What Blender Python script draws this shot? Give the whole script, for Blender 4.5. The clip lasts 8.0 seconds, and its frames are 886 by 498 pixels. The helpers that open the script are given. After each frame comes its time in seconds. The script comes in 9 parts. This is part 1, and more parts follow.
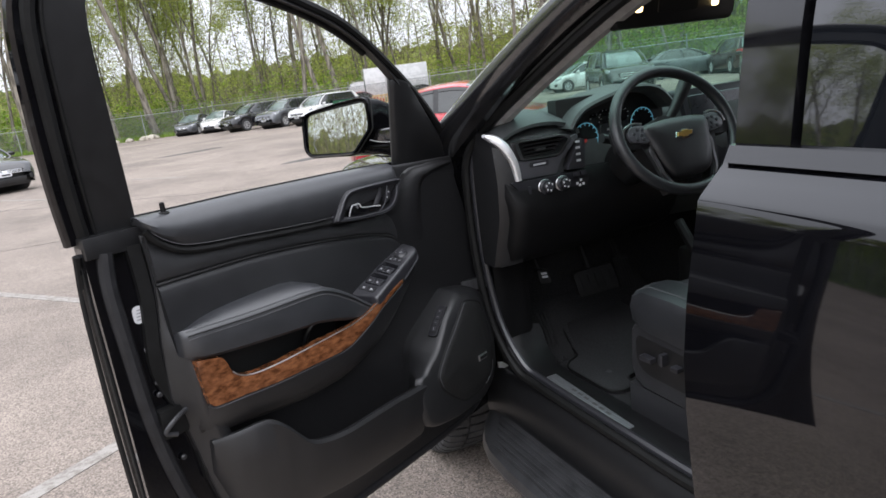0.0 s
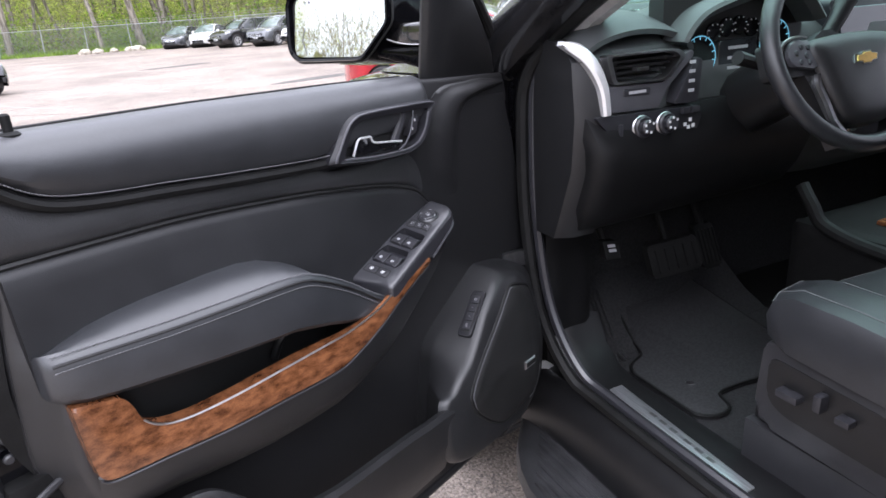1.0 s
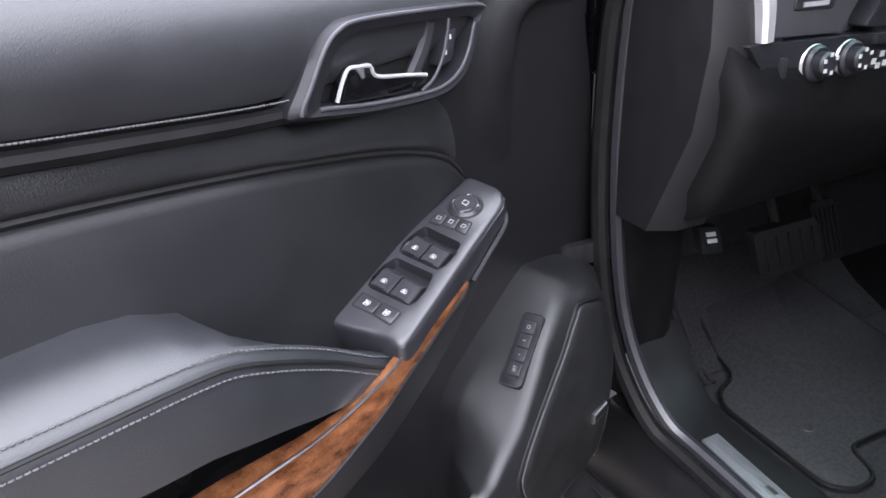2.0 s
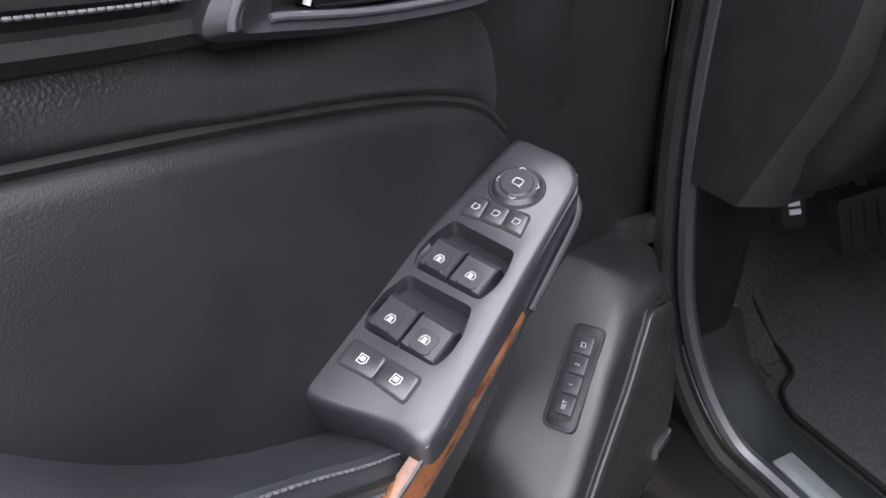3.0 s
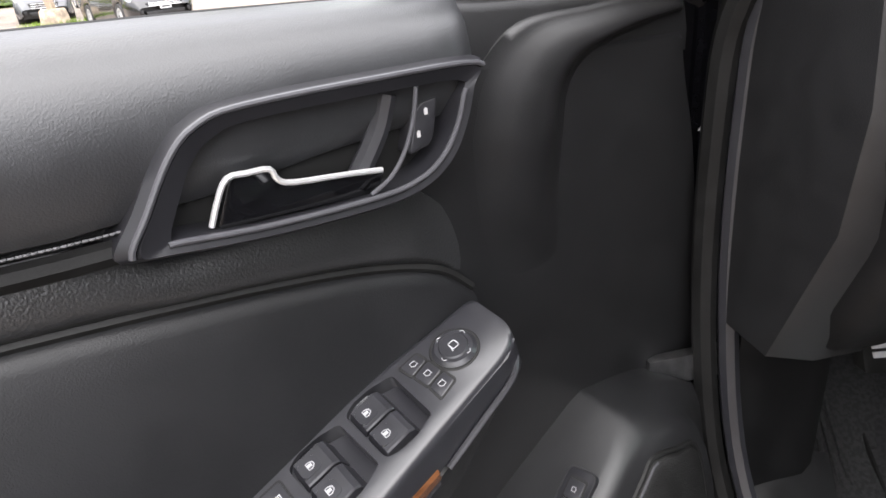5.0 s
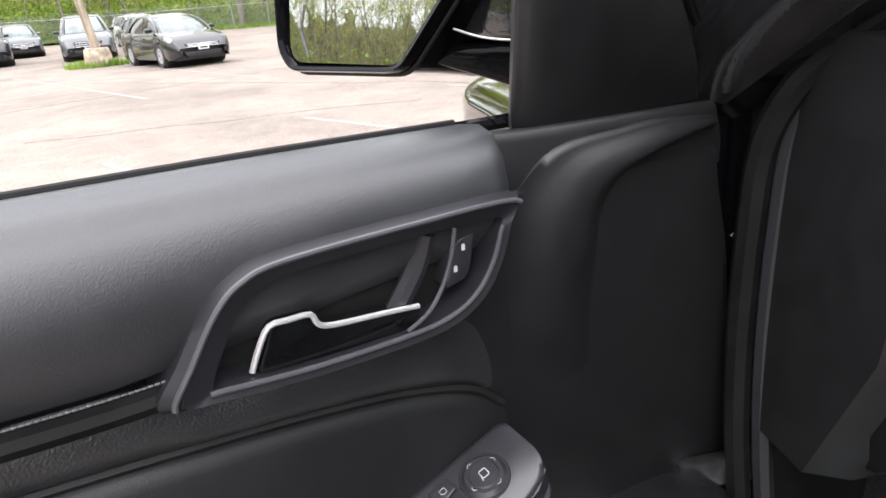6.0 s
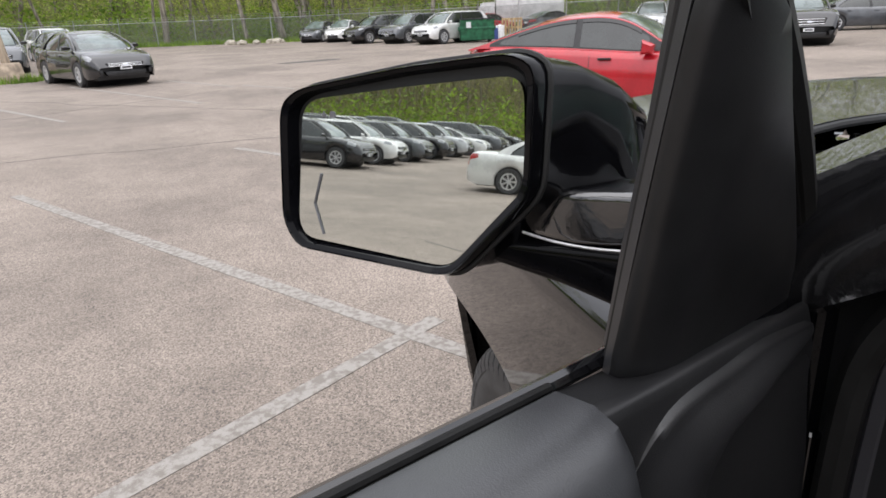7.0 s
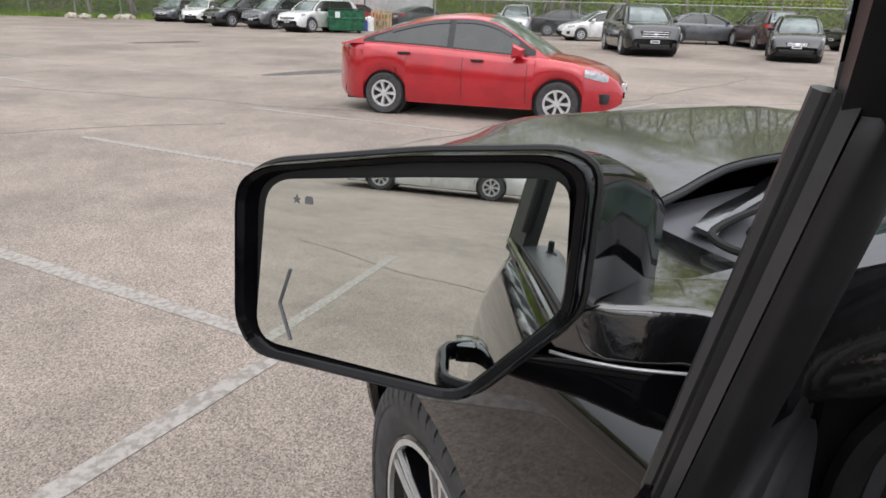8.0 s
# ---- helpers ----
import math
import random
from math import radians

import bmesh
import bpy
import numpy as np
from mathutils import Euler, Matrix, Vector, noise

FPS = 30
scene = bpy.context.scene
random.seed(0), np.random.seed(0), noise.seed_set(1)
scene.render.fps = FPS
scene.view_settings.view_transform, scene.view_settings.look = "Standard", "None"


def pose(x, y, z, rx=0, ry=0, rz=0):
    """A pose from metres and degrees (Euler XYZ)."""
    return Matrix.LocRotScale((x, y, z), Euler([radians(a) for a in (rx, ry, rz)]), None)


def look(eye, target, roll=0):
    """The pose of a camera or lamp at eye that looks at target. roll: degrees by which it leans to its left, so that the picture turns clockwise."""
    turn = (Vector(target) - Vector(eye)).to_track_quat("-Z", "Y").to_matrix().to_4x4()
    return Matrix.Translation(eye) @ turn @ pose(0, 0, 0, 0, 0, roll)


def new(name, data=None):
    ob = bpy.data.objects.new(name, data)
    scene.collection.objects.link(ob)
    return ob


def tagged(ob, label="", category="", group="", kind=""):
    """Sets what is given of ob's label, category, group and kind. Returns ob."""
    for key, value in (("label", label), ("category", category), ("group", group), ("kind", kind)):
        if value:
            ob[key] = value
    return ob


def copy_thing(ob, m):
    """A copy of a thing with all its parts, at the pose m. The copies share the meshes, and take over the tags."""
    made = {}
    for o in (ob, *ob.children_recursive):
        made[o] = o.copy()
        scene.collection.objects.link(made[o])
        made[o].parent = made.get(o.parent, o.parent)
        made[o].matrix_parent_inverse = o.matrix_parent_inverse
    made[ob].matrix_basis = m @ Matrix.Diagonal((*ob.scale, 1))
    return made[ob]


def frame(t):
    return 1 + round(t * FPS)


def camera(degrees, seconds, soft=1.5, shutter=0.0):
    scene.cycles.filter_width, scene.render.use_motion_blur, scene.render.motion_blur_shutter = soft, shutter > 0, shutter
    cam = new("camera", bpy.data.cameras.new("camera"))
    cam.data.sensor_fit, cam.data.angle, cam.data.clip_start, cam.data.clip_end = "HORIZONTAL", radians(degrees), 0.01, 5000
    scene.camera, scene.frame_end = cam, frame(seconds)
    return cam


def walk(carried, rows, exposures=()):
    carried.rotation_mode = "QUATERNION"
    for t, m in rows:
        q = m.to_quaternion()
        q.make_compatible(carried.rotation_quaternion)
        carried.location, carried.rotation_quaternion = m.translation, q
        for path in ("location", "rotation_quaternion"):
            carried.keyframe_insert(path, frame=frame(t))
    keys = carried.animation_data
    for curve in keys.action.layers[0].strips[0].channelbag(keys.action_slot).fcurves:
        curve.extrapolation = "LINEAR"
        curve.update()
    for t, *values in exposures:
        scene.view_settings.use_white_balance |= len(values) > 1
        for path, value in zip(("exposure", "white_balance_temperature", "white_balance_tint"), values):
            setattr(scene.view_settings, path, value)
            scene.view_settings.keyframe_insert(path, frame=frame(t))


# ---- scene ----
cam = camera(69.2, 8.0, soft=1.6)
PATH = [
    (0, (-0.689, -0.734, 1.476), (0.089, 1.043, 0.992), -7.6),
    (0.5, (-0.608, -0.489, 1.455), (0.156, 1.269, 0.886), -5.8),
    (1, (-0.552, -0.184, 1.397), (0.214, 1.533, 0.714), -4.2),
    (1.2, (-0.525, -0.076, 1.376), (0.24, 1.621, 0.645), -3.9),
    (2.3, (-0.377, 0.334, 1.295), (0.326, 1.962, 0.37), -2.0),
    (2.5, (-0.367, 0.39, 1.273), (0.352, 1.99, 0.312), -1.8),
    (3, (-0.342, 0.469, 1.259), (0.374, 2.012, 0.206), -1.2),
    (3.5, (-0.33, 0.51, 1.256), (0.375, 2.022, 0.152), -0.7),
    (4, (-0.306, 0.49, 1.257), (0.346, 2.019, 0.146), -0.8),
    (4.5, (-0.246, 0.43, 1.296), (0.18, 2.105, 0.289), -4.7),
    (4.7, (-0.222, 0.412, 1.312), (0.116, 2.152, 0.386), -5.8),
    (5.8, (-0.192, 0.407, 1.364), (0.031, 2.252, 0.624), -5.3),
    (6, (-0.203, 0.429, 1.385), (0.020, 2.281, 0.664), -5.0),
    (6.5, (-0.235, 0.518, 1.459), (0.036, 2.379, 0.777), -3.9),
    (7, (-0.261, 0.599, 1.498), (0.183, 2.431, 0.832), -2.5),
    (7.5, (-0.288, 0.663, 1.526), (0.381, 2.426, 0.858), -0.3),
    (8, (-0.312, 0.720, 1.544), (0.512, 2.406, 0.853), 1.6),
]
EXPOSURES = [(0, 0.26, 6300, 12), (0.5, 0.60, 6200, 15), (1.0, 1.03, 6100, 17), (2.3, 1.48, 6100, 17), (3.0, 1.43, 6380, 17), (3.5, 1.37, 6560, 16), (4.0, 1.34, 6600, 15), (4.5, 1.42, 6750, 12), (5.8, 1.18, 6600, 12), (6.2, 0.63, 6550, 13), (6.5, 0.25, 6550, 13), (7.0, 0.0, 6530, 12), (8.0, -0.04, 6500, 11)]
walk(cam, [(t, look(eye, target, roll)) for t, eye, target, roll in PATH], EXPOSURES)

# ---- light: a bright overcast spring sky ----
world = bpy.data.worlds.new("overcast")
scene.world = world
world.use_nodes = True
wn = world.node_tree.nodes
wl = world.node_tree.links
sky = wn.new("ShaderNodeTexSky")
sky.sky_type = "NISHITA"
sky.sun_disc = False
sky.sun_elevation = radians(52)
sky.sun_rotation = radians(200)
sky.dust_density = 4.0
sky.air_density = 1.0
grey = wn.new("ShaderNodeHueSaturation")
grey.inputs["Saturation"].default_value = 0.12
wl.new(sky.outputs[0], grey.inputs["Color"])
cloud = wn.new("ShaderNodeMixRGB")
cloud.inputs[0].default_value = 0.8
cloud.inputs[2].default_value = (12.1, 12.5, 13.5, 1)
wl.new(grey.outputs[0], cloud.inputs[1])
way = wn.new("ShaderNodeTexCoord")
axes = wn.new("ShaderNodeSeparateXYZ")
wl.new(way.outputs["Generated"], axes.inputs[0])
rise = wn.new("ShaderNodeMapRange")
rise.inputs["From Min"].default_value, rise.inputs["From Max"].default_value = 0.0, 1.0
rise.inputs["To Min"].default_value, rise.inputs["To Max"].default_value = 0.62, 1.3
wl.new(axes.outputs["Z"], rise.inputs["Value"])
dome = wn.new("ShaderNodeMixRGB")
dome.blend_type = "MULTIPLY"
dome.inputs[0].default_value = 1.0
wl.new(cloud.outputs[0], dome.inputs[1])
wl.new(rise.outputs[0], dome.inputs[2])
wl.new(dome.outputs[0], wn["Background"].inputs[0])
wn["Background"].inputs[1].default_value = 0.15
sun_data = bpy.data.lights.new("sun", "SUN")
sun_data.energy, sun_data.angle, sun_data.color = 1.5, radians(90), (1.0, 0.97, 0.92)
sun = new("sun", sun_data)
sun.matrix_world = pose(0, 0, 30, 14, 0, -30)


# ---- materials ----
def mat(name, base, rough=0.5, metal=0.0, var=0.25, scale=40.0, bump=0.0, bscale=600.0, coat=0.0, second=None, mix=(0.4, 0.6), spec=0.5, stretch=None, island=0.0, objvar=0.0):
    """A surface with colour that varies at two scales, and a fine relief."""
    m = bpy.data.materials.new(name)
    m.use_nodes = True
    nt = m.node_tree
    b = nt.nodes["Principled BSDF"]
    b.inputs["Roughness"].default_value = rough
    b.inputs["Metallic"].default_value = metal
    b.inputs["Coat Weight"].default_value = coat
    b.inputs["Coat Roughness"].default_value = 0.03
    b.inputs["Specular IOR Level"].default_value = spec
    co = nt.nodes.new("ShaderNodeTexCoord")
    src = co.outputs["Object"]
    if stretch:
        mp = nt.nodes.new("ShaderNodeMapping")
        mp.inputs["Scale"].default_value = stretch
        nt.links.new(src, mp.inputs[0])
        src = mp.outputs[0]
    big = nt.nodes.new("ShaderNodeTexNoise")
    big.inputs["Scale"].default_value = scale
    big.inputs["Detail"].default_value = 4
    nt.links.new(src, big.inputs["Vector"])
    fine = nt.nodes.new("ShaderNodeTexNoise")
    fine.inputs["Scale"].default_value = scale * 9
    fine.inputs["Detail"].default_value = 3
    nt.links.new(src, fine.inputs["Vector"])
    add = nt.nodes.new("ShaderNodeMath")
    add.operation = "MULTIPLY_ADD"
    nt.links.new(fine.outputs[0], add.inputs[0])
    add.inputs[1].default_value = 0.35
    nt.links.new(big.outputs[0], add.inputs[2])
    ramp = nt.nodes.new("ShaderNodeValToRGB")
    lo = [c * (1 - var) for c in base]
    hi = list(second) if second else [min(1, c * (1 + var)) for c in base]
    ramp.color_ramp.elements[0].position, ramp.color_ramp.elements[1].position = mix[0] + 0.17, mix[1] + 0.17
    ramp.color_ramp.elements[0].color, ramp.color_ramp.elements[1].color = (*lo, 1), (*hi, 1)
    nt.links.new(add.outputs[0], ramp.inputs[0])
    out = ramp.outputs[0]
    if island or objvar:
        if island:
            g = nt.nodes.new("ShaderNodeNewGeometry").outputs["Random Per Island"]
        else:
            g = nt.nodes.new("ShaderNodeObjectInfo").outputs["Random"]
        hs = nt.nodes.new("ShaderNodeHueSaturation")
        mr = nt.nodes.new("ShaderNodeMapRange")
        a = island or objvar
        mr.inputs["To Min"].default_value, mr.inputs["To Max"].default_value = 1 - a, 1 + a
        nt.links.new(g, mr.inputs["Value"])
        nt.links.new(mr.outputs[0], hs.inputs["Value"])
        nt.links.new(out, hs.inputs["Color"])
        out = hs.outputs[0]
    nt.links.new(out, b.inputs["Base Color"])
    rr = nt.nodes.new("ShaderNodeMapRange")
    rr.inputs["To Min"].default_value, rr.inputs["To Max"].default_value = max(0.0, rough * 0.85), min(1.0, rough * 1.15)
    nt.links.new(big.outputs[0], rr.inputs["Value"])
    nt.links.new(rr.outputs[0], b.inputs["Roughness"])
    if bump:
        bt = nt.nodes.new("ShaderNodeTexNoise")
        bt.inputs["Scale"].default_value = bscale
        bt.inputs["Detail"].default_value = 2
        nt.links.new(src, bt.inputs["Vector"])
        bn = nt.nodes.new("ShaderNodeBump")
        bn.inputs["Strength"].default_value = bump
        bn.inputs["Distance"].default_value = 0.5 / bscale
        nt.links.new(bt.outputs[0], bn.inputs["Height"])
        nt.links.new(bn.outputs[0], b.inputs["Normal"])
    return m


def glow(name, colour, strength):
    m = bpy.data.materials.new(name)
    m.use_nodes = True
    b = m.node_tree.nodes["Principled BSDF"]
    b.inputs["Base Color"].default_value = (*colour, 1)
    b.inputs["Emission Color"].default_value = (*colour, 1)
    b.inputs["Emission Strength"].default_value = strength
    return m


def glass(name, tint, rough=0.0, alpha=1.0):
    """A thin pane: it lets tinted light straight through and mirrors by its Fresnel gloss."""
    m = bpy.data.materials.new(name)
    m.use_nodes = True
    nt = m.node_tree
    nt.nodes.remove(nt.nodes["Principled BSDF"])
    tr = nt.nodes.new("ShaderNodeBsdfTransparent")
    tr.inputs[0].default_value = (*tint, 1)
    gl = nt.nodes.new("ShaderNodeBsdfGlossy")
    gl.inputs["Roughness"].default_value = rough
    lw = nt.nodes.new("ShaderNodeLayerWeight")
    lw.inputs[0].default_value = 0.5
    pw = nt.nodes.new("ShaderNodeMath")
    pw.operation = "POWER"
    pw.inputs[1].default_value = 4.0
    nt.links.new(lw.outputs["Facing"], pw.inputs[0])
    fr = nt.nodes.new("ShaderNodeMath")
    fr.operation = "MULTIPLY_ADD"
    fr.inputs[1].default_value, fr.inputs[2].default_value = 0.8, 0.03
    nt.links.new(pw.outputs[0], fr.inputs[0])
    mx = nt.nodes.new("ShaderNodeMixShader")
    nt.links.new(fr.outputs[0], mx.inputs[0])
    nt.links.new(tr.outputs[0], mx.inputs[1])
    nt.links.new(gl.outputs[0], mx.inputs[2])
    nt.links.new(mx.outputs[0], nt.nodes["Material Output"].inputs[0])
    return m


LEATHER = mat("black_leather", (0.027, 0.028, 0.031), 0.38, var=0.08, scale=25, bump=0.33, bscale=900, spec=0.85)
INSERT = mat("dark_insert_leather", (0.0110, 0.0112, 0.0124), 0.44, var=0.08, scale=25, bump=0.4, bscale=900, spec=0.42)
GRAIN = mat("grained_soft_trim", (0.024, 0.0244, 0.0262), 0.38, var=0.1, scale=30, bump=0.5, bscale=600, spec=0.95)
PODTRIM = mat("moulded_pod_trim", (0.0135, 0.0137, 0.0148), 0.42, var=0.08, scale=30, bump=0.3, bscale=1200, spec=0.6)
VINYL = mat("soft_black_vinyl", (0.0110, 0.0110, 0.0120), 0.41, var=0.1, spec=0.68, scale=30, bump=0.5, bscale=1100)
# Blacker than the dash pad above: footwell shade is put into this colour.
DASHLOW = mat("dull_shaded_lower_dash", (0.006, 0.006, 0.0065), 0.5, var=0.15, spec=0.25, scale=30, bump=0.35, bscale=1300)
PLASTIC = mat("hard_black_plastic", (0.008, 0.008, 0.0087), 0.42, var=0.12, spec=0.5, scale=35, bump=0.35, bscale=1500)
SMOOTHP = mat("satin_grey_plastic", (0.022, 0.022, 0.026), 0.33, spec=0.8, var=0.05, scale=60, bump=0.06, bscale=2500)
BUTTON = mat("button_black", (0.025, 0.025, 0.029), 0.36, var=0.12, scale=90, bump=0.15, bscale=2500)
# Near-black that puts shade into recesses, slots and gaps; also on seals and print.
RECESS = mat("shade_and_trim_black", (0.006, 0.006, 0.006), 0.6, var=0.2, scale=50)
PIANO = mat("gloss_black_trim", (0.005, 0.005, 0.006), 0.08, var=0.15, scale=60, spec=0.5, coat=0.5)
PAINT = mat("black_paint", (0.003, 0.003, 0.004), 0.05, var=0.2, scale=6, coat=0.9, spec=0.2)
RUBBER = mat("black_rubber", (0.006, 0.006, 0.006), 0.6, spec=0.25, var=0.25, scale=40, bump=0.2, bscale=700)
# Paler than the plain rubber: the grey light on the seal is in its colour.
SEALRUB = mat("grey_lit_seal_rubber", (0.013, 0.013, 0.0145), 0.55, spec=0.4, var=0.25, scale=40, bump=0.2, bscale=700)
BOARD = mat("moulded_step_plastic", (0.03, 0.03, 0.032), 0.42, var=0.2, scale=20, bump=0.4, bscale=500)
SWITCH = mat("satin_switch_grey", (0.021, 0.021, 0.025), 0.32, var=0.08, scale=90, bump=0.08, bscale=2500, spec=0.9)
TYRE = mat("tyre_rubber", (0.043, 0.043, 0.045), 0.7, var=0.25, scale=25, bump=0.3, bscale=400)
# Black pad paled to grey-green: sky light through the windscreen is in the colour.
DASHPAD = mat("sky_paled_grained_dash_pad", (0.055, 0.059, 0.060), 0.5, var=0.08, scale=30, bump=0.5, bscale=1000)
TRIMGREY = mat("satin_dark_grey_trim", (0.026, 0.026, 0.0285), 0.40, var=0.08, scale=30, bump=0.25, bscale=1200, spec=0.6)
WETPAINT = mat("wet_gloss_black", (0.008, 0.008, 0.009), 0.12, var=0.3, scale=30, coat=1.0, spec=1.0, bump=0.15, bscale=150)
HOODPAINT = mat("wet_black_paint", (0.016, 0.016, 0.017), 0.24, var=0.3, scale=9, coat=0.5, spec=1.0, bump=0.35, bscale=160)
ARMHIDE = mat("black_armrest_leather", (0.024, 0.0255, 0.029), 0.40, var=0.08, scale=25, bump=0.33, bscale=900, spec=0.85)
BEZEL = mat("satin_black_bezel", (0.017, 0.017, 0.020), 0.38, var=0.08, scale=40, spec=0.35, bump=0.15, bscale=1500)
BEZELLINE = mat("satin_grey_bezel_line", (0.07, 0.07, 0.078), 0.3, var=0.05, scale=40)
SEATHIDE = mat("black_seat_leather", (0.020, 0.021, 0.0235), 0.36, var=0.1, scale=25, bump=0.5, bscale=900, spec=0.7)
SILVERTRIM = mat("bright_silver_trim", (0.85, 0.85, 0.86), 0.4, metal=0.7, var=0.02, scale=8)
MACHINED = mat("machined_alloy_face", (0.62, 0.61, 0.60), 0.42, metal=0.5, var=0.06, scale=40)
CHROME = mat("chrome", (0.75, 0.76, 0.77), 0.1, metal=1.0, var=0.06, scale=70)
SATIN = mat("satin_silver", (0.5, 0.5, 0.51), 0.3, metal=1.0, var=0.08, scale=70)
ALLOY = mat("alloy_rim", (0.6, 0.6, 0.61), 0.38, metal=0.5, var=0.12, scale=30)
BRUSHED = mat("brushed_sill_plate", (0.75, 0.77, 0.80), 0.35, metal=0.9, var=0.12, scale=20, stretch=(14, 1, 1))
CARPET = mat("black_carpet", (0.016, 0.016, 0.0172), 0.95, var=0.45, scale=160, bump=1.0, bscale=900)
MATRUB = mat("floor_mat", (0.017, 0.017, 0.0185), 0.75, var=0.45, scale=150, bump=0.9, bscale=700)
HEADLINE = mat("grey_headliner", (0.38, 0.38, 0.38), 0.95, var=0.1, scale=40, bump=0.4, bscale=900)
PILLARTRIM = mat("grey_pillar_trim", (0.34, 0.34, 0.335), 0.6, var=0.1, scale=40, bump=0.3, bscale=900)
SEAM = mat("dark_seat_seam", (0.085, 0.087, 0.09), 0.6, var=0.15, scale=200)
MIRRORCAP = mat("mirror_cap_black", (0.004, 0.004, 0.005), 0.05, var=0.15, scale=20, spec=0.15)
THREAD = mat("grey_thread", (0.095, 0.095, 0.10), 0.7, var=0.2, scale=300)
WHITE = mat("white_print", (0.62, 0.62, 0.63), 0.5, var=0.05, scale=80)
DIMWHITE = mat("dim_white_print", (0.4, 0.4, 0.42), 0.5, var=0.08, scale=80)
GOLD = mat("gold_emblem", (0.65, 0.42, 0.12), 0.3, metal=0.9, var=0.1, scale=100)
RED = mat("red_needle", (0.6, 0.02, 0.01), 0.4, var=0.1, scale=60)
WOOD = mat("burl_wood", (0.095, 0.032, 0.013), 0.14, var=0.45, scale=62, second=(0.225, 0.090, 0.038), mix=(0.30, 0.68), coat=0.4, stretch=(0.8, 1.0, 1.7))
MIRROR = mat("mirror_silver", (0.73, 0.77, 0.73), 0.015, metal=1.0, var=0.01, scale=5)
ETCH = mat("etched_mark", (0.13, 0.13, 0.14), 0.5, metal=0.3, var=0.1, scale=80)
SCREEN = mat("dark_screen", (0.02, 0.022, 0.025), 0.12, var=0.2, scale=20)
GAUGE = glow("gauge_blue", (0.22, 0.6, 0.78), 0.26)
LAMPWARM = glow("visor_light", (1.0, 0.72, 0.32), 6.0)
WINDSHIELD = glass("windscreen_glass", (0.76, 0.94, 0.88))
PRIVACY = mat("privacy_glass", (0.006, 0.007, 0.009), 0.02, var=0.1, scale=4, coat=1.0, spec=0.8)


# ---- building helpers ----
WORLD = {}


def thing(name, m=None, label="", category="", group="", kind=""):
    """An Empty at the base of a thing."""
    ob = new(name)
    ob.empty_display_size = 0.1
    ob.matrix_basis = m or Matrix()
    WORLD[ob] = ob.matrix_basis.copy()
    return tagged(ob, label, category, group, kind)


def part(name, bm, material, parent=None, label="", m=None, smooth=True, angle=35):
    """One mesh object from a bmesh under a thing or a part; m: the pose of its coordinates in the world."""
    bmesh.ops.recalc_face_normals(bm, faces=bm.faces)
    for f in bm.faces:
        f.smooth = smooth
    if smooth:
        lim = radians(angle)
        for e in bm.edges:
            if len(e.link_faces) == 2 and e.calc_face_angle(0) > lim:
                e.smooth = False
    me = bpy.data.meshes.new(name)
    bm.to_mesh(me)
    bm.free()
    me.materials.append(material)
    ob = new(name, me)
    ob.matrix_basis = m or Matrix()
    WORLD[ob] = ob.matrix_basis.copy()
    if parent is not None:
        ob.parent = parent
        ob.matrix_parent_inverse = WORLD[parent].inverted()
    return tagged(ob, label)


def spline(pts, n=6, closed=False):
    """Points along a smooth curve through pts."""
    p = [Vector(q) for q in pts]
    k = len(p)
    out = []
    for i in range(k if closed else k - 1):
        a, b, c, d = (p[(i + j) % k] if closed else p[min(max(i + j, 0), k - 1)] for j in (-1, 0, 1, 2))
        for s in range(n):
            t = s / n
            out.append(0.5 * (2 * b + (c - a) * t + (2 * a - 5 * b + 4 * c - d) * t * t + (3 * b - a - 3 * c + d) * t ** 3))
    if not closed:
        out.append(p[-1])
    return out


def rounded(pts, r, n=4):
    """A closed 2D outline with its corners rounded by r."""
    p = [Vector(q) for q in pts]
    out = []
    for i, b in enumerate(p):
        a, c = p[i - 1], p[(i + 1) % len(p)]
        ra = min(r, (a - b).length * 0.45)
        rc = min(r, (c - b).length * 0.45)
        s, e = b + (a - b).normalized() * ra, b + (c - b).normalized() * rc
        for j in range(n + 1):
            t = j / n
            out.append(s * (1 - t) ** 2 + b * 2 * t * (1 - t) + e * t * t)
    return out


def box(bm, x0, x1, y0, y1, z0, z1, bevel=0.0, seg=2):
    v = [bm.verts.new(q) for q in ((x0, y0, z0), (x1, y0, z0), (x1, y1, z0), (x0, y1, z0), (x0, y0, z1), (x1, y0, z1), (x1, y1, z1), (x0, y1, z1))]
    fs = [bm.faces.new([v[i] for i in q]) for q in ((0, 3, 2, 1), (4, 5, 6, 7), (0, 1, 5, 4), (1, 2, 6, 5), (2, 3, 7, 6), (3, 0, 4, 7))]
    if bevel:
        es = list({e for f in fs for e in f.edges})
        bmesh.ops.bevel(bm, geom=es, offset=bevel, segments=seg, profile=0.7, affect="EDGES", clamp_overlap=True)
    return bm


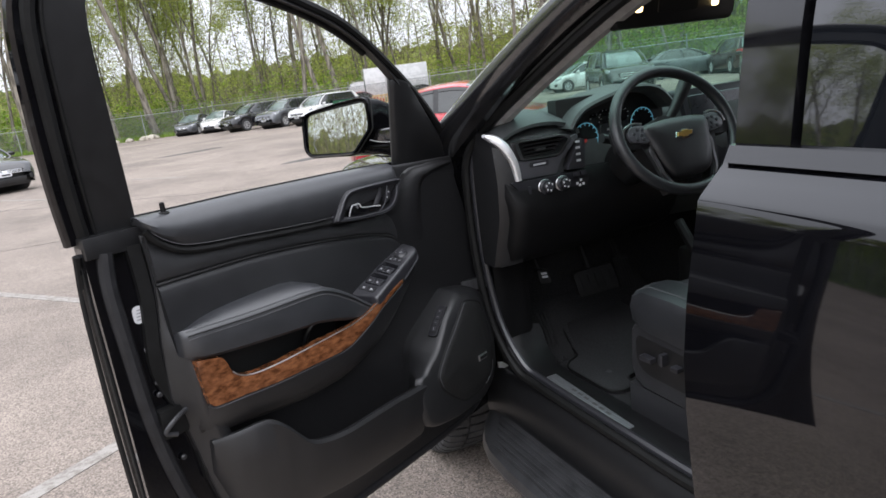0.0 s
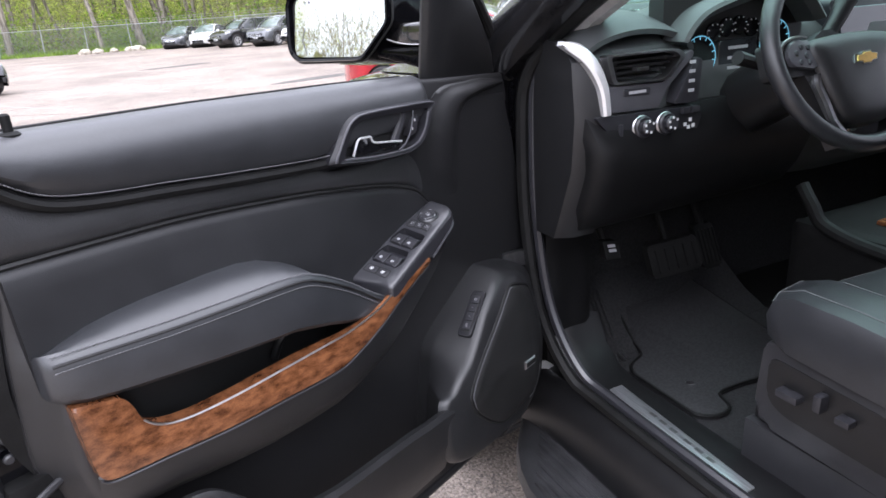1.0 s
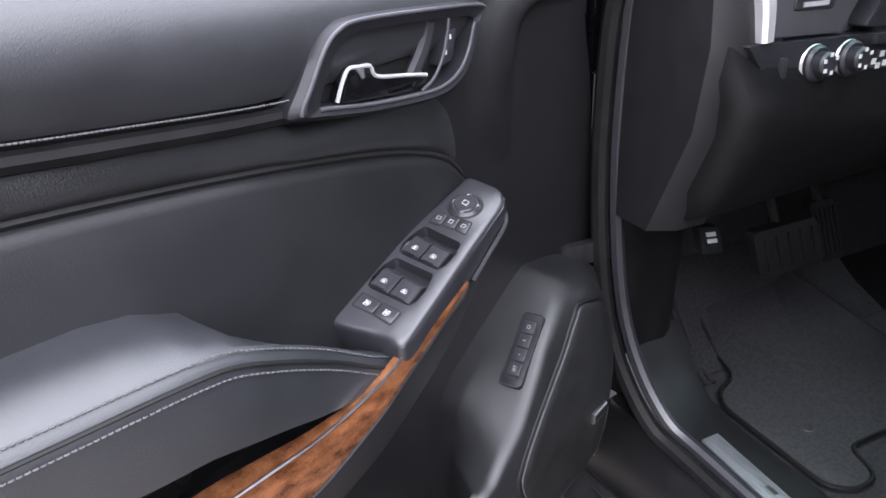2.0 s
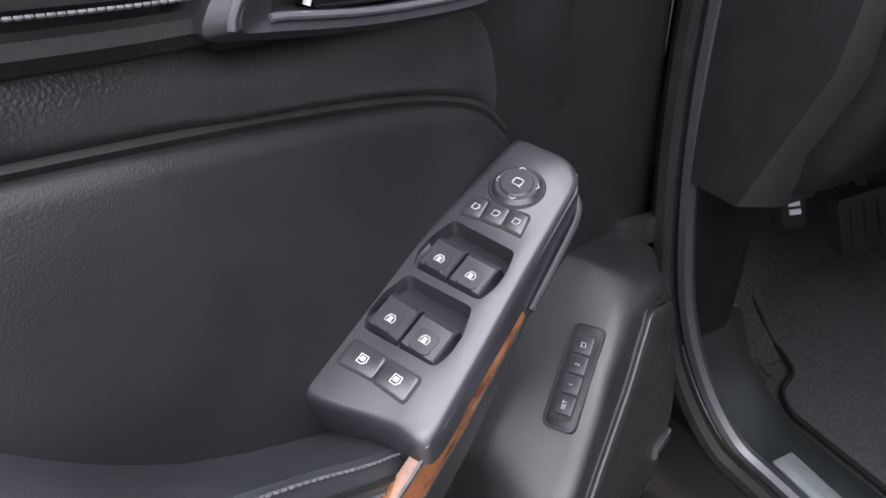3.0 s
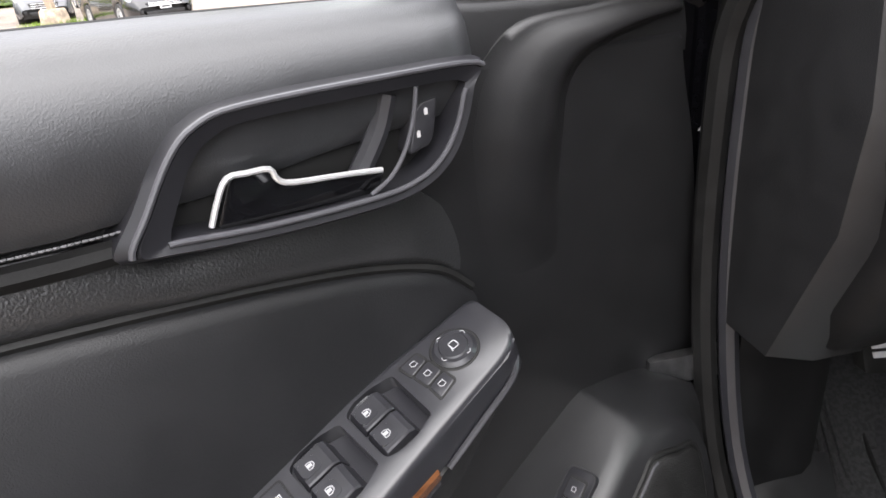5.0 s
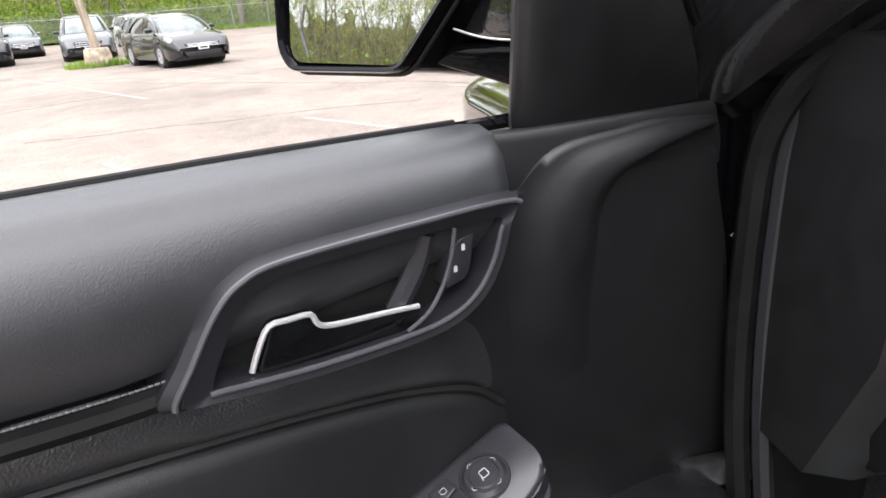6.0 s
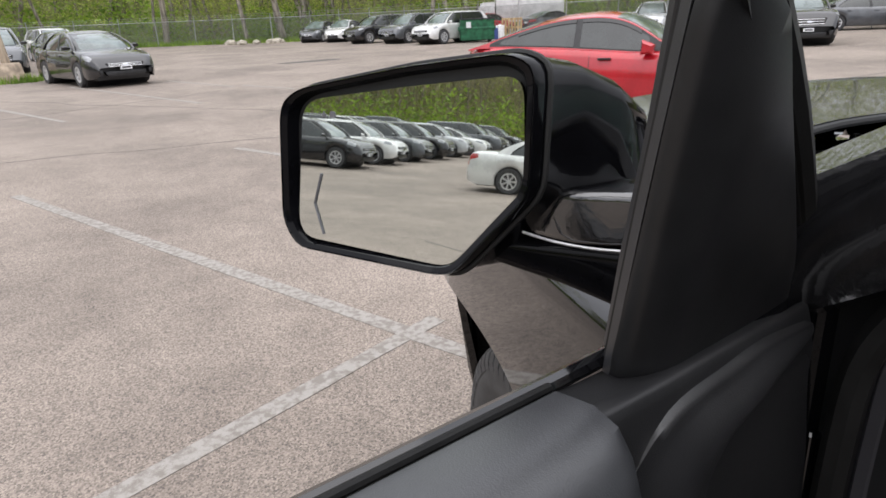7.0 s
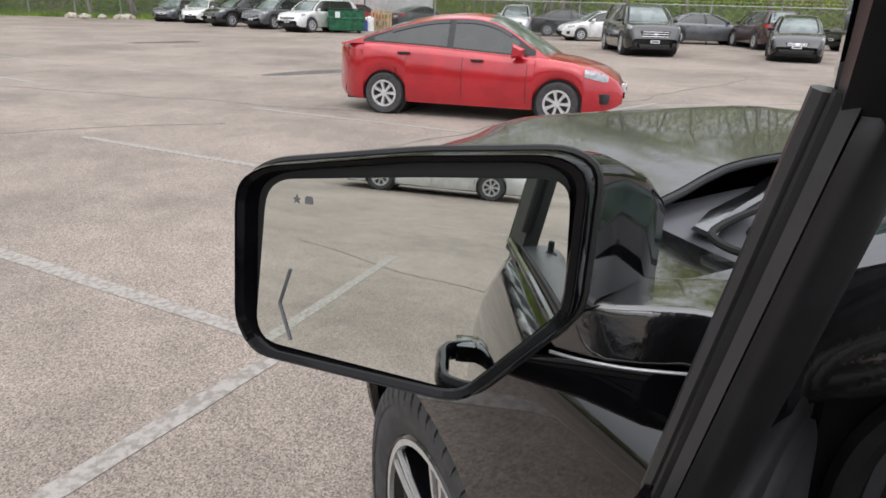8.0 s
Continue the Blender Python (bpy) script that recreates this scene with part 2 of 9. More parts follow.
def slab(outline, d0, d1, to, bevel=0.0, seg=2, bm=None):
    """A plate with a 2D outline between the depths d0 and d1 (the face that is seen); to(a, b, d) gives the place."""
    bm = bm or bmesh.new()
    lo = [bm.verts.new(to(q[0], q[1], d0)) for q in outline]
    hi = [bm.verts.new(to(q[0], q[1], d1)) for q in outline]
    bm.faces.new(lo)
    top = bm.faces.new(hi)
    k = len(lo)
    for i in range(k):
        bm.faces.new((lo[i], lo[(i + 1) % k], hi[(i + 1) % k], hi[i]))
    if bevel:
        bmesh.ops.bevel(bm, geom=list(top.edges), offset=bevel, segments=seg, profile=0.6, affect="EDGES", clamp_overlap=True)
    return bm


def ring_slab(outer, inner, d0, d1, to, bm=None, bevel=0.0):
    """A frame between two outlines of equal count."""
    bm = bm or bmesh.new()
    rows = [[bm.verts.new(to(q[0], q[1], d)) for q in o] for o, d in ((outer, d0), (outer, d1), (inner, d1), (inner, d0))]
    k = len(outer)
    for a in range(4):
        r, s = rows[a], rows[(a + 1) % 4]
        for i in range(k):
            bm.faces.new((r[i], r[(i + 1) % k], s[(i + 1) % k], s[i]))
    return bm


def loft(sections, bm=None, closed=True, caps=True):
    """A skin over sections of equal count."""
    bm = bm or bmesh.new()
    rows = [[bm.verts.new(q) for q in s] for s in sections]
    k = len(rows[0])
    for r, s in zip(rows, rows[1:]):
        for i in range(k if closed else k - 1):
            j = (i + 1) % k
            bm.faces.new((r[i], r[j], s[j], s[i]))
    if caps and closed:
        bm.faces.new(rows[0][::-1])
        bm.faces.new(rows[-1])
    return bm


def tube(path, radius, n=8, bm=None, closed=False, flat=1.0, up=None):
    """A round bar along a path; radius is a number or one number a point."""
    pts = [Vector(q) for q in path]
    k = len(pts)
    rs = radius if isinstance(radius, (list, tuple)) else [radius] * k
    secs = []
    ref = Vector(up) if up else None
    for i, p in enumerate(pts):
        if closed:
            d = (pts[(i + 1) % k] - pts[i - 1]).normalized()
        else:
            d = (pts[min(i + 1, k - 1)] - pts[max(i - 1, 0)]).normalized()
        if ref is None:
            ref = Vector((0, 0, 1)) if abs(d.z) < 0.9 else Vector((1, 0, 0))
        a = d.cross(ref).normalized()
        b = a.cross(d).normalized()
        if up is None:
            ref = b
        secs.append([p + rs[i] * (a * math.cos(w) * flat + b * math.sin(w)) for w in [2 * math.pi * j / n for j in range(n)]])
    if closed:
        secs.append(secs[0])
        bm = loft(secs, bm, caps=False)
        bmesh.ops.remove_doubles(bm, verts=bm.verts, dist=1e-6)
        return bm
    return loft(secs, bm)


def skin(fn, us, vs, thick, bm=None):
    """A curved sheet: fn(u, v) gives the outer place; it is given thickness inwards (against the normal of u x v)."""
    bm = bm or bmesh.new()
    grid = [[Vector(fn(u, v)) for v in vs] for u in us]
    nu, nv = len(us), len(vs)
    outer = [[bm.verts.new(p) for p in row] for row in grid]
    inner = []
    for i in range(nu):
        row = []
        for j in range(nv):
            a = grid[min(i + 1, nu - 1)][j] - grid[max(i - 1, 0)][j]
            b = grid[i][min(j + 1, nv - 1)] - grid[i][max(j - 1, 0)]
            n = a.cross(b)
            n = n.normalized() if n.length > 1e-9 else Vector((0, 0, 1))
            row.append(bm.verts.new(grid[i][j] - n * thick))
        inner.append(row)
    for i in range(nu - 1):
        for j in range(nv - 1):
            bm.faces.new((outer[i][j], outer[i + 1][j], outer[i + 1][j + 1], outer[i][j + 1]))
            bm.faces.new((inner[i][j], inner[i][j + 1], inner[i + 1][j + 1], inner[i + 1][j]))
    for i in range(nu - 1):
        for j in (0, nv - 1):
            bm.faces.new((outer[i][j], outer[i + 1][j], inner[i + 1][j], inner[i][j]))
    for j in range(nv - 1):
        for i in (0, nu - 1):
            bm.faces.new((outer[i][j], outer[i][j + 1], inner[i][j + 1], inner[i][j]))
    return bm


def interp(x, table):
    """A value from a table of (x, value) pairs, on straight lines."""
    return float(np.interp(x, [a for a, _ in table], [b for _, b in table]))


def lin(a, b, n):
    return [a + (b - a) * i / (n - 1) for i in range(n)]


def disc(bm, centre, axis, r, h, n=24, bevel=0.0, hole=0.0):
    """A round button: centre of its back, axis, radius, height."""
    c, ax = Vector(centre), Vector(axis).normalized()
    s = ax.orthogonal().normalized()
    t = ax.cross(s)
    pt = lambda rad, d, w: c + ax * d + (s * math.cos(w) + t * math.sin(w)) * rad
    prof = [(r, 0), (r, h - bevel), (r - bevel, h)] if bevel else [(r, 0), (r, h)]
    if hole:
        prof = [(hole, 0)] + prof + [(hole, h)]
    secs = [[pt(rad, d, 2 * math.pi * j / n) for j in range(n)] for rad, d in prof]
    if hole:
        secs.append(secs[0])
    return loft(secs, bm, caps=not hole)


def ground_z(x, y):
    """The lot rises a little ahead of the black vehicle and to its right."""
    soft = lambda v: math.log1p(math.exp(min(v, 40.0))) if v < 40 else v
    return 0.010 * soft(y - 1.5) + 0.006 * soft(x - 2.0) + 0.025 * soft(-x - 22.0)


# ---- ground ----
def asphalt_material():
    m = mat("worn_asphalt", (0.195, 0.163, 0.142), 0.9, var=0.2, scale=0.35, bump=0.9, bscale=90, second=(0.260, 0.219, 0.191), mix=(0.3, 0.65))
    nt = m.node_tree
    b = nt.nodes["Principled BSDF"]
    old = b.inputs["Base Color"].links[0].from_socket
    co = nt.nodes.new("ShaderNodeTexCoord").outputs["Object"]
    v = nt.nodes.new("ShaderNodeTexVoronoi")
    v.inputs["Scale"].default_value = 150
    nt.links.new(co, v.inputs["Vector"])
    r = nt.nodes.new("ShaderNodeValToRGB")
    r.color_ramp.elements[0].position, r.color_ramp.elements[1].position = 0.05, 0.95
    r.color_ramp.elements[0].color, r.color_ramp.elements[1].color = (0.36, 0.36, 0.36, 1), (1.72, 1.70, 1.64, 1)
    nt.links.new(v.outputs["Color"], r.inputs[0])
    mx = nt.nodes.new("ShaderNodeMixRGB")
    mx.blend_type = "MULTIPLY"
    mx.inputs[0].default_value = 0.9
    nt.links.new(old, mx.inputs[1])
    nt.links.new(r.outputs[0], mx.inputs[2])
    st = nt.nodes.new("ShaderNodeTexNoise")
    st.inputs["Scale"].default_value = 1.1
    st.inputs["Detail"].default_value = 8
    st.inputs["Roughness"].default_value = 0.65
    nt.links.new(co, st.inputs["Vector"])
    sr = nt.nodes.new("ShaderNodeValToRGB")
    sr.color_ramp.elements[0].position, sr.color_ramp.elements[1].position = 0.36, 0.52
    sr.color_ramp.elements[0].color, sr.color_ramp.elements[1].color = (0.89, 0.89, 0.89, 1), (1, 1, 1, 1)
    nt.links.new(st.outputs[0], sr.inputs[0])
    mz = nt.nodes.new("ShaderNodeMixRGB")
    mz.blend_type = "MULTIPLY"
    mz.inputs[0].default_value = 0.8
    nt.links.new(mx.outputs[0], mz.inputs[1])
    nt.links.new(sr.outputs[0], mz.inputs[2])
    nt.links.new(mz.outputs[0], b.inputs["Base Color"])
    return m


ASPHALT = asphalt_material()
LINEPAINT = mat("worn_white_line_paint", (0.222, 0.198, 0.174), 0.85, var=0.12, scale=28, second=(0.305, 0.284, 0.260), mix=(0.40, 0.58), bump=0.9, bscale=110)
CRACK = mat("asphalt_crack_seal", (0.135, 0.122, 0.108), 0.9, var=0.3, scale=12, bump=0.8, bscale=90)
PATCH = mat("dark_asphalt_patch", (0.085, 0.078, 0.072), 0.9, var=0.3, scale=5, bump=0.8, bscale=90)


def make_ground():
    step = sorted({round(s * v, 2) for s in (-1, 1) for v in (0, 1, 2, 3, 4, 5, 6, 8, 10, 12, 15, 18, 22, 27, 33, 40, 50, 60, 75, 100, 150, 300, 700, 2000)})
    bm = bmesh.new()
    rows = [[bm.verts.new((x, y, ground_z(max(min(x, 60), -60), min(y, 60)))) for y in step] for x in step]
    for a, b in zip(rows, rows[1:]):
        for j in range(len(step) - 1):
            bm.faces.new((a[j], b[j], b[j + 1], a[j + 1]))
    tagged(part("ground", bm, ASPHALT), "worn pale grey asphalt of a car park", "ground", kind="structure")


make_ground()


def ground_strip(name, a, b, w, material, label, lift=0.004, wobble=0.0):
    """A thin painted or cracked strip that lies on the lot from a to b."""
    a, b = Vector(a), Vector(b)
    d = b - a
    k = max(3, int(d.length / 0.25))
    side = Vector((-d.y, d.x)).normalized()
    pts = []
    for i in range(k + 1):
        p = a + d * i / k
        if wobble:
            p = p + side * wobble * noise.noise((p.x * 0.9, p.y * 0.9, 3.1))
        pts.append(p)
    bm = bmesh.new()
    rows = []
    for i, p in enumerate(pts):
        ww = w * (0.5 + 0.06 * noise.noise((p.x * 5, p.y * 5, 0.3)))
        row = []
        for s in (-1, 1):
            q = p + side * s * ww
            row.append((q.x, q.y, ground_z(q.x, q.y) + lift))
        rows.append([(row[0][0], row[0][1], row[0][2] - 0.01), row[0], row[1], (row[1][0], row[1][1], row[1][2] - 0.01)])
    loft(rows, bm)
    ob = part(name, bm, material, smooth=False)
    return tagged(ob, label, name.split("_")[0] + " line" if "line" in name else "asphalt", "parking lines" if "line" in name else "", "structure")


STALLS = [((-2.85, 7.57), (0.75, 2.82)), ((-4.2, 0.35), (0.42, 3.6)), ((-0.85, 9.24), (0.9, 7.0)), ((-10.3, 22.4), (-3.9, 13.24)), ((-5.9, 21.3), (-1.76, 14.79)), ((-3.3, 21.4), (-1.3, 18.2)), ((-1.06, 18.42), (0.2, 16.5)), ((1.38, 10.96), (3.6, 8.2)), ((5.4, 8.7), (8.2, 9.6)), ((8.0, 9.4), (12.5, 8.4)), ((-5.4, 5.2), (-4.2, 3.6)), ((-7.0, -1.6), (-4.2, 0.35)), ((-5.8, -4.2), (-2.6, -8.4)), ((-9.5, -3.2), (-6.3, -7.4)), ((-2.2, -1.8), (1.0, -6.0))]
for a, b in STALLS:
    ground_strip("parking_line", a, b, 0.10, LINEPAINT, "worn white parking line painted on the asphalt")
for a, b, w in (((-9.0, 11.2), (-1.5, 17.2), 0.05), ((-6.5, 18.0), (4.0, 9.2), 0.04), ((-4.5, 9.5), (0.8, 9.8), 0.025), ((2.0, 7.5), (14.0, 12.5), 0.05), ((-8, -0.6), (0.5, -4.5), 0.05)):
    ground_strip("asphalt_crack", a, b, w * 0.75, CRACK, "dark sealed crack in the asphalt", 0.003, 0.25)


def make_patch(cx, cy, lx, ly, turn):
    bm = bmesh.new()
    c = []
    for i in range(28):
        w = 2 * math.pi * i / 28
        r = 1 + 0.25 * noise.noise((math.cos(w) * 2, math.sin(w) * 2, cx))
        x, y = lx * r * math.cos(w), ly * r * math.sin(w)
        X, Y = cx + x * math.cos(turn) - y * math.sin(turn), cy + x * math.sin(turn) + y * math.cos(turn)
        c.append((X, Y))
    slab(c, -0.01, 0.004, lambda a, b, d: (a, b, ground_z(a, b) + d), bm=bm)
    tagged(part("asphalt_patch", bm, PATCH, smooth=False), "dark patch of newer asphalt in the lot", "patch", kind="structure")


make_patch(1.2, 27.2, 1.45, 0.45, 0.42)
make_patch(3.8, 16.0, 1.6, 0.35, 0.3)

# ---- the black vehicle ----
SUV = thing("suv", pose(1.03, 0.3, 0), "large black sport utility vehicle with its driver door wide open", "suv")
SIDE = [(0.42, 0.090), (0.50, 0.072), (0.60, 0.054), (0.74, 0.038), (0.90, 0.028), (1.00, 0.027), (1.08, 0.034), (1.15, 0.047), (1.20, 0.058), (1.257, 0.069), (1.266, 0.078), (1.304, 0.124), (1.324, 0.143), (1.448, 0.159), (1.53, 0.173), (1.66, 0.205), (1.74, 0.235), (1.80, 0.30)]
MID = 1.03


def side_x(z):
    return interp(z, SIDE)


def bow(y):
    """How far the rear door's flank swells between its two edges."""
    a = min(0.87, max(0.0, -y))
    if a < 0.25:
        return 0.070 * a + 0.05 * a * a
    if a < 0.45:
        return 0.0206 + 0.095 * (a - 0.25) - 0.2375 * (a - 0.25) ** 2
    return 0.0301 - 0.1706 * (a - 0.45) ** 2


def fender_x(z):
    """The fender's flank: upright, tucked in below, rolling over into the hood."""
    return 0.028 + 0.047 * max(0, (0.74 - z) / 0.32) ** 2 + 0.162 * max(0, (z - 1.175) / 0.07) ** 4


def both(fn, us, vs, thick):
    """A body panel on the left side, and its mirror image on the right."""
    left = skin(fn, us, vs, thick)
    right = skin(lambda v, u: (2 * MID - fn(u, v)[0], *fn(u, v)[1:]), vs, us, thick)
    return left, right


def arch(y, yw, r, low):
    """The squarish wheel opening: its edge over y."""
    d = abs(y - yw) / r
    return max(low, 0.42 + 0.58 * (1 - d ** 3.5) ** (1 / 3.5)) if d < 1 else low


def nose_in(y):
    """How far the flank draws in ahead of the front wheel."""
    return max(0, (y - 1.72) / 0.48) ** 2 * 0.15


def suv_body():
    zs = [0.42, 0.47, 0.52, 0.6, 0.7, 0.8, 0.9, 1.0, 1.1, 1.16, 1.2, 1.235, 1.257, 1.2615, 1.266, 1.285, 1.304, 1.32]
    # rear doors
    for bm in both(lambda z, y: (side_x(z) - bow(y), y, z), zs, lin(-0.005, -0.86, 25)[::-1], 0.05):
        part("rear_door", bm, PAINT, SUV, "glossy black painted rear door")
    for s in (0, 1):
        fx = (lambda x: 2 * MID - x) if s else (lambda x: x)
        # belt moulding, glass, pillar covers
        bm = bmesh.new()
        for y0, y1 in ((-0.012, -0.85),):
            secs = []
            for y in lin(y0, y1, 16):
                secs.append([(fx(side_x(1.31) - 0.012 - bow(y)), y, 1.308), (fx(side_x(1.33) - 0.012 - bow(y)), y, 1.333), (fx(side_x(1.33) + 0.03), y, 1.336), (fx(side_x(1.31) + 0.03), y, 1.305)])
            loft(secs, bm)
        part("belt_moulding", bm, PIANO, SUV)
        gz = lin(1.334, 1.74, 6)
        us, vs = (gz, lin(-0.84, -0.125, 17)) if not s else (lin(-0.84, -0.125, 17), gz)
        f = (lambda z, y: (fx(side_x(z) + 0.006 - bow(y)), y, z)) if not s else (lambda y, z: (fx(side_x(z) + 0.006 - bow(y)), y, z))
        part("rear_window", skin(f, us, vs, 0.006), PRIVACY, SUV, "dark tinted rear side window")
        us, vs = (gz, lin(-0.112, -0.012, 3)) if not s else (lin(-0.112, -0.012, 3), gz)
        f = (lambda z, y: (fx(side_x(z) - bow(y)), y, z)) if not s else (lambda y, z: (fx(side_x(z) - bow(y)), y, z))
        part("pillar_cover", skin(f, us, vs, 0.03), PIANO, SUV, "gloss black pillar cover")
        us, vs = (gz, lin(-2.55, -0.98, 7)) if not s else (lin(-2.55, -0.98, 7), gz)
        f = (lambda z, y: (fx(side_x(z) + 0.006), y, z)) if not s else (lambda y, z: (fx(side_x(z) + 0.006), y, z))
        part("quarter_window", skin(f, us, vs, 0.006), PRIVACY, SUV, "dark tinted quarter window")
    # rear quarter with its wheel arch, and the front fender
    ys = lin(-2.85, -0.875, 60)
    quarter = lambda v, y: (lambda z: (side_x(z) + max(0, (-y - 2.5) / 0.35) ** 2 * 0.12, y, z))(arch(y, -1.30, 0.50, 0.45) + (1.33 - arch(y, -1.30, 0.50, 0.45)) * v)
    for bm in both(quarter, [0, 0.05, 0.15, 0.3, 0.45, 0.6, 0.75, 0.85, 0.9, 0.95, 1.0], ys, 0.03):
        part("rear_quarter", bm, PAINT, SUV, "glossy black rear quarter panel")
    ys = lin(1.005, 2.45, 60)

    def fend(v, y):
        low = arch(y, 1.68, 0.50, 0.43)
        fall = 0.03 * max(0, y - 1.4) + 0.75 * max(0, y - 2.05) ** 2
        z = low + (1.03 - low) * v * 2 if v <= 0.5 else 1.03 + 0.215 * (v * 2 - 1)
        return (fender_x(z) + nose_in(y), y, z - fall * max(0, v * 2 - 1))
    for bm in both(fend, [0, 0.03, 0.1, 0.2, 0.3, 0.4, 0.5, 0.6, 0.68, 0.74, 0.79, 0.83, 0.87, 0.90, 0.925, 0.95, 0.965, 0.98, 0.99, 1.0], ys, 0.025):
        part("front_fender", bm, PAINT, SUV, "glossy black front fender")
    # hood with two raised lines
    def hood(x, y):
        e = abs(x - MID)
        z = interp(y, [(1.38, 1.270), (1.6, 1.273), (2.0, 1.262), (2.2, 1.228), (2.33, 1.195), (2.40, 1.15), (2.45, 1.08)])
        z += 0.045 * (1 / (1 + math.exp((e - 0.50) / 0.042))) - 0.034 * max(0, (e - 0.55) / 0.3) ** 2
        return (MID + (x - MID) * (1 - 0.30 * max(0, (y - 1.72) / 0.73) ** 2), y + 0.13 * (1 - (e / 0.85) ** 2) * (1 if y < 1.5 else 0.8), z)
    part("hood", skin(hood, lin(0.20, 2 * MID - 0.20, 55), [1.40, 1.43, 1.5, 1.6, 1.75, 1.9, 2.0, 2.1, 2.2, 2.27, 2.33, 2.38, 2.42, 2.45], 0.009), HOODPAINT, SUV, "wet glossy black hood")
    bm = bmesh.new()
    tube([(hood(x, 1.395)[0], hood(x, 1.395)[1], hood(x, 1.395)[2] - 0.008) for x in lin(0.21, 2 * MID - 0.21, 30)], 0.007, 8, bm)
    part("hood_seal", bm, RECESS, SUV)
    # body-colour panel that closes the corner between fender, hood and windscreen
    def corner(x, v):
        y0, y1 = 1.285 - 0.12 * ((x - MID) / 0.86) ** 2, hood(x, 1.40)[1] - 0.012
        z = interp(x, [(0.17, 1.240), (0.19, 1.2455), (0.21, 1.2485), (0.235, 1.248), (0.26, 1.2465), (0.29, 1.2435), (0.33, 1.239), (0.37, 1.234), (0.42, 1.228)])
        return (x, y0 + (y1 - y0) * v, z + 0.006 * v * v)
    for bm in both(corner, lin(0.178, 0.42, 16), lin(0, 1, 9), 0.012):
        part("corner_panel", bm, WETPAINT, SUV, "wet glossy black corner panel by the windscreen")
    for s in (0, 1):
        fx = (lambda x: 2 * MID - x) if s else (lambda x: x)
        # hood hinge: a painted arm that rises from the gutter, and the rubber lip round the cowl's end
        secs = []
        for x, y, z, w in ((0.47, 1.40, 1.236, 0.024), (0.53, 1.43, 1.247, 0.022), (0.60, 1.452, 1.254, 0.018), (0.67, 1.475, 1.258, 0.016), (0.76, 1.52, 1.262, 0.015), (0.86, 1.56, 1.264, 0.014)):
            secs.append([(fx(x), y - w, z - 0.008), (fx(x), y - w * 0.7, z), (fx(x), y + w * 0.7, z + 0.002), (fx(x), y + w, z - 0.006)])
        part("hood_hinge", loft(secs), WETPAINT, SUV, "wet black painted hood hinge")
        part("cowl_lip", tube([(fx(q.x), q.y, q.z) for q in spline([(0.64, 1.425, 1.25), (0.55, 1.40, 1.25), (0.47, 1.372, 1.249), (0.436, 1.352, 1.247), (0.424, 1.32, 1.244), (0.428, 1.285, 1.243), (0.46, 1.25, 1.243)], 5)], 0.0065, 8), RUBBER, SUV, "black rubber cowl lip")
    # nose, bumper
    bm = bmesh.new()
    box(bm, 0.42, 2 * MID - 0.42, 2.36, 2.56, 0.45, 1.06, 0.05, 3)
    part("front_bumper", bm, PAINT, SUV)
    for x0 in (0.40, 2 * MID - 0.70):
        bm = bmesh.new()
        box(bm, x0, x0 + 0.3, 2.34, 2.47, 0.9, 1.06, 0.03, 3)
        part("headlight", bm, CHROME, SUV)
    # cowl with wiper
    bm = bmesh.new()
    cowl = lambda x, y: (x, y + 0.08 * (1 - ((x - MID) / 0.85) ** 2), 1.228 + 0.010 * math.sin((y - 1.1) * 12) - 0.04 * abs(x - MID) ** 2 + 0.036 * min(1.0, max(0.0, (y - 1.36) / 0.06)) ** 2)
    skin(cowl, lin(0.40, 2 * MID - 0.40, 24), lin(1.10, 1.46, 16), 0.012, bm)
    part("cowl_panel", bm, BEZELLINE, SUV, "grey plastic cowl panel")
    bm = bmesh.new()
    tube([(0.46, 1.30, 1.262), (0.62, 1.36, 1.285), (0.95, 1.38, 1.295)], [0.013, 0.010, 0.008], 8, bm)
    part("wiper_arm", bm, RUBBER, SUV)
    bm = bmesh.new()
    tube([(0.55, 1.22, 1.285), (0.8, 1.26, 1.295), (1.15, 1.28, 1.30)], 0.008, 6, bm)
    part("wiper_blade", bm, RUBBER, SUV)
    # windscreen
    def screen(x, v):
        e = ((x - MID) / 0.86) ** 2
        y = 1.30 - 0.12 * e - v * 0.80
        z = 1.265 - 0.02 * e + v * 0.50
        return (MID + (x - MID) * (1 - 0.16 * v), y, z)
    wind = part("windscreen", skin(screen, lin(0.19, 2 * MID - 0.19, 24), lin(0, 1, 10), 0.005), WINDSHIELD, SUV, "slightly green windscreen")
    wind.visible_shadow = False
    # A pillars and cant rails outside, then the trim inside
    for s in (0, 1):
        fx = (lambda x: 2 * MID - x) if s else (lambda x: x)
        path = [(0.115, 1.16, 1.20), (0.125, 1.06, 1.28), (0.16, 0.88, 1.40), (0.20, 0.66, 1.53), (0.25, 0.42, 1.65), (0.29, 0.16, 1.73), (0.31, -0.15, 1.775), (0.32, -0.9, 1.79), (0.33, -2.3, 1.75)]
        pts = [(fx(q.x), q.y, q.z) for q in spline(path, 5)]
        bm = bmesh.new()
        tube(pts, [0.058 - 0.022 * min(1, i / 15) for i in range(len(pts))], 10, bm, up=(1, 0, 0.4), flat=1.25)
        part("roof_pillar", bm, WETPAINT, SUV)
        inner = [(fx(q.x), q.y, q.z) for q in spline([(0.20, 0.99, 1.29), (0.235, 0.84, 1.395), (0.275, 0.64, 1.505), (0.32, 0.40, 1.62), (0.36, 0.14, 1.70), (0.375, -0.15, 1.735)], 5)]
        bm = bmesh.new()
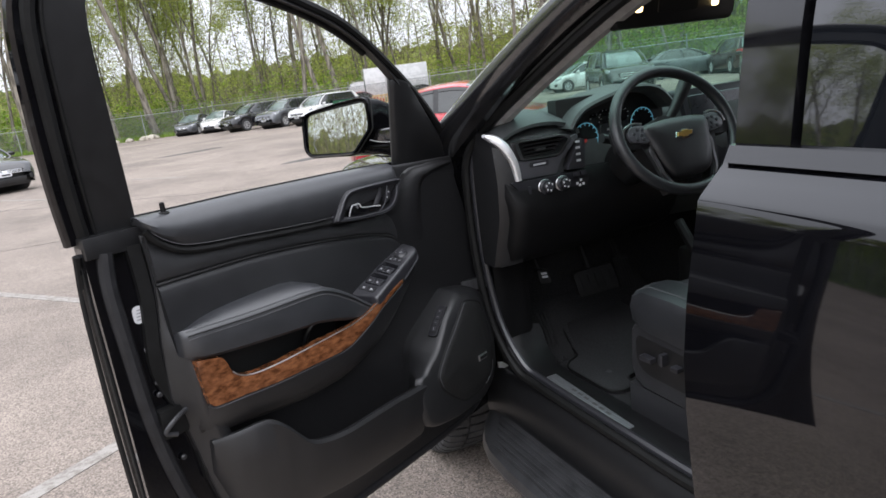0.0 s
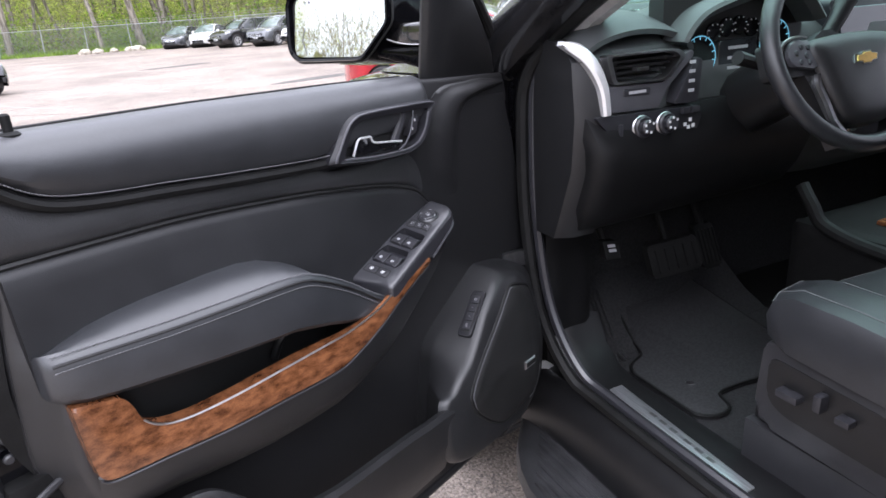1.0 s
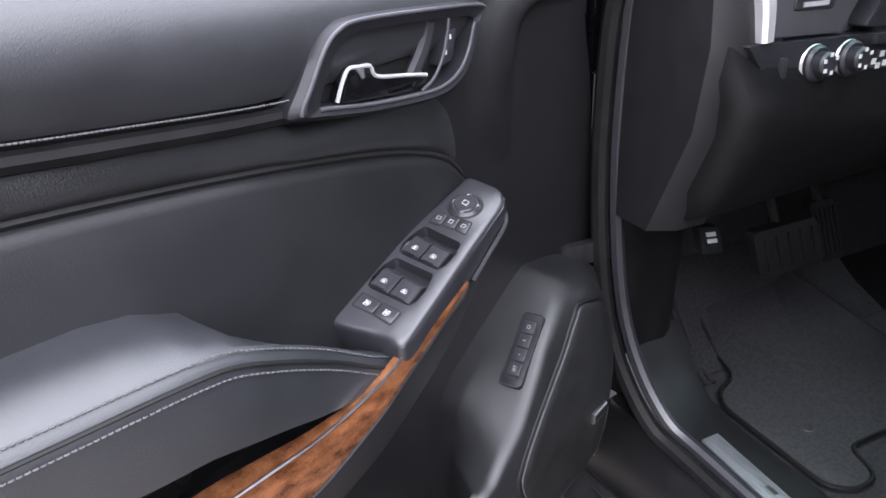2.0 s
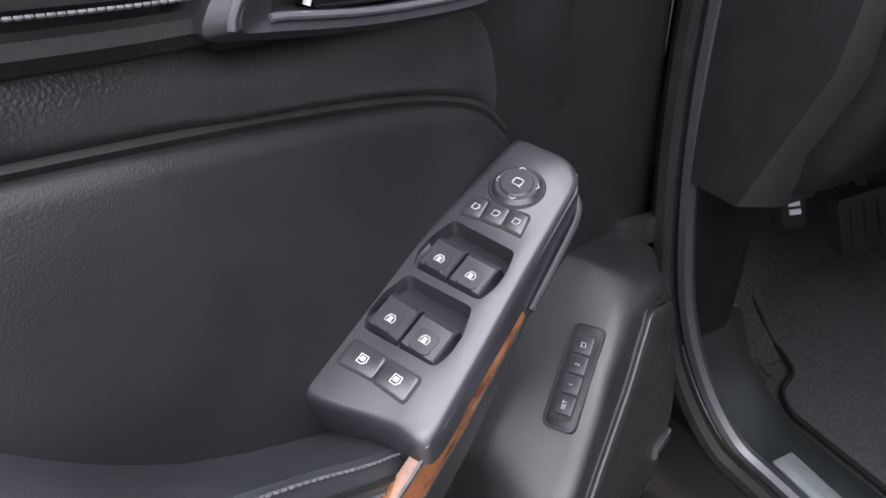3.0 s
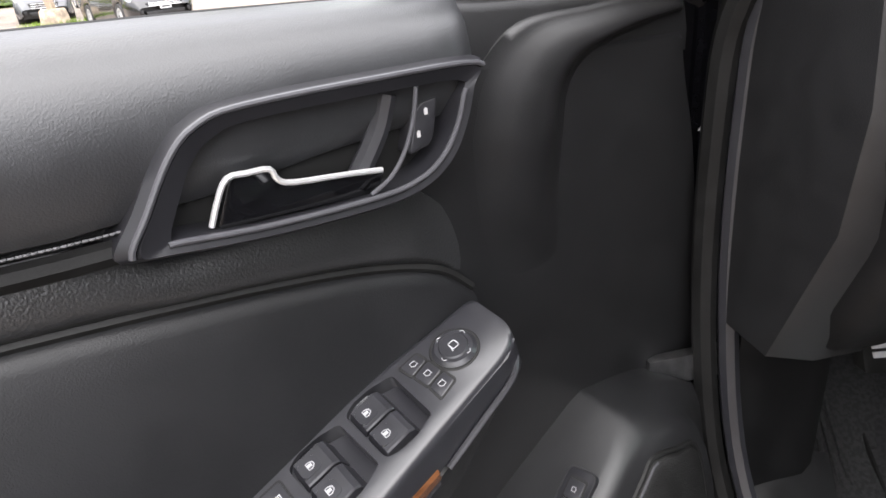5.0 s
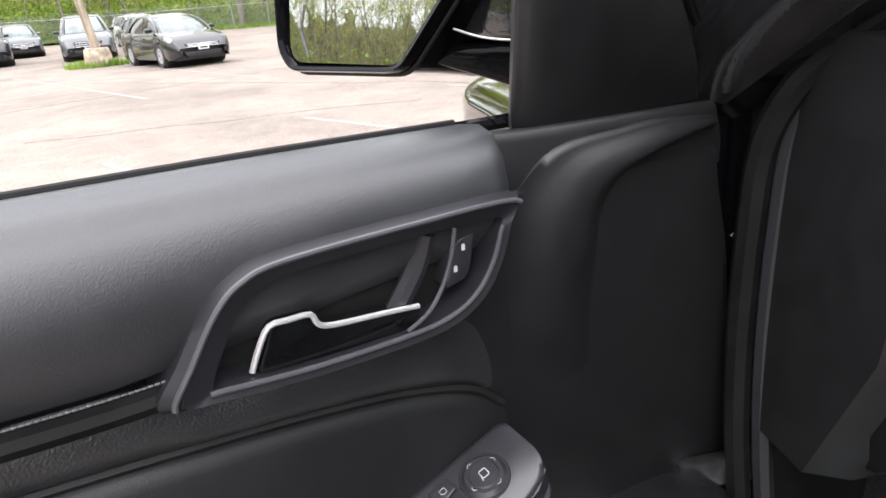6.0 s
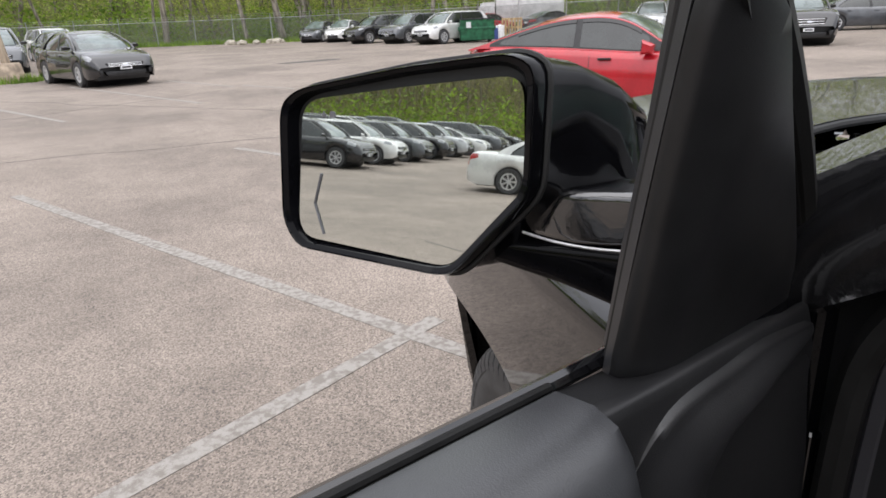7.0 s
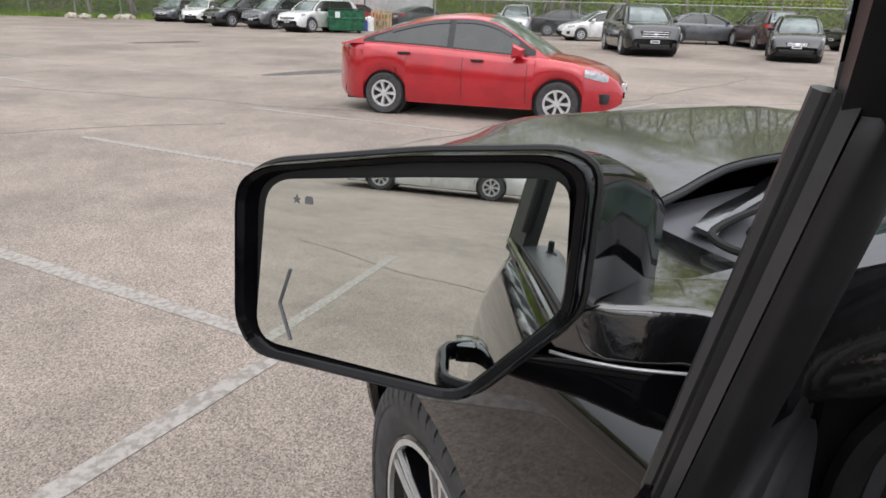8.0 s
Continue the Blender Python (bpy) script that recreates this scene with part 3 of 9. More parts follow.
        tube(inner, 0.034, 10, bm, up=(1, 0, 0.4), flat=1.15)
        part("pillar_trim", bm, PILLARTRIM, SUV, "grey fabric pillar trim")
    # roof and headliner
    roof = lambda x, y: (x, y, 1.885 - 0.10 * abs((x - MID) / 0.72) ** 3 - 0.05 * max(0, (y + 0.1) / 0.6) ** 2 - 0.06 * max(0, (-y - 2.2) / 0.6) ** 2)
    part("roof", skin(roof, lin(MID - 0.72, MID + 0.72, 17), lin(-2.8, 0.42, 17), 0.03), PAINT, SUV, "glossy black roof")
    head = lambda x, y: (x, y, 1.775 - 0.06 * abs((x - MID) / 0.66) ** 3 - 0.05 * max(0, (y + 0.1) / 0.6) ** 2)
    part("headliner", skin(head, lin(MID - 0.67, MID + 0.67, 13), lin(-2.6, 0.40, 9), 0.03), HEADLINE, SUV, "grey cloth headliner")
    bm = bmesh.new()
    box(bm, 0.2, 2 * MID - 0.2, -2.92, -2.8, 0.5, 1.78, 0.05, 3)
    part("tailgate", bm, PAINT, SUV)
    # floor pan and rocker
    bm = bmesh.new()
    box(bm, 0.30, 2 * MID - 0.30, -2.8, 1.0, 0.40, 0.545, 0.01)
    part("floor_pan", bm, CARPET, SUV, "black carpeted floor")
    bm = bmesh.new()
    box(bm, 0.30, 2 * MID - 0.30, 1.16, 1.2, 0.42, 1.2, 0.0)
    part("firewall", bm, CARPET, SUV)
    bm = bmesh.new()
    box(bm, 0.35, 2 * MID - 0.35, 0.95, 2.5, 0.3, 0.55, 0.0)
    part("engine_tray", bm, RUBBER, SUV)
    for s in (0, 1):
        fx = (lambda x: 2 * MID - x) if s else (lambda x: x)
        sec = [(0.165, 0.40), (0.155, 0.46), (0.165, 0.525), (0.18, 0.565), (0.205, 0.588), (0.25, 0.592), (0.33, 0.588), (0.345, 0.56), (0.345, 0.40)]
        bm = loft([[(fx(x), y, z) for x, z in sec] for y in lin(1.0, -0.9, 5)])
        part("rocker", bm, PLASTIC, SUV, "black door sill")
        # running board with ribs
        sec = [(0.018, 0.405), (0.010, 0.428), (0.02, 0.447), (0.05, 0.455), (0.17, 0.462), (0.185, 0.45), (0.185, 0.40)]
        secs = []
        for y, k, dz in ((1.03, 0.97, -0.03), (0.995, 0.82, -0.02), (0.96, 0.66, -0.012), (0.92, 0.48, -0.006), (0.88, 0.33, -0.003), (0.82, 0.15, 0), (0.76, 0.05, 0), (0.65, 0, 0), (0.0, 0, 0), (-0.8, 0, 0), (-0.95, 0.3, -0.01)):
            secs.append([(fx(x + (0.185 - x) * k), y, z + dz) for x, z in sec])
        part("running_board", loft(secs), BOARD, SUV, "black ribbed running board")
        bm = bmesh.new()
        for i in range(7):
            x = 0.045 + i * 0.019
            box(bm, fx(x) - 0.004, fx(x) + 0.004, -0.85, 0.76 + 0.026 * i, 0.452 + 0.0009 * i, 0.4600 + 0.0009 * i, 0.002, 1)
        part("board_tread", bm, BOARD, SUV)
    # hinge pillar, with door hinges
    bm = bmesh.new()
    box(bm, 0.145, 0.30, 0.985, 1.13, 0.5, 1.30, 0.02, 3)
    part("hinge_pillar", bm, MIRRORCAP, SUV)
    bm = bmesh.new()
    box(bm, 2 * MID - 0.30, 2 * MID - 0.06, -0.05, 1.13, 0.5, 1.30, 0.02, 3)
    part("passenger_door", bm, VINYL, SUV)
    bm = bmesh.new()
    box(bm, 0.215, 0.33, -0.14, -0.03, 0.55, 1.74, 0.02, 3)
    part("middle_pillar", bm, PIANO, SUV)
    for z in (0.66, 1.10):
        bm = bmesh.new()
        box(bm, 0.15, 0.22, 0.985, 1.01, z - 0.03, z + 0.03, 0.006)
        disc(bm, (0.165, 0.992, z - 0.045), (0, 0, 1), 0.014, 0.09, 12, 0.003)
        part("door_hinge", bm, PAINT, SUV)
    bm = bmesh.new()
    box(bm, 0.09, 0.19, 0.94, 0.955, 0.87, 0.905, 0.004)
    part("door_check", bm, SATIN, SUV, "steel door check strap")
    bm = loft([[(x, y, z) for y, z in ((0.953, zz), (0.953, zz + 0.02), (0.946, zz + 0.022), (0.944, zz + 0.002))] for x, zz in ((0.185, 0.592), (0.20, 0.588), (0.218, 0.572), (0.232, 0.545), (0.238, 0.52))])
    part("hinge_link", bm, SILVERTRIM, SUV, "bright steel hinge link")
    # door seal round the opening
    seal = spline([(0.235, -0.02, 1.62), (0.19, -0.01, 1.3), (0.17, 0.0, 0.9), (0.185, 0.03, 0.66), (0.2, 0.12, 0.603), (0.2, 0.4, 0.60), (0.2, 0.74, 0.604), (0.185, 0.84, 0.635), (0.165, 0.915, 0.76), (0.152, 0.945, 0.95), (0.15, 0.95, 1.15), (0.155, 0.935, 1.27), (0.185, 0.865, 1.352), (0.225, 0.66, 1.468), (0.265, 0.42, 1.585), (0.30, 0.2, 1.665), (0.315, 0.05, 1.70)], 6)
    part("door_seal", tube(seal, 0.013, 8), RUBBER, SUV, "black rubber door seal")
    bm = tube([q + Vector((0.02, -0.012, 0.012)) for q in seal], 0.011, 8)
    part("seal_lip", bm, SMOOTHP, SUV)
    # wheels
    for x, y, steer in ((0.256, 1.64, -3), (2 * MID - 0.256, 1.64, -3), (0.19, -1.30, 0), (2 * MID - 0.19, -1.30, 0)):
        suv_wheel(x, y, steer)
    for y in (1.68, -1.30):
        for s in (0, 1):
            fx = (lambda x: 2 * MID - x) if s else (lambda x: x)
            c = [(fx(0.075 + (nose_in(y + 0.505 * math.cos(w)) if y > 0 else 0)), y + 0.505 * abs(math.cos(w)) ** 0.57 * (1 if math.cos(w) > 0 else -1), 0.42 + 0.59 * max(0, math.sin(w)) ** 0.57) for w in lin(0, math.pi, 25)]
            d = [(fx(0.5), q[1], q[2]) for q in c]
            bm = bmesh.new()
            rows = [[bm.verts.new(q) for q in r] for r in (c, d)]
            for i in range(24):
                bm.faces.new((rows[0][i], rows[0][i + 1], rows[1][i + 1], rows[1][i]))
            bmesh.ops.solidify(bm, geom=bm.faces[:], thickness=0.012)
            part("arch_liner", bm, RUBBER, SUV)


def suv_wheel(x, y, steer):
    sgn = -1 if x < MID else 1
    m = pose(x, y, 0.425, 0, 0, steer) @ Matrix.Diagonal((sgn, 1.05, 1.05, 1))
    # profile: (radius, offset towards the outer side)
    prof = [(0.283, -0.12), (0.31, -0.132), (0.36, -0.135), (0.382, -0.124), (0.398, -0.095), (0.402, -0.06), (0.402, 0.06), (0.398, 0.095), (0.382, 0.124), (0.36, 0.135), (0.31, 0.132), (0.283, 0.12)]
    n = 56
    secs = []
    for j in range(n + 1):
        w = 2 * math.pi * j / n
        secs.append([(d, r * math.sin(w), r * math.cos(w)) for r, d in prof])
    bm = loft(secs, closed=False)
    bmesh.ops.remove_doubles(bm, verts=bm.verts, dist=1e-5)
    tyre = part("tyre", bm, TYRE, SUV, "black tyre", m=m)
    bm = bmesh.new()
    for j in range(n):
        w0 = 2 * math.pi * j / n
        # shoulder and middle blocks, each a short bent slab
        for row, sh in ((((-0.136, 0.366), (-0.129, 0.386), (-0.112, 0.400), (-0.085, 0.407), (-0.05, 0.410)), 0.0), (((-0.04, 0.410), (0.0, 0.411), (0.04, 0.410)), 0.4), (((0.05, 0.410), (0.085, 0.407), (0.112, 0.400), (0.129, 0.386), (0.136, 0.366)), 0.1)):
            secs = []
            for i, (d, r) in enumerate(row):
                skew = 0.03 * (abs(d) / 0.136)
                a0 = w0 + sh * 0.05 + skew
                a1 = a0 + 2 * math.pi / n * 0.79
                secs.append([(d, q * math.sin(a), q * math.cos(a)) for q, a in ((r - 0.016, a0), (r + 0.002, a0 + 0.002), (r + 0.002, a1 - 0.002), (r - 0.016, a1))])
            loft(secs, bm)
    part("tread", bm, TYRE, tyre, m=m, smooth=False)
    # rim: barrel, lip, six split spokes
    secs = []
    for j in range(41):
        w = 2 * math.pi * j / 40
        secs.append([(d, r * math.sin(w), r * math.cos(w)) for r, d in ((0.286, 0.122), (0.281, 0.127), (0.27, 0.116), (0.255, 0.09), (0.24, -0.1), (0.26, -0.12))])
    bm = loft(secs, closed=False)
    bmesh.ops.remove_doubles(bm, verts=bm.verts, dist=1e-5)
    part("rim", bm, PIANO, tyre, "dark alloy rim barrel", m=m)
    bm = disc(bmesh.new(), (0.112, 0, 0), (1, 0, 0), 0.276, 0.012, 56, 0.0, hole=0.263)
    part("rim_lip", bm, MACHINED, tyre, "bright machined rim lip", m=m)
    for j in range(6):
        bm = bmesh.new()
        for off in (-1, 1):
            w = 2 * math.pi * j / 6
            dirv, side = Vector((0, math.sin(w), math.cos(w))), Vector((0, math.cos(w), -math.sin(w)))
            secs = []
            for r, hw, d in ((0.05, 0.008, 0.085), (0.12, 0.0065, 0.104), (0.20, 0.0065, 0.116), (0.268, 0.0075, 0.1215)):
                c = dirv * r + side * off * (0.011 + 0.05 * r)
                secs.append([c + side * hw + Vector((d - 0.008, 0, 0)), c + side * hw * 0.95 + Vector((d, 0, 0)), c - side * hw * 0.95 + Vector((d, 0, 0)), c - side * hw + Vector((d - 0.008, 0, 0))])
            loft(secs, bm)
        part("spoke", bm, MACHINED, tyre, m=m)
        bm = bmesh.new()
        w = 2 * math.pi * j / 6
        dirv, side = Vector((0, math.sin(w), math.cos(w))), Vector((0, math.cos(w), -math.sin(w)))
        loft([[dirv * r + side * s * (0.016 + 0.05 * r) + Vector((q, 0, 0)) for s, q in ((1, d - 0.05), (1, d - 0.008), (-1, d - 0.008), (-1, d - 0.05))] for r, d in ((0.05, 0.083), (0.12, 0.102), (0.20, 0.112), (0.262, 0.112))], bm)
        part("spoke_pocket", bm, PIANO, tyre, m=m)
    bm = disc(bmesh.new(), (0.05, 0, 0), (1, 0, 0), 0.06, 0.035, 24, 0.008)
    part("hub_cap", bm, ALLOY, tyre, m=m)
    bm = disc(bmesh.new(), (-0.06, 0, 0), (1, 0, 0), 0.17, 0.03, 32, 0.004)
    part("brake_disc", bm, SATIN, tyre, m=m)


suv_body()

# ---- driver door, in its own axes: along from the hinge, towards the cabin, up ----
DP = pose(0.14, 0.975, 0, 0, 0, -154.8)


def uz(u, z, d):
    return (u, d, z)


def shell_section(k=0.0):
    """The door's outer section (n, z); k pulls it in towards an end."""
    pts = [(-0.010, 1.284), (-0.047, 1.284), (-0.066, 1.255), (-0.092, 1.2), (-0.101, 1.15), (-0.107, 1.03), (-0.113, 0.9), (-0.111, 0.74), (-0.10, 0.6), (-0.085, 0.47), (-0.065, 0.445), (-0.012, 0.462)]
    return [(-0.012 + (n + 0.012) * (1 - k), z) for n, z in pts]


def driver_door():
    secs = []
    for u, k in ((-0.055, 0.55), (-0.05, 0.2), (-0.035, 0.03), (0.0, 0), (0.5, 0), (1.0, 0), (1.035, 0.02), (1.05, 0.12), (1.055, 0.3)):
        secs.append([(u, n, z) for n, z in shell_section(k)])
    D = part("driver_door", loft(secs), PAINT, SUV, "wide open glossy black driver door with black leather trim", m=DP)
    add = lambda name, bm, material, label="", **k: part(name, bm, material, D, label, m=DP, **k)

    # window frame: rear post, header, front slope
    lean = lambda z: -0.03 + 0.2 * (z - 1.3)
    outer = [(1.060, 1.29), (1.072, 1.4), (1.08, 1.55), (1.077, 1.68), (1.035, 1.765), (0.93, 1.79), (0.78, 1.785), (0.65, 1.747), (0.538, 1.699), (0.397, 1.647), (0.252, 1.551), (0.101, 1.432), (-0.02, 1.305), (-0.04, 1.28)]
    inner = [(0.946, 1.29), (0.955, 1.4), (0.967, 1.53), (0.976, 1.66), (0.958, 1.71), (0.895, 1.735), (0.79, 1.733), (0.69, 1.716), (0.583, 1.692), (0.447, 1.647), (0.326, 1.582), (0.225, 1.50), (0.11, 1.385), (0.03, 1.28)]
    so, si = spline(outer, 4), spline(inner, 4)
    bm = bmesh.new()
    rows = [[bm.verts.new((q.x, lean(q.y) + d, q.y)) for q in o] for o, d in ((so, -0.002), (so, -0.022), (si, -0.012), (si, 0.012))]
    for a in range(4):
        r, s = rows[a], rows[(a + 1) % 4]
        for i in range(len(so) - 1):
            bm.faces.new((r[i], r[i + 1], s[i + 1], s[i]))
    add("window_frame", bm, PLASTIC, "black window frame")
    mid = [(a * 0.82 + b * 0.18) for a, b in zip(so, si)]
    # gloss black channel along the outer side of the frame, with a rubber lip beside it
    chan = [q.lerp(r, 0.36) for q, r in zip(so, si)]
    add("frame_channel", loft([[(q.x, lean(q.y) - 0.012, q.y), (q.x, lean(q.y) + 0.0015, q.y), (r.x, lean(r.y) + 0.004, r.y), (r.x, lean(r.y) - 0.008, r.y)] for q, r in zip(so, chan)]), MIRRORCAP, "gloss black frame channel")
    add("channel_lip", tube([(q.x, lean(q.y) + 0.006, q.y) for q in chan], 0.004, 8), RUBBER)
    add("frame_edge", tube([(q.x, lean(q.y) - 0.013, q.y) for q in so], 0.010, 8), PAINT)
    add("frame_seal", tube([(q.x, lean(q.y) + 0.004, q.y) for q in mid], 0.011, 8), RUBBER, "black rubber frame seal")
    add("glass_run", tube([(q.x, lean(q.y) - 0.012, q.y) for q in si][2:-12], 0.009, 8), RUBBER)

    add("frame_foot", box(bmesh.new(), 0.948, 1.054, -0.048, -0.001, 1.262, 1.302, 0.005), PLASTIC)
    # rubber seal and edge flange down the latch side
    strip = spline([(1.001, 1.268), (1.008, 1.2), (1.004, 1.07), (0.998, 0.95), (0.985, 0.84), (0.965, 0.74), (0.93, 0.62), (0.87, 0.53), (0.78, 0.49), (0.5, 0.475), (0.1, 0.478), (-0.01, 0.52)], 5)
    add("door_edge_seal", tube([(q.x + 0.019, -0.010, q.y) for q in strip], 0.015, 10), SEALRUB, "black rubber door edge seal")
    ridge = spline([(1.043, 1.29), (1.040, 1.1), (1.032, 0.9), (1.02, 0.72), (1.0, 0.56)], 5)
    add("edge_flange", tube([(q.x, -0.03, q.y) for q in ridge], 0.008, 6), PAINT)
    # the shut face: a near-black strip for the recess's shade, between the hem and two flanges
    hem = spline([(1.056, 1.27), (1.058, 1.1), (1.058, 0.9), (1.056, 0.72), (1.05, 0.52)], 5)
    skin_n = lambda z: interp(z, [(z, n) for n, z in shell_section()][::-1][2:])
    bm = loft([[(q.x - 0.006, n, q.y) for n in (skin_n(q.y) + 0.022, -0.03)] + [(q.x, n, q.y) for n in (-0.03, skin_n(q.y) + 0.022)] for q in hem])
    add("shut_recess", bm, RECESS)
    add("skin_hem", tube([(q.x - 0.008, skin_n(q.y) + 0.014, q.y) for q in hem], 0.006, 6), RUBBER)
    add("outer_weatherstrip", tube([(q.x + 0.001, skin_n(q.y) * 0.55, q.y) for q in hem], 0.008, 8), RUBBER)
    add("shut_flange", tube([(q.x + 0.0, -0.044, q.y) for q in hem], 0.005, 6), PAINT)
    grey = spline([(0.982, 1.27), (0.980, 1.16), (0.993, 1.02), (0.955, 0.89), (0.94, 0.76)], 5)
    add("shut_strip", loft([[(q.x + 0.002, -0.012, q.y), (q.x + 0.002, 0.001, q.y), (q.x - 0.022, 0.003, q.y), (q.x - 0.022, -0.012, q.y)] for q in grey]), RUBBER, "matt black edge strip")
    bm = bmesh.new()
    box(bm, 1.03, 1.06, -0.055, -0.03, 1.235, 1.27, 0.006)
    add("frame_bracket", bm, PAINT)
    for z0, w, h, r in ((1.138, 0.022, 0.034, 0.011), (1.054, 0.012, 0.036, 0.002)):
        o = rounded([(0.988 - w / 2, z0 - h / 2), (0.988 + w / 2, z0 - h / 2), (0.988 + w / 2, z0 + h / 2), (0.988 - w / 2, z0 + h / 2)], r, 5)
        st = add("sticker", slab(o, -0.02, -0.0095, uz), WHITE, "small white paper sticker")
        bm = bmesh.new()
        for k in range(4):
            box(bm, 0.988 - w * 0.26, 0.988 + w * 0.26 - 0.001 * k, -0.0095, -0.0091, z0 - h * 0.3 + k * h * 0.18, z0 - h * 0.3 + k * h * 0.18 + 0.0012)
        add("sticker_print", bm, ETCH)
    bm = bmesh.new()
    box(bm, 0.955, 1.005, -0.02, 0.012, 0.885, 0.945, 0.008)
    add("latch", bm, RUBBER, "black door latch")
    add("latch_claw", tube(spline([(0.955, 0.015, 0.932), (0.985, 0.024, 0.925), (1.005, 0.018, 0.905), (0.985, 0.02, 0.893)], 5), 0.005, 8), TRIMGREY)
    for u, z in ((0.982, 0.985), (0.988, 1.0), (0.975, 0.83), (0.99, 0.975)):
        add("screw", disc(bmesh.new(), (u, -0.005, z), (0, 1, 0), 0.006, 0.006, 12, 0.002), TRIMGREY)

    # base trim
    rear = [(0.957, 1.285), (0.955, 1.185), (0.965, 1.08), (0.970, 1.02), (0.973, 0.955), (0.957, 0.88), (0.943, 0.80), (0.925, 0.70), (0.885, 0.58), (0.82, 0.52)]
    front = [(0.6, 0.495), (0.25, 0.49), (0.06, 0.50), (0.0, 0.56), (-0.03, 0.7), (-0.035, 0.86), (-0.02, 1.0), (0.0, 1.13), (0.02, 1.20), (0.03, 1.245)]
    o = [(q.x, q.y) for q in spline(rear, 4)] + [(q.x, q.y) for q in spline(front, 4)]
    add("trim_panel", slab(o, -0.03, 0.004, uz, 0.006, 3), VINYL, "black moulded door trim panel")
    # the raised shoulder ahead of the handle, which falls away to a shallow scoop
    edge = spline([(0.03, 1.262), (0.05, 1.261), (0.089, 1.257), (0.125, 1.252), (0.160, 1.241), (0.178, 1.222), (0.184, 1.195), (0.187, 1.16), (0.187, 1.12), (0.180, 1.07)], 5)
    back = spline([(0.03, 1.270), (0.055, 1.274), (0.10, 1.279), (0.15, 1.279), (0.22, 1.276), (0.262, 1.25), (0.28, 1.21), (0.285, 1.17), (0.285, 1.12), (0.28, 1.07)], 5)
    secs = []
    for i, (q, r) in enumerate(zip(edge, back)):
        h = 0.016 * min(1.0, 0.08 + i / 18, max(0.0, (len(edge) - 1 - i) / 14))
        row = [(r.x, -0.01, r.y)]
        for k in (0.0, 0.12, 0.25, 0.38, 0.52, 0.66, 0.74, 0.80, 0.86, 0.91, 0.96, 1.02, 1.1):
            p = r.lerp(q, k)
            f = 0.5 - 0.5 * math.cos(math.pi * min(1, k / 0.66)) if k < 0.7 else max(0.0, 0.5 + 0.5 * math.cos(math.pi * (k - 0.7) / 0.4))
            row.append((p.x, 0.003 + h * f, p.y))
        secs.append(row + [(row[-1][0], -0.01, row[-1][2])])
    add("trim_shoulder", loft(secs, closed=True), VINYL, angle=80)
    # sail panel that covers the mirror's foot
    face = [(0.193, 1.50), (0.190, 1.44), (0.190, 1.38), (0.198, 1.281), (0.10, 1.272), (0.03, 1.268), (0.045, 1.32), (0.09, 1.375), (0.14, 1.435), (0.185, 1.492)]
    edge = [(0.243, 1.52), (0.240, 1.45), (0.236, 1.384), (0.232, 1.276), (0.10, 1.264), (0.0, 1.262), (0.03, 1.32), (0.085, 1.39), (0.14, 1.452), (0.21, 1.525)]
    edge, face = ([tuple(q) for q in rounded(o, 0.03, 4)] for o in (edge, face))
    rows = [[(a, lean(b) + d, b) for a, b in o] for o, d in ((edge, -0.005), (edge, 0.001), ([(x * 0.85 + p * 0.15, y * 0.85 + q * 0.15) for (x, y), (p, q) in zip(edge, face)], 0.006), ([(x * 0.6 + p * 0.4, y * 0.6 + q * 0.4) for (x, y), (p, q) in zip(edge, face)], 0.011), ([(x * 0.3 + p * 0.7, y * 0.3 + q * 0.7) for (x, y), (p, q) in zip(edge, face)], 0.0145), (face, 0.016))]
    add("sail_panel", loft(rows), PLASTIC, "black plastic sail panel", angle=60)
    post = [(0.229, 1.288), (0.233, 1.34), (0.237, 1.40), (0.240, 1.46), (0.243, 1.52)]
    add("division_strip", loft([[(a - 0.012, lean(b) - 0.006, b), (a, lean(b) - 0.006, b), (a - 0.002, lean(b) - 0.0125, b), (a - 0.012, lean(b) - 0.0125, b)] for a, b in post]), TRIMGREY, "matt black division strip")
    add("sail_moulding", tube([(a, lean(b) - 0.0215, b) for a, b in ((0.206, 1.29), (0.213, 1.36), (0.217, 1.43), (0.226, 1.52))], 0.006, 8), TRIMGREY)
    add("quarter_run", tube([(a - 0.010, lean(b) - 0.0145, b) for a, b in post], 0.004, 6), RECESS)
    ledge = lambda u: interp(u, [(0.0, 1.280), (0.056, 1.284), (0.141, 1.288), (0.197, 1.291), (0.244, 1.294), (0.283, 1.298)])
    secs = []
    for u in (0.283, 0.25, 0.22, 0.19, 0.15, 0.11, 0.07, 0.04, 0.02):
        z = ledge(u)
        secs.append([(u, n, z + d) for n, d in ((-0.046, -0.02), (0.002, -0.055), (0.002, -0.036), (-0.001, -0.020), (-0.004, -0.009), (-0.006, -0.003), (-0.010, 0.0), (-0.020, -0.002), (-0.046, -0.006))])
    add("sail_ledge", loft(secs), VINYL, angle=60)

    # padded upper roll with its stitched lower border
    tops = [(0.957, 1.318), (0.90, 1.317), (0.698, 1.316), (0.44, 1.310), (0.238, 1.302)]
    lows = [(0.957, 1.305), (0.937, 1.276), (0.895, 1.249), (0.84, 1.238), (0.76, 1.231), (0.651, 1.221), (0.51, 1.212), (0.40, 1.222), (0.238, 1.23)]
    curve = [(q.x, q.y) for q in spline(lows, 8)][::-1]
    low_z = lambda u: interp(u, curve)
    top_z = lambda u: interp(u, [(a, b) for a, b in tops][::-1])
    secs = []
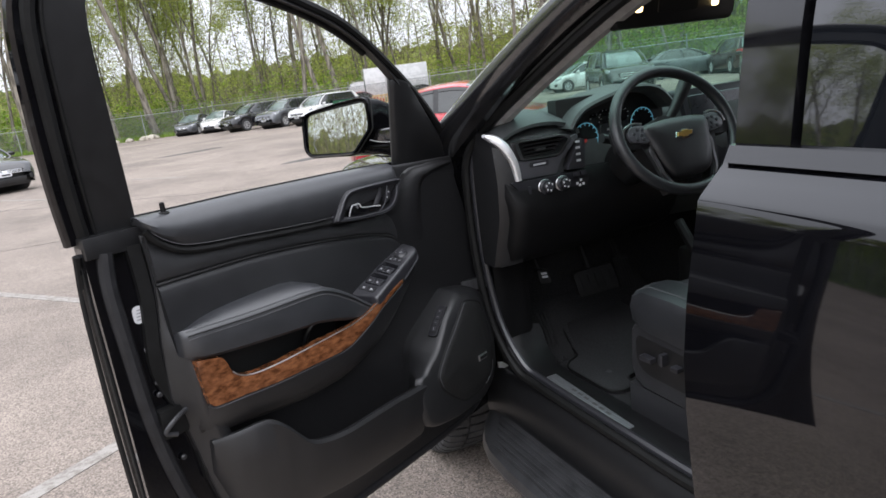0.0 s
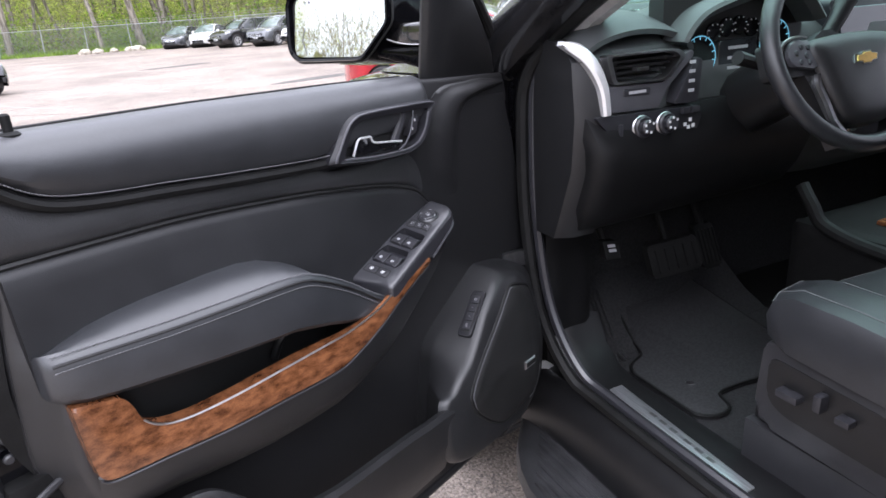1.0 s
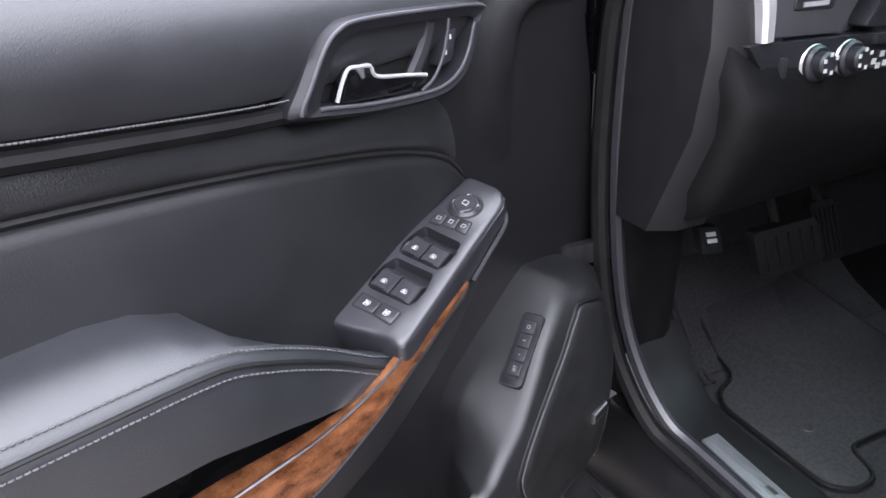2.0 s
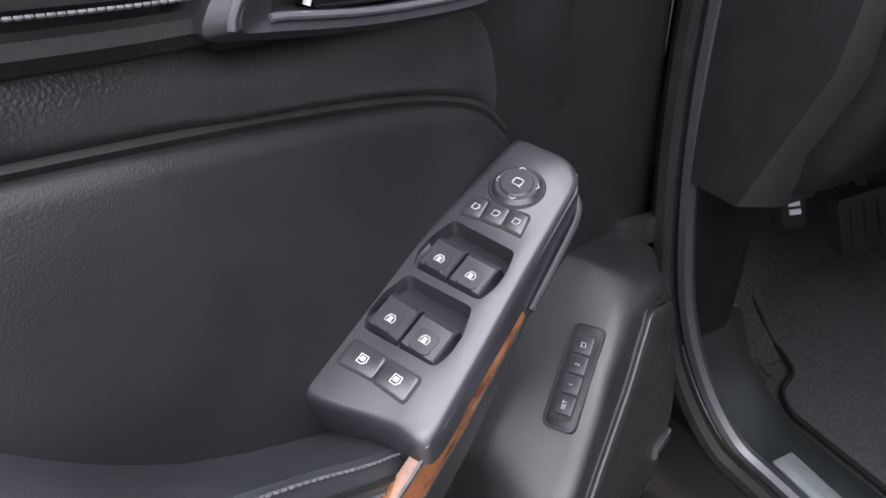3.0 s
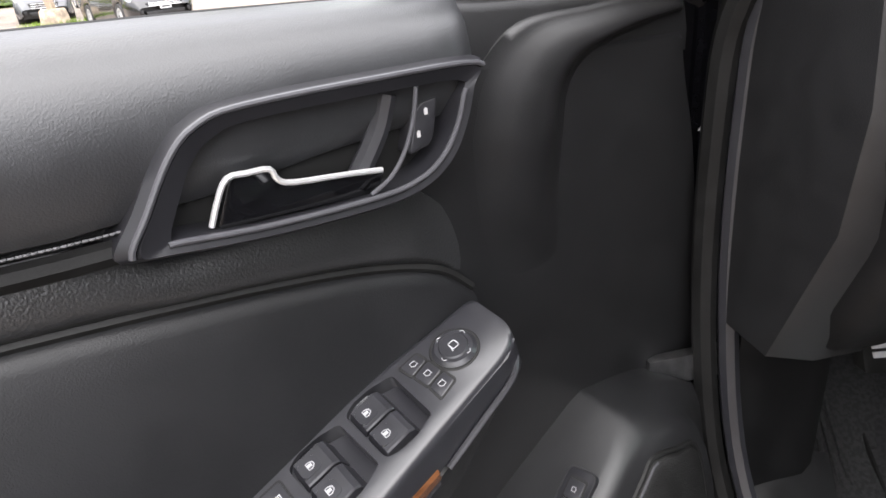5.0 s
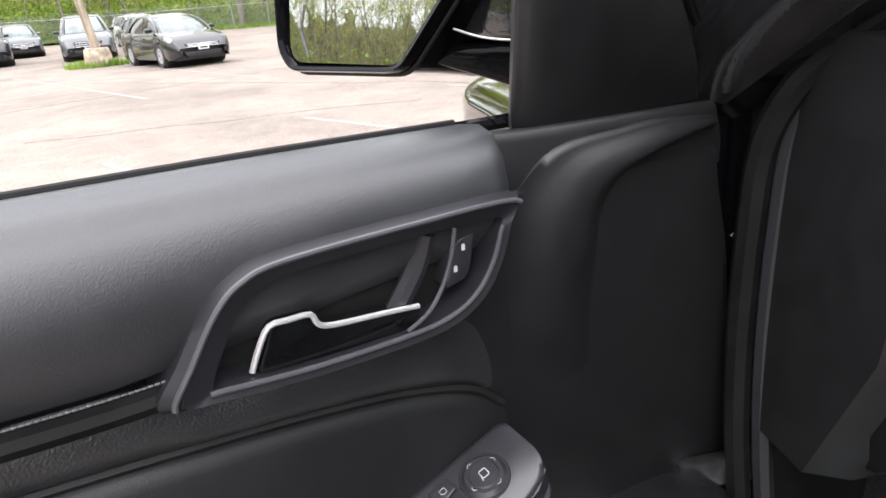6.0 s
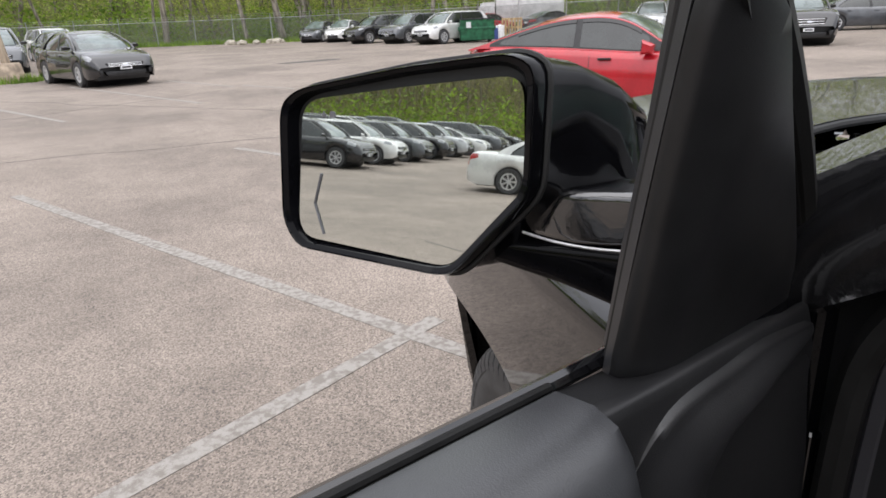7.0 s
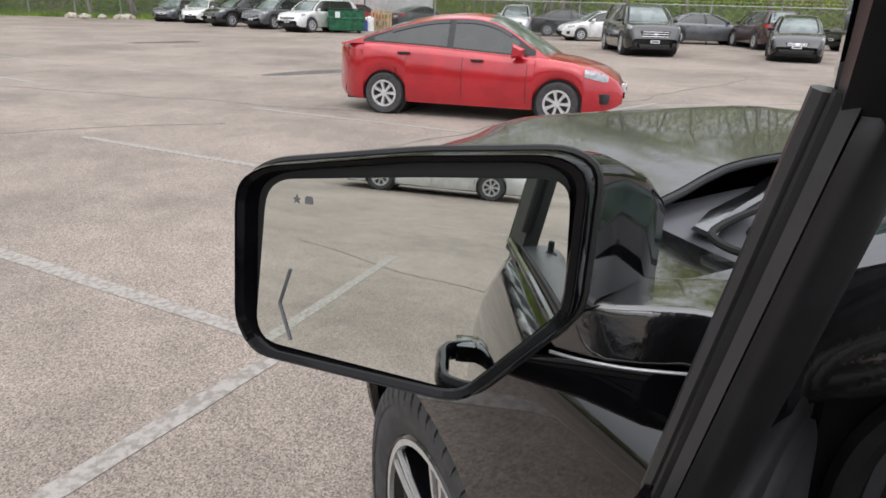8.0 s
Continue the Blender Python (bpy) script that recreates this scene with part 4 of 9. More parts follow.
    for u in [0.957, 0.952, 0.945, 0.937, 0.93, 0.92, 0.91, 0.895, 0.88, 0.86, 0.84, 0.78, 0.7, 0.62, 0.54, 0.46, 0.40, 0.35, 0.32, 0.30, 0.288, 0.281]:
        a, b = low_z(u), top_z(u)
        e = 0.6 if u in (0.957, 0.281) else (0.85 if u in (0.952, 0.288) else 1)
        h = b - a
        secs.append([(u, n * e if n > 0 else n, z) for n, z in ((-0.042, a), (0.010, a), (0.022, a + h * 0.05), (0.032, a + h * 0.25), (0.033, a + h * 0.5), (0.026, a + h * 0.75), (0.010, a + h * 0.93), (-0.010, b), (-0.036, b - 0.003), (-0.042, b - 0.02))])
    add("upper_pad", loft(secs), LEATHER, "black padded leather upper roll")
    border = [(u, 0.022, low_z(u) - 0.008) for u in lin(0.954, 0.515, 60)]
    add("pad_piping", tube(border, 0.007, 8), RUBBER)
    stitches(add, [(u, 0.0285, low_z(u) + 0.004) for u in lin(0.945, 0.515, 140)], 0.0008)
    # outer belt seal strips
    add("belt_seal", tube([(u, -0.041, top_z(u) - 0.003) for u in lin(0.95, 0.281, 16)], 0.003, 8), RUBBER)
    add("belt_seal", tube([(u, -0.051, top_z(u) - 0.010) for u in lin(1.04, 0.0, 20)], 0.006, 8), PIANO, "gloss black outer belt strip")
    add("lock_pin", disc(disc(bmesh.new(), (0.9, 0.0, 1.31), (0, 0, 1), 0.011, 0.007, 14, 0.003), (0.9, 0.0, 1.314), (0, 0, 1), 0.005, 0.021, 12, 0.002), RUBBER, "black door lock pin")

    # insert panel below the dark gap
    gap = [(0.950, 1.186), (0.84, 1.185), (0.736, 1.182), (0.60, 1.170), (0.481, 1.155), (0.40, 1.141), (0.35, 1.128), (0.313, 1.112), (0.287, 1.088)]
    top = spline(gap, 5)
    rows = []
    for q in top:
        u, z = q.x, q.y - 0.003
        b = interp(u, [(0.28, 1.03), (0.5, 0.99), (0.65, 1.05), (0.95, 1.05)])
        bulge = interp(u, [(0.28, 0.012), (0.5, 0.03), (0.65, 0.03), (0.95, 0.012)])
        rows.append([(u, n, y) for n, y in ((-0.01, z), (0.006, z), (0.012, z - 0.004), (0.016, z - 0.012), (0.016 + bulge * 0.15, z - 0.03), (0.016 + bulge * 0.6, z * 0.5 + b * 0.5), (0.016 + bulge, b), (-0.01, b))])
    add("insert_panel", loft(rows), INSERT, "black leather door insert")
    add("insert_gap", tube([(q.x, 0.006, q.y - 0.001) for q in top], 0.004, 6), RECESS)
    brow = []
    for i, q in enumerate(top):
        k = min(1, (len(top) - i) / 10)
        h = max(0.03, low_z(max(q.x, 0.3)) - 0.006 - q.y) if q.x > 0.52 else max(0.03, 1.186 - q.y)
        brow.append([(q.x, n * k, q.y + 0.001 + z * h * (0.35 + 0.65 * k)) for n, z in ((-0.004, 0.0), (0.009, 0.03), (0.0140, 0.16), (0.0155, 0.35), (0.0145, 0.6), (0.011, 0.85), (0.008, 1.0), (-0.004, 1.02))])
    add("trim_brow", loft(brow), GRAIN, "grained black trim roll", angle=60)

    # armrest
    seam = [(q.x, q.y) for q in spline([(0.958, 1.085), (0.95, 1.092), (0.93, 1.093), (0.88, 1.092), (0.82, 1.091), (0.75, 1.092), (0.68, 1.093), (0.636, 1.086), (0.572, 1.050), (0.511, 1.005), (0.475, 0.985)], 5)]
    face = [(0.958, 1.07), (0.95, 1.045), (0.93, 1.034), (0.88, 1.028), (0.82, 1.024), (0.75, 1.02), (0.67, 1.017), (0.618, 1.005), (0.564, 0.985), (0.505, 0.972), (0.475, 0.965)]
    nf = lambda u: interp(u, [(0.4, 0.095), (0.5, 0.096), (0.54, 0.101), (0.58, 0.106), (0.62, 0.110), (0.66, 0.109), (0.70, 0.105), (0.78, 0.093), (0.86, 0.08), (0.95, 0.065)])
    secs = []
    for u in [0.950, 0.947, 0.938, 0.92, 0.89, 0.86, 0.82, 0.78, 0.74, 0.70, 0.67, 0.64, 0.61, 0.58, 0.55, 0.52, 0.495, 0.48]:
        s, b, n = interp(u, seam[::-1]), interp(u, face[::-1]), nf(u)
        rise = interp(u, [(0.48, -0.010), (0.52, -0.016), (0.555, -0.024), (0.593, -0.024), (0.615, -0.012), (0.631, 0.004), (0.68, 0.016), (0.72, 0.02), (0.84, 0.018), (0.90, 0.008), (0.93, -0.004), (0.95, -0.012)])
        e = {0.950: 0.78, 0.947: 0.88, 0.938: 0.96, 0.92: 0.99}.get(u, 1)
        secs.append([(u, m * e, z) for m, z in ((0.0, b), (n - 0.012, b - 0.002), (n - 0.002, b + 0.006), (n, b + 0.3 * (s - b)), (n + 0.001, s - 0.012), (n - 0.002, s - 0.004), (n - 0.010, s + 0.004), (n * 0.74, s + 0.006 + rise * 0.45), (n * 0.5, s + 0.003 + rise * 0.85), (0.028, s + rise), (0.0, s + rise - 0.001))])
    add("armrest", loft(secs), ARMHIDE, "black stitched leather armrest")
    us = lin(0.943, 0.49, 122)
    seamline = [(u, nf(u) + 0.0005, interp(u, seam[::-1]) - 0.006) for u in us]
    add("armrest_piping", tube(seamline, 0.0016, 6), RECESS)
    stitches(add, [(u, nf(u) - 0.006, interp(u, seam[::-1]) + 0.0025) for u in us], 0.0008)
    stitches(add, [(u, nf(u) + 0.0015, interp(u, seam[::-1]) - 0.013) for u in us], 0.0008)

    # console under the armrest: a bulging band that carries the wood
    wlow = [(0.945, 0.945), (0.93, 0.932), (0.921, 0.927), (0.855, 0.924), (0.785, 0.921), (0.705, 0.923), (0.615, 0.926), (0.570, 0.939), (0.519, 0.963), (0.460, 0.991), (0.388, 1.012), (0.33, 1.038), (0.29, 1.058)]
    blow = [(0.945, 0.875), (0.93, 0.866), (0.921, 0.862), (0.853, 0.857), (0.791, 0.848), (0.709, 0.840), (0.612, 0.842), (0.556, 0.854), (0.49, 0.878), (0.423, 0.912), (0.338, 0.972), (0.27, 1.02)]
    ng = lambda u: interp(u, [(0.27, 0.055), (0.30, 0.064), (0.34, 0.080), (0.39, 0.090), (0.46, 0.101), (0.52, 0.105), (0.6, 0.101), (0.75, 0.085), (0.94, 0.06)])
    secs = []
    for u in [0.945, 0.938, 0.925, 0.89, 0.85, 0.8, 0.75, 0.7, 0.65, 0.6, 0.56, 0.52, 0.48, 0.44, 0.4, 0.36, 0.32, 0.295]:
        w, b, n = interp(u, wlow[::-1]), interp(u, blow[::-1]), ng(u)
        e = {0.945: 0.3, 0.938: 0.62, 0.925: 0.88}.get(u, 1)
        secs.append([(u, m * e, z) for m, z in ((-0.005, w + 0.004), (n - 0.004, w + 0.004), (n + 0.001, w), (n, w - 0.006), (n - 0.006, w * 0.5 + b * 0.5), (n * 0.72, b + 0.012), (n * 0.55, b), (-0.005, b - 0.01))])
    add("door_console", loft(secs), VINYL, "black moulded band below the armrest")
    # smooth flank of the trim behind the armrest, the wood and the pocket
    secs = []
    for z, ur, n in ((1.182, 0.953, 0.006), (1.15, 0.955, 0.009), (1.12, 0.960, 0.013), (1.10, 0.963, 0.018), (1.085, 0.965, 0.028), (1.065, 0.967, 0.043), (1.04, 0.969, 0.050), (1.0, 0.972, 0.052), (0.955, 0.973, 0.052), (0.92, 0.967, 0.050), (0.88, 0.957, 0.046), (0.84, 0.949, 0.048), (0.80, 0.943, 0.046), (0.75, 0.934, 0.040), (0.70, 0.925, 0.032), (0.65, 0.908, 0.022), (0.61, 0.893, 0.012)):
        secs.append([(ur + 0.001, -0.01, z), (ur + 0.001, 0.001, z), (ur - 0.004, 0.0065, z), (ur - 0.011, 0.006 + n * 0.15, z), (ur - 0.020, 0.006 + n * 0.38, z), (ur - 0.028, 0.005 + n * 0.66, z), (ur - 0.034, 0.004 + n * 0.86, z), (ur - 0.040, n, z), (ur - 0.062, n * 0.9, z), (ur - 0.062, -0.01, z)])
    add("trim_flank", loft(secs), VINYL, angle=70)
    # wood band and the wide wood end behind the pull
    win = [(0.937, 1.033), (0.905, 1.027), (0.888, 1.022), (0.879, 1.007), (0.872, 0.985), (0.855, 0.970), (0.827, 0.963), (0.777, 0.963), (0.697, 0.969), (0.625, 0.975), (0.574, 0.980), (0.515, 0.994), (0.457, 1.017), (0.392, 1.034)]
    wout = [(0.937, 1.03), (0.9355, 0.995), (0.934, 0.975), (0.932, 0.955), (0.928, 0.938), (0.912, 0.930), (0.855, 0.928), (0.785, 0.925), (0.705, 0.927), (0.615, 0.930), (0.570, 0.943), (0.519, 0.967), (0.460, 0.995), (0.388, 1.016)]
    a, b = spline(win, 5), spline(wout, 5)
    bm = bmesh.new()
    deep = lambda u: interp(u, [(0.45, 0.004), (0.56, 0.008), (0.66, 0.022)])
    cut = [[(p.x, ng(p.x) + 0.0005, p.y) for p in b], [(p.x, ng(p.x) + 0.004, p.y + 0.001) for p in b], [((p.x + q.x) / 2, ng((p.x + q.x) / 2) + 0.006, (p.y + q.y) / 2) for p, q in zip(a, b)], [(q.x, ng(q.x) + 0.002, q.y) for q in a], [(q.x, ng(q.x) - deep(q.x), q.y + 0.001) for q in a], [(p.x, ng(p.x) - deep(p.x), p.y) for p in b]]
    loft([list(r) for r in zip(*cut)], bm)
    add("wood_trim", bm, WOOD, "polished burl wood trim")
    add("wood_bright_edge", tube([(q.x, ng(q.x) + 0.002, q.y + 0.001) for q in a[20:]], 0.0014, 6), SATIN)
    add("console_edge", tube([(p.x, ng(p.x) + 0.001, p.y - 0.004) for p in b[20:]], 0.002, 6), SMOOTHP)
    # grip cup inside the pull, near-black so that its shade is in the colour
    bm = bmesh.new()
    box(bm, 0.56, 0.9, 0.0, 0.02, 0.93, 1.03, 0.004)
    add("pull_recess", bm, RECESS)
    add("pull_grip", tube(spline([(0.665, 0.03, 0.955), (0.66, 0.045, 0.985), (0.64, 0.055, 1.003), (0.60, 0.06, 1.008), (0.56, 0.07, 1.0)], 6), 0.006, 8), PLASTIC)

    # map pocket wall
    lip = spline([(0.93, 0.850), (0.88, 0.857), (0.825, 0.857), (0.788, 0.826), (0.745, 0.772), (0.70, 0.755), (0.64, 0.75), (0.55, 0.751), (0.493, 0.752), (0.455, 0.750), (0.42, 0.748), (0.385, 0.745)], 6)
    pn = lambda u: interp(u, [(0.38, 0.121), (0.46, 0.123), (0.65, 0.115), (0.8, 0.095), (0.86, 0.080), (0.895, 0.066), (0.915, 0.052), (0.94, 0.03)])
    secs = []
    for q in lip:
        u, z = q.x, q.y
        zb = interp(u, [(0.3, 0.575), (0.6, 0.575), (0.82, 0.59), (0.90, 0.65), (0.94, 0.78)])
        n = pn(u)
        secs.append([(u, m, y) for m, y in ((n - 0.05, zb), (n - 0.02, z - 0.01), (n - 0.014, z), (n - 0.004, z + 0.001), (n + 0.001, z - 0.008), (n - 0.006, z * 0.6 + zb * 0.4), (n - 0.035, z * 0.15 + zb * 0.85), (n - 0.06, zb - 0.004))])
    add("map_pocket", loft(secs), VINYL, "black moulded map pocket wall")
    # speaker pod: a steep facet from the door up to a rounded ridge, and a bulging face that runs on into the pocket wall
    ridge = [(0.146, 0.912), (0.17, 0.909), (0.205, 0.894), (0.248, 0.867), (0.277, 0.84), (0.316, 0.802), (0.348, 0.784), (0.377, 0.765), (0.405, 0.752), (0.41, 0.68), (0.375, 0.61), (0.28, 0.577), (0.186, 0.572), (0.10, 0.578), (0.045, 0.62), (0.035, 0.71), (0.042, 0.80), (0.061, 0.862), (0.10, 0.897)]
    base = [(0.147, 0.917), (0.17, 0.915), (0.20, 0.899), (0.238, 0.877), (0.285, 0.849), (0.322, 0.823), (0.338, 0.799), (0.345, 0.766), (0.355, 0.722), (0.365, 0.66), (0.365, 0.60), (0.28, 0.56), (0.186, 0.555), (0.08, 0.56), (-0.015, 0.60), (-0.03, 0.71), (-0.033, 0.80), (-0.01, 0.848), (0.065, 0.898)]
    rs, bs = spline(ridge, 4, True), spline(base, 4, True)
    cz = Vector((0.19, 0.74))
    podn = lambda u, z: interp(z, [(0.54, 0.085), (0.60, 0.108), (0.65, 0.118), (0.726, 0.122), (0.78, 0.115), (0.84, 0.104), (0.88, 0.094), (0.90, 0.085), (0.93, 0.06)]) - 0.30 * max(0, 0.13 - u)
    face = lambda k, d: [(lambda q: (q.x, podn(q.x, q.y) + d, q.y))(p.lerp(cz, k)) for p in rs]
    rows = [[(p.x, -0.005, p.y) for p in bs], [(p.x, 0.028, p.y) for p in bs], [(p.x * 0.92 + q.x * 0.08, 0.034, p.y * 0.92 + q.y * 0.08) for p, q in zip(bs, rs)], face(-0.01, -0.017), face(0.006, -0.008), face(0.035, -0.002), face(0.07, 0), face(0.3, 0), face(0.55, 0), face(0.8, 0), face(0.95, 0)]
    add("speaker_pod", loft(rows), PODTRIM, "black moulded loudspeaker pod", angle=50)
    grille = spline([(0.157, 0.885), (0.179, 0.874), (0.208, 0.851), (0.252, 0.818), (0.297, 0.782), (0.325, 0.752), (0.332, 0.73), (0.312, 0.692), (0.254, 0.639), (0.21, 0.622), (0.138, 0.632), (0.089, 0.66), (0.079, 0.72), (0.077, 0.77), (0.080, 0.82), (0.090, 0.857), (0.12, 0.875)], 5, True)
    cg = sum(grille, Vector((0, 0))) / len(grille)
    gm = mat("speaker_grille", (0.010, 0.010, 0.010), 0.5, var=0.3, scale=60, bump=1.5, bscale=700)
    gface = lambda k, d: [(lambda q: (q.x, podn(q.x, q.y) + d, q.y))(p.lerp(cg, k)) for p in grille]
    add("speaker_grille", loft([gface(0, -0.02), gface(0, 0.003), gface(0.02, 0.0045), gface(0.2, 0.005), gface(0.5, 0.005), gface(0.9, 0.005)]), gm, "fine black loudspeaker grille", angle=50)
    add("grille_groove", tube([Vector(q) for q in gface(-0.03, 0.0)], 0.0026, 6, closed=True), RECESS)
    rim = [Vector(q) for q in gface(-0.005, 0.004)]
    add("grille_rim", tube(rim[0:34], 0.0011, 6), BEZELLINE, "satin grey speaker rim")
    add("grille_rim", tube(rim[50:58], 0.0014, 6), SATIN)
    bt = lambda a, b, d: (a, podn(a, b) + d, b)
    bm = slab([(0.166, 0.714), (0.166, 0.731), (0.130, 0.731), (0.130, 0.714)], 0.0, 0.008, bt, 0.001, 1)
    add("speaker_badge", bm, SATIN, "small silver speaker badge")
    bm = slab([(0.163, 0.718), (0.163, 0.727), (0.133, 0.727), (0.133, 0.718)], 0.005, 0.0088, bt)
    add("badge_print", bm, RECESS)
    memory_buttons(add)
    inner_handle(lambda name, bm, material, label="", **k: part(name, bm, material, D, label, m=DP @ Matrix.Translation((0.004, 0, 0.004)), **k))
    switch_panel(add)
    door_mirror(add)
    # outside handle
    bm = bmesh.new()
    tube(spline([(0.93, -0.108, 1.135), (0.90, -0.15, 1.137), (0.83, -0.155, 1.137), (0.76, -0.15, 1.137), (0.74, -0.108, 1.135)], 5), 0.016, 10, bm, flat=0.7)
    add("outside_handle", bm, MIRRORCAP, "glossy black outside handle")
    bm = box(bmesh.new(), 0.90, 0.965, -0.135, -0.10, 1.12, 1.15, 0.01)
    add("lock_cover", bm, PAINT)


def stitches(add, path, r):
    """A row of short raised threads along a path."""
    bm = bmesh.new()
    for a, b in list(zip(path, path[1:]))[::1]:
        a, b = Vector(a), Vector(b)
        d = (b - a)
        tube([a + d * 0.12, a + d * 0.5 + Vector((0, r * 0.6, 0)), a + d * 0.86], r, 5, bm)
    add("stitching", bm, THREAD, "grey contrast stitching", smooth=False)


def lettering(word, size, to):
    """Flat letters in the built-in font, laid by to(x, y) with their middle at the origin."""
    cu = bpy.data.curves.new("lettering", "FONT")
    cu.body, cu.size, cu.align_x, cu.align_y = word, size, "CENTER", "CENTER"
    ob = bpy.data.objects.new("lettering", cu)
    me = bpy.data.meshes.new_from_object(ob)
    bm = bmesh.new()
    bm.from_mesh(me)
    for v in bm.verts:
        v.co = to(v.co.x, v.co.y)
    bpy.data.objects.remove(ob)
    bpy.data.curves.remove(cu)
    bpy.data.meshes.remove(me)
    return bm


def memory_buttons(add):
    c0, c1 = Vector((0.2275, 0.064, 0.8900)), Vector((0.288, 0.076, 0.8425))
    ax = (c1 - c0).normalized()
    L = (c1 - c0).length
    sd = Vector((-0.25, 0.96, 0.10))
    sd = (sd - ax * sd.dot(ax)).normalized()
    nm = ax.cross(sd) * (1 if ax.cross(sd).z > 0 else -1)
    to = lambda a, b, d: c0 + ax * a + sd * b + nm * (d - 0.0045)
    add("memory_bezel", slab(rounded([(-0.010, -0.015), (L + 0.010, -0.015), (L + 0.010, 0.015), (-0.010, 0.015)], 0.008, 4), -0.03, 0.003, to, 0.002, 2), BEZEL, "dark memory button bezel")
    ring = rounded([(-0.009, -0.014), (L + 0.009, -0.014), (L + 0.009, 0.014), (-0.009, 0.014)], 0.008, 4)
    add("bezel_rim", tube([to(q.x, q.y, 0.003) for q in ring], 0.0011, 5, closed=True), TRIMGREY)
    add("button_slot", slab(rounded([(-0.001, -0.0095), (L + 0.001, -0.0095), (L + 0.001, 0.0095), (-0.001, 0.0095)], 0.003, 3), 0.0, 0.0034, to), RECESS)
    for i in range(4):
        a0 = 0.002 + i * (L - 0.004) / 4
        a1 = a0 + (L - 0.004) / 4 - 0.0015
        add("memory_button", slab(rounded([(a0, -0.008), (a1, -0.008), (a1, 0.008), (a0, 0.008)], 0.002, 3), 0.0, 0.0052, to, 0.001, 2), BUTTON, "small black memory button")
        word = ("", "2", "1", "SET")[i]
        am = (a0 + a1) / 2
        if word:
            bm = lettering(word, 0.0052, lambda x, y: to(am - x, -y, 0.0054))
        else:
            bm = tube([to(am + x, y, 0.0054) for x, y in ((-0.002, -0.002), (-0.002, 0.001), (0.0, 0.002), (0.002, 0.0015), (0.002, -0.002))], 0.0004, 4, closed=True)
        add("button_mark", bm, DIMWHITE, smooth=False)


def inner_handle(add):
    # bezel: outer outline, opening, lever and lock switch
    outer = [(0.519, 1.2), (0.506, 1.22), (0.487, 1.247), (0.47, 1.2605), (0.443, 1.2655), (0.36, 1.265), (0.286, 1.262), (0.288, 1.248), (0.297, 1.222), (0.311, 1.2), (0.335, 1.186), (0.368, 1.182), (0.436, 1.186), (0.498, 1.194)]
    inner = [(0.492, 1.205), (0.484, 1.222), (0.472, 1.241), (0.46, 1.2495), (0.44, 1.254), (0.36, 1.253), (0.303, 1.25), (0.304, 1.24), (0.311, 1.222), (0.324, 1.206), (0.342, 1.197), (0.37, 1.194), (0.436, 1.197), (0.484, 1.203)]
    so, si = spline(outer, 4, True), spline(inner, 4, True)
    rows = [[(p.x, d, p.y) for p in o] for o, d in ((so, 0.0), (so, 0.034), ([a * 0.6 + b * 0.4 for a, b in zip(so, si)], 0.043), (si, 0.040), (si, 0.012))]
    bm = loft(rows, caps=False)
    add("handle_bezel", bm, BEZEL, "satin black handle bezel")
    add("bezel_bright_line", tube([(p.x, 0.0415, p.y) for p in [a * 0.12 + b * 0.88 for a, b in zip(so, si)][27:55]], 0.0017, 8), BEZELLINE, "satin grey bezel line")
    add("cup_rim", tube(spline([(0.337, 0.041, 1.252), (0.341, 0.041, 1.235), (0.349, 0.041, 1.217), (0.361, 0.041, 1.203), (0.376, 0.040, 1.195)], 5), 0.0014, 8), BEZELLINE)
    add("bezel_upper_line", tube([(p.x, 0.0425, p.y) for p in [a * 0.75 + b * 0.25 for a, b in zip(so, si)][0:26]], 0.0018, 8), BEZELLINE)
    # back wall of the cup: its shade is put into the near-black colour
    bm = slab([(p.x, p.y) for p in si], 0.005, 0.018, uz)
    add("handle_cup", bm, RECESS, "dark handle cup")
    # the cup's light inner shoulder
    bm = tube(spline([(0.352, 0.03, 1.25), (0.36, 0.028, 1.228), (0.378, 0.026, 1.202)], 5), 0.007, 8)
    add("cup_shoulder", bm, SMOOTHP)
    lev = rounded([(0.468, 1.200), (0.455, 1.2275), (0.431, 1.2245), (0.424, 1.214), (0.362, 1.2055), (0.370, 1.194)], 0.004, 3)
    add("door_lever", slab(lev, 0.022, 0.036, uz, 0.003, 2), PIANO, "black door lever")
    edge = spline([(0.467, 0.034, 1.2025), (0.461, 0.035, 1.216), (0.454, 0.036, 1.2265), (0.443, 0.036, 1.2265), (0.4305, 0.036, 1.2255), (0.427, 0.036, 1.2185), (0.418, 0.036, 1.2145), (0.386, 0.036, 1.2105), (0.361, 0.035, 1.2065)], 3)
    add("lever_edge", tube([q + Vector((0.003, 0, 0)) for q in edge], 0.0018, 8), SILVERTRIM, "bright chrome lever edge")
    sw = rounded([(0.342, 1.209), (0.332, 1.239), (0.316, 1.242), (0.324, 1.2135)], 0.004, 3)
    add("lock_switch", slab(sw, 0.01, 0.033, uz, 0.002, 2), BUTTON, "black door lock switch")
    for u, z in ((0.3265, 1.2345), (0.3335, 1.2215)):
        add("lock_mark", slab(rounded([(u - 0.0013, z - 0.0022), (u + 0.0013, z - 0.0022), (u + 0.0013, z + 0.0012), (u + 0.0004, z + 0.0024), (u - 0.0013, z + 0.0018)], 0.0006, 2), 0.031, 0.0333, uz), WHITE)


PA, PB, PN = Vector((0.9494, 0, -0.3141)), Vector((-0.0528, 0.9857, -0.1598)), Vector((0.3096, 0.1683, 0.9358))
PK = Vector((0.342, 0.056, 1.078))


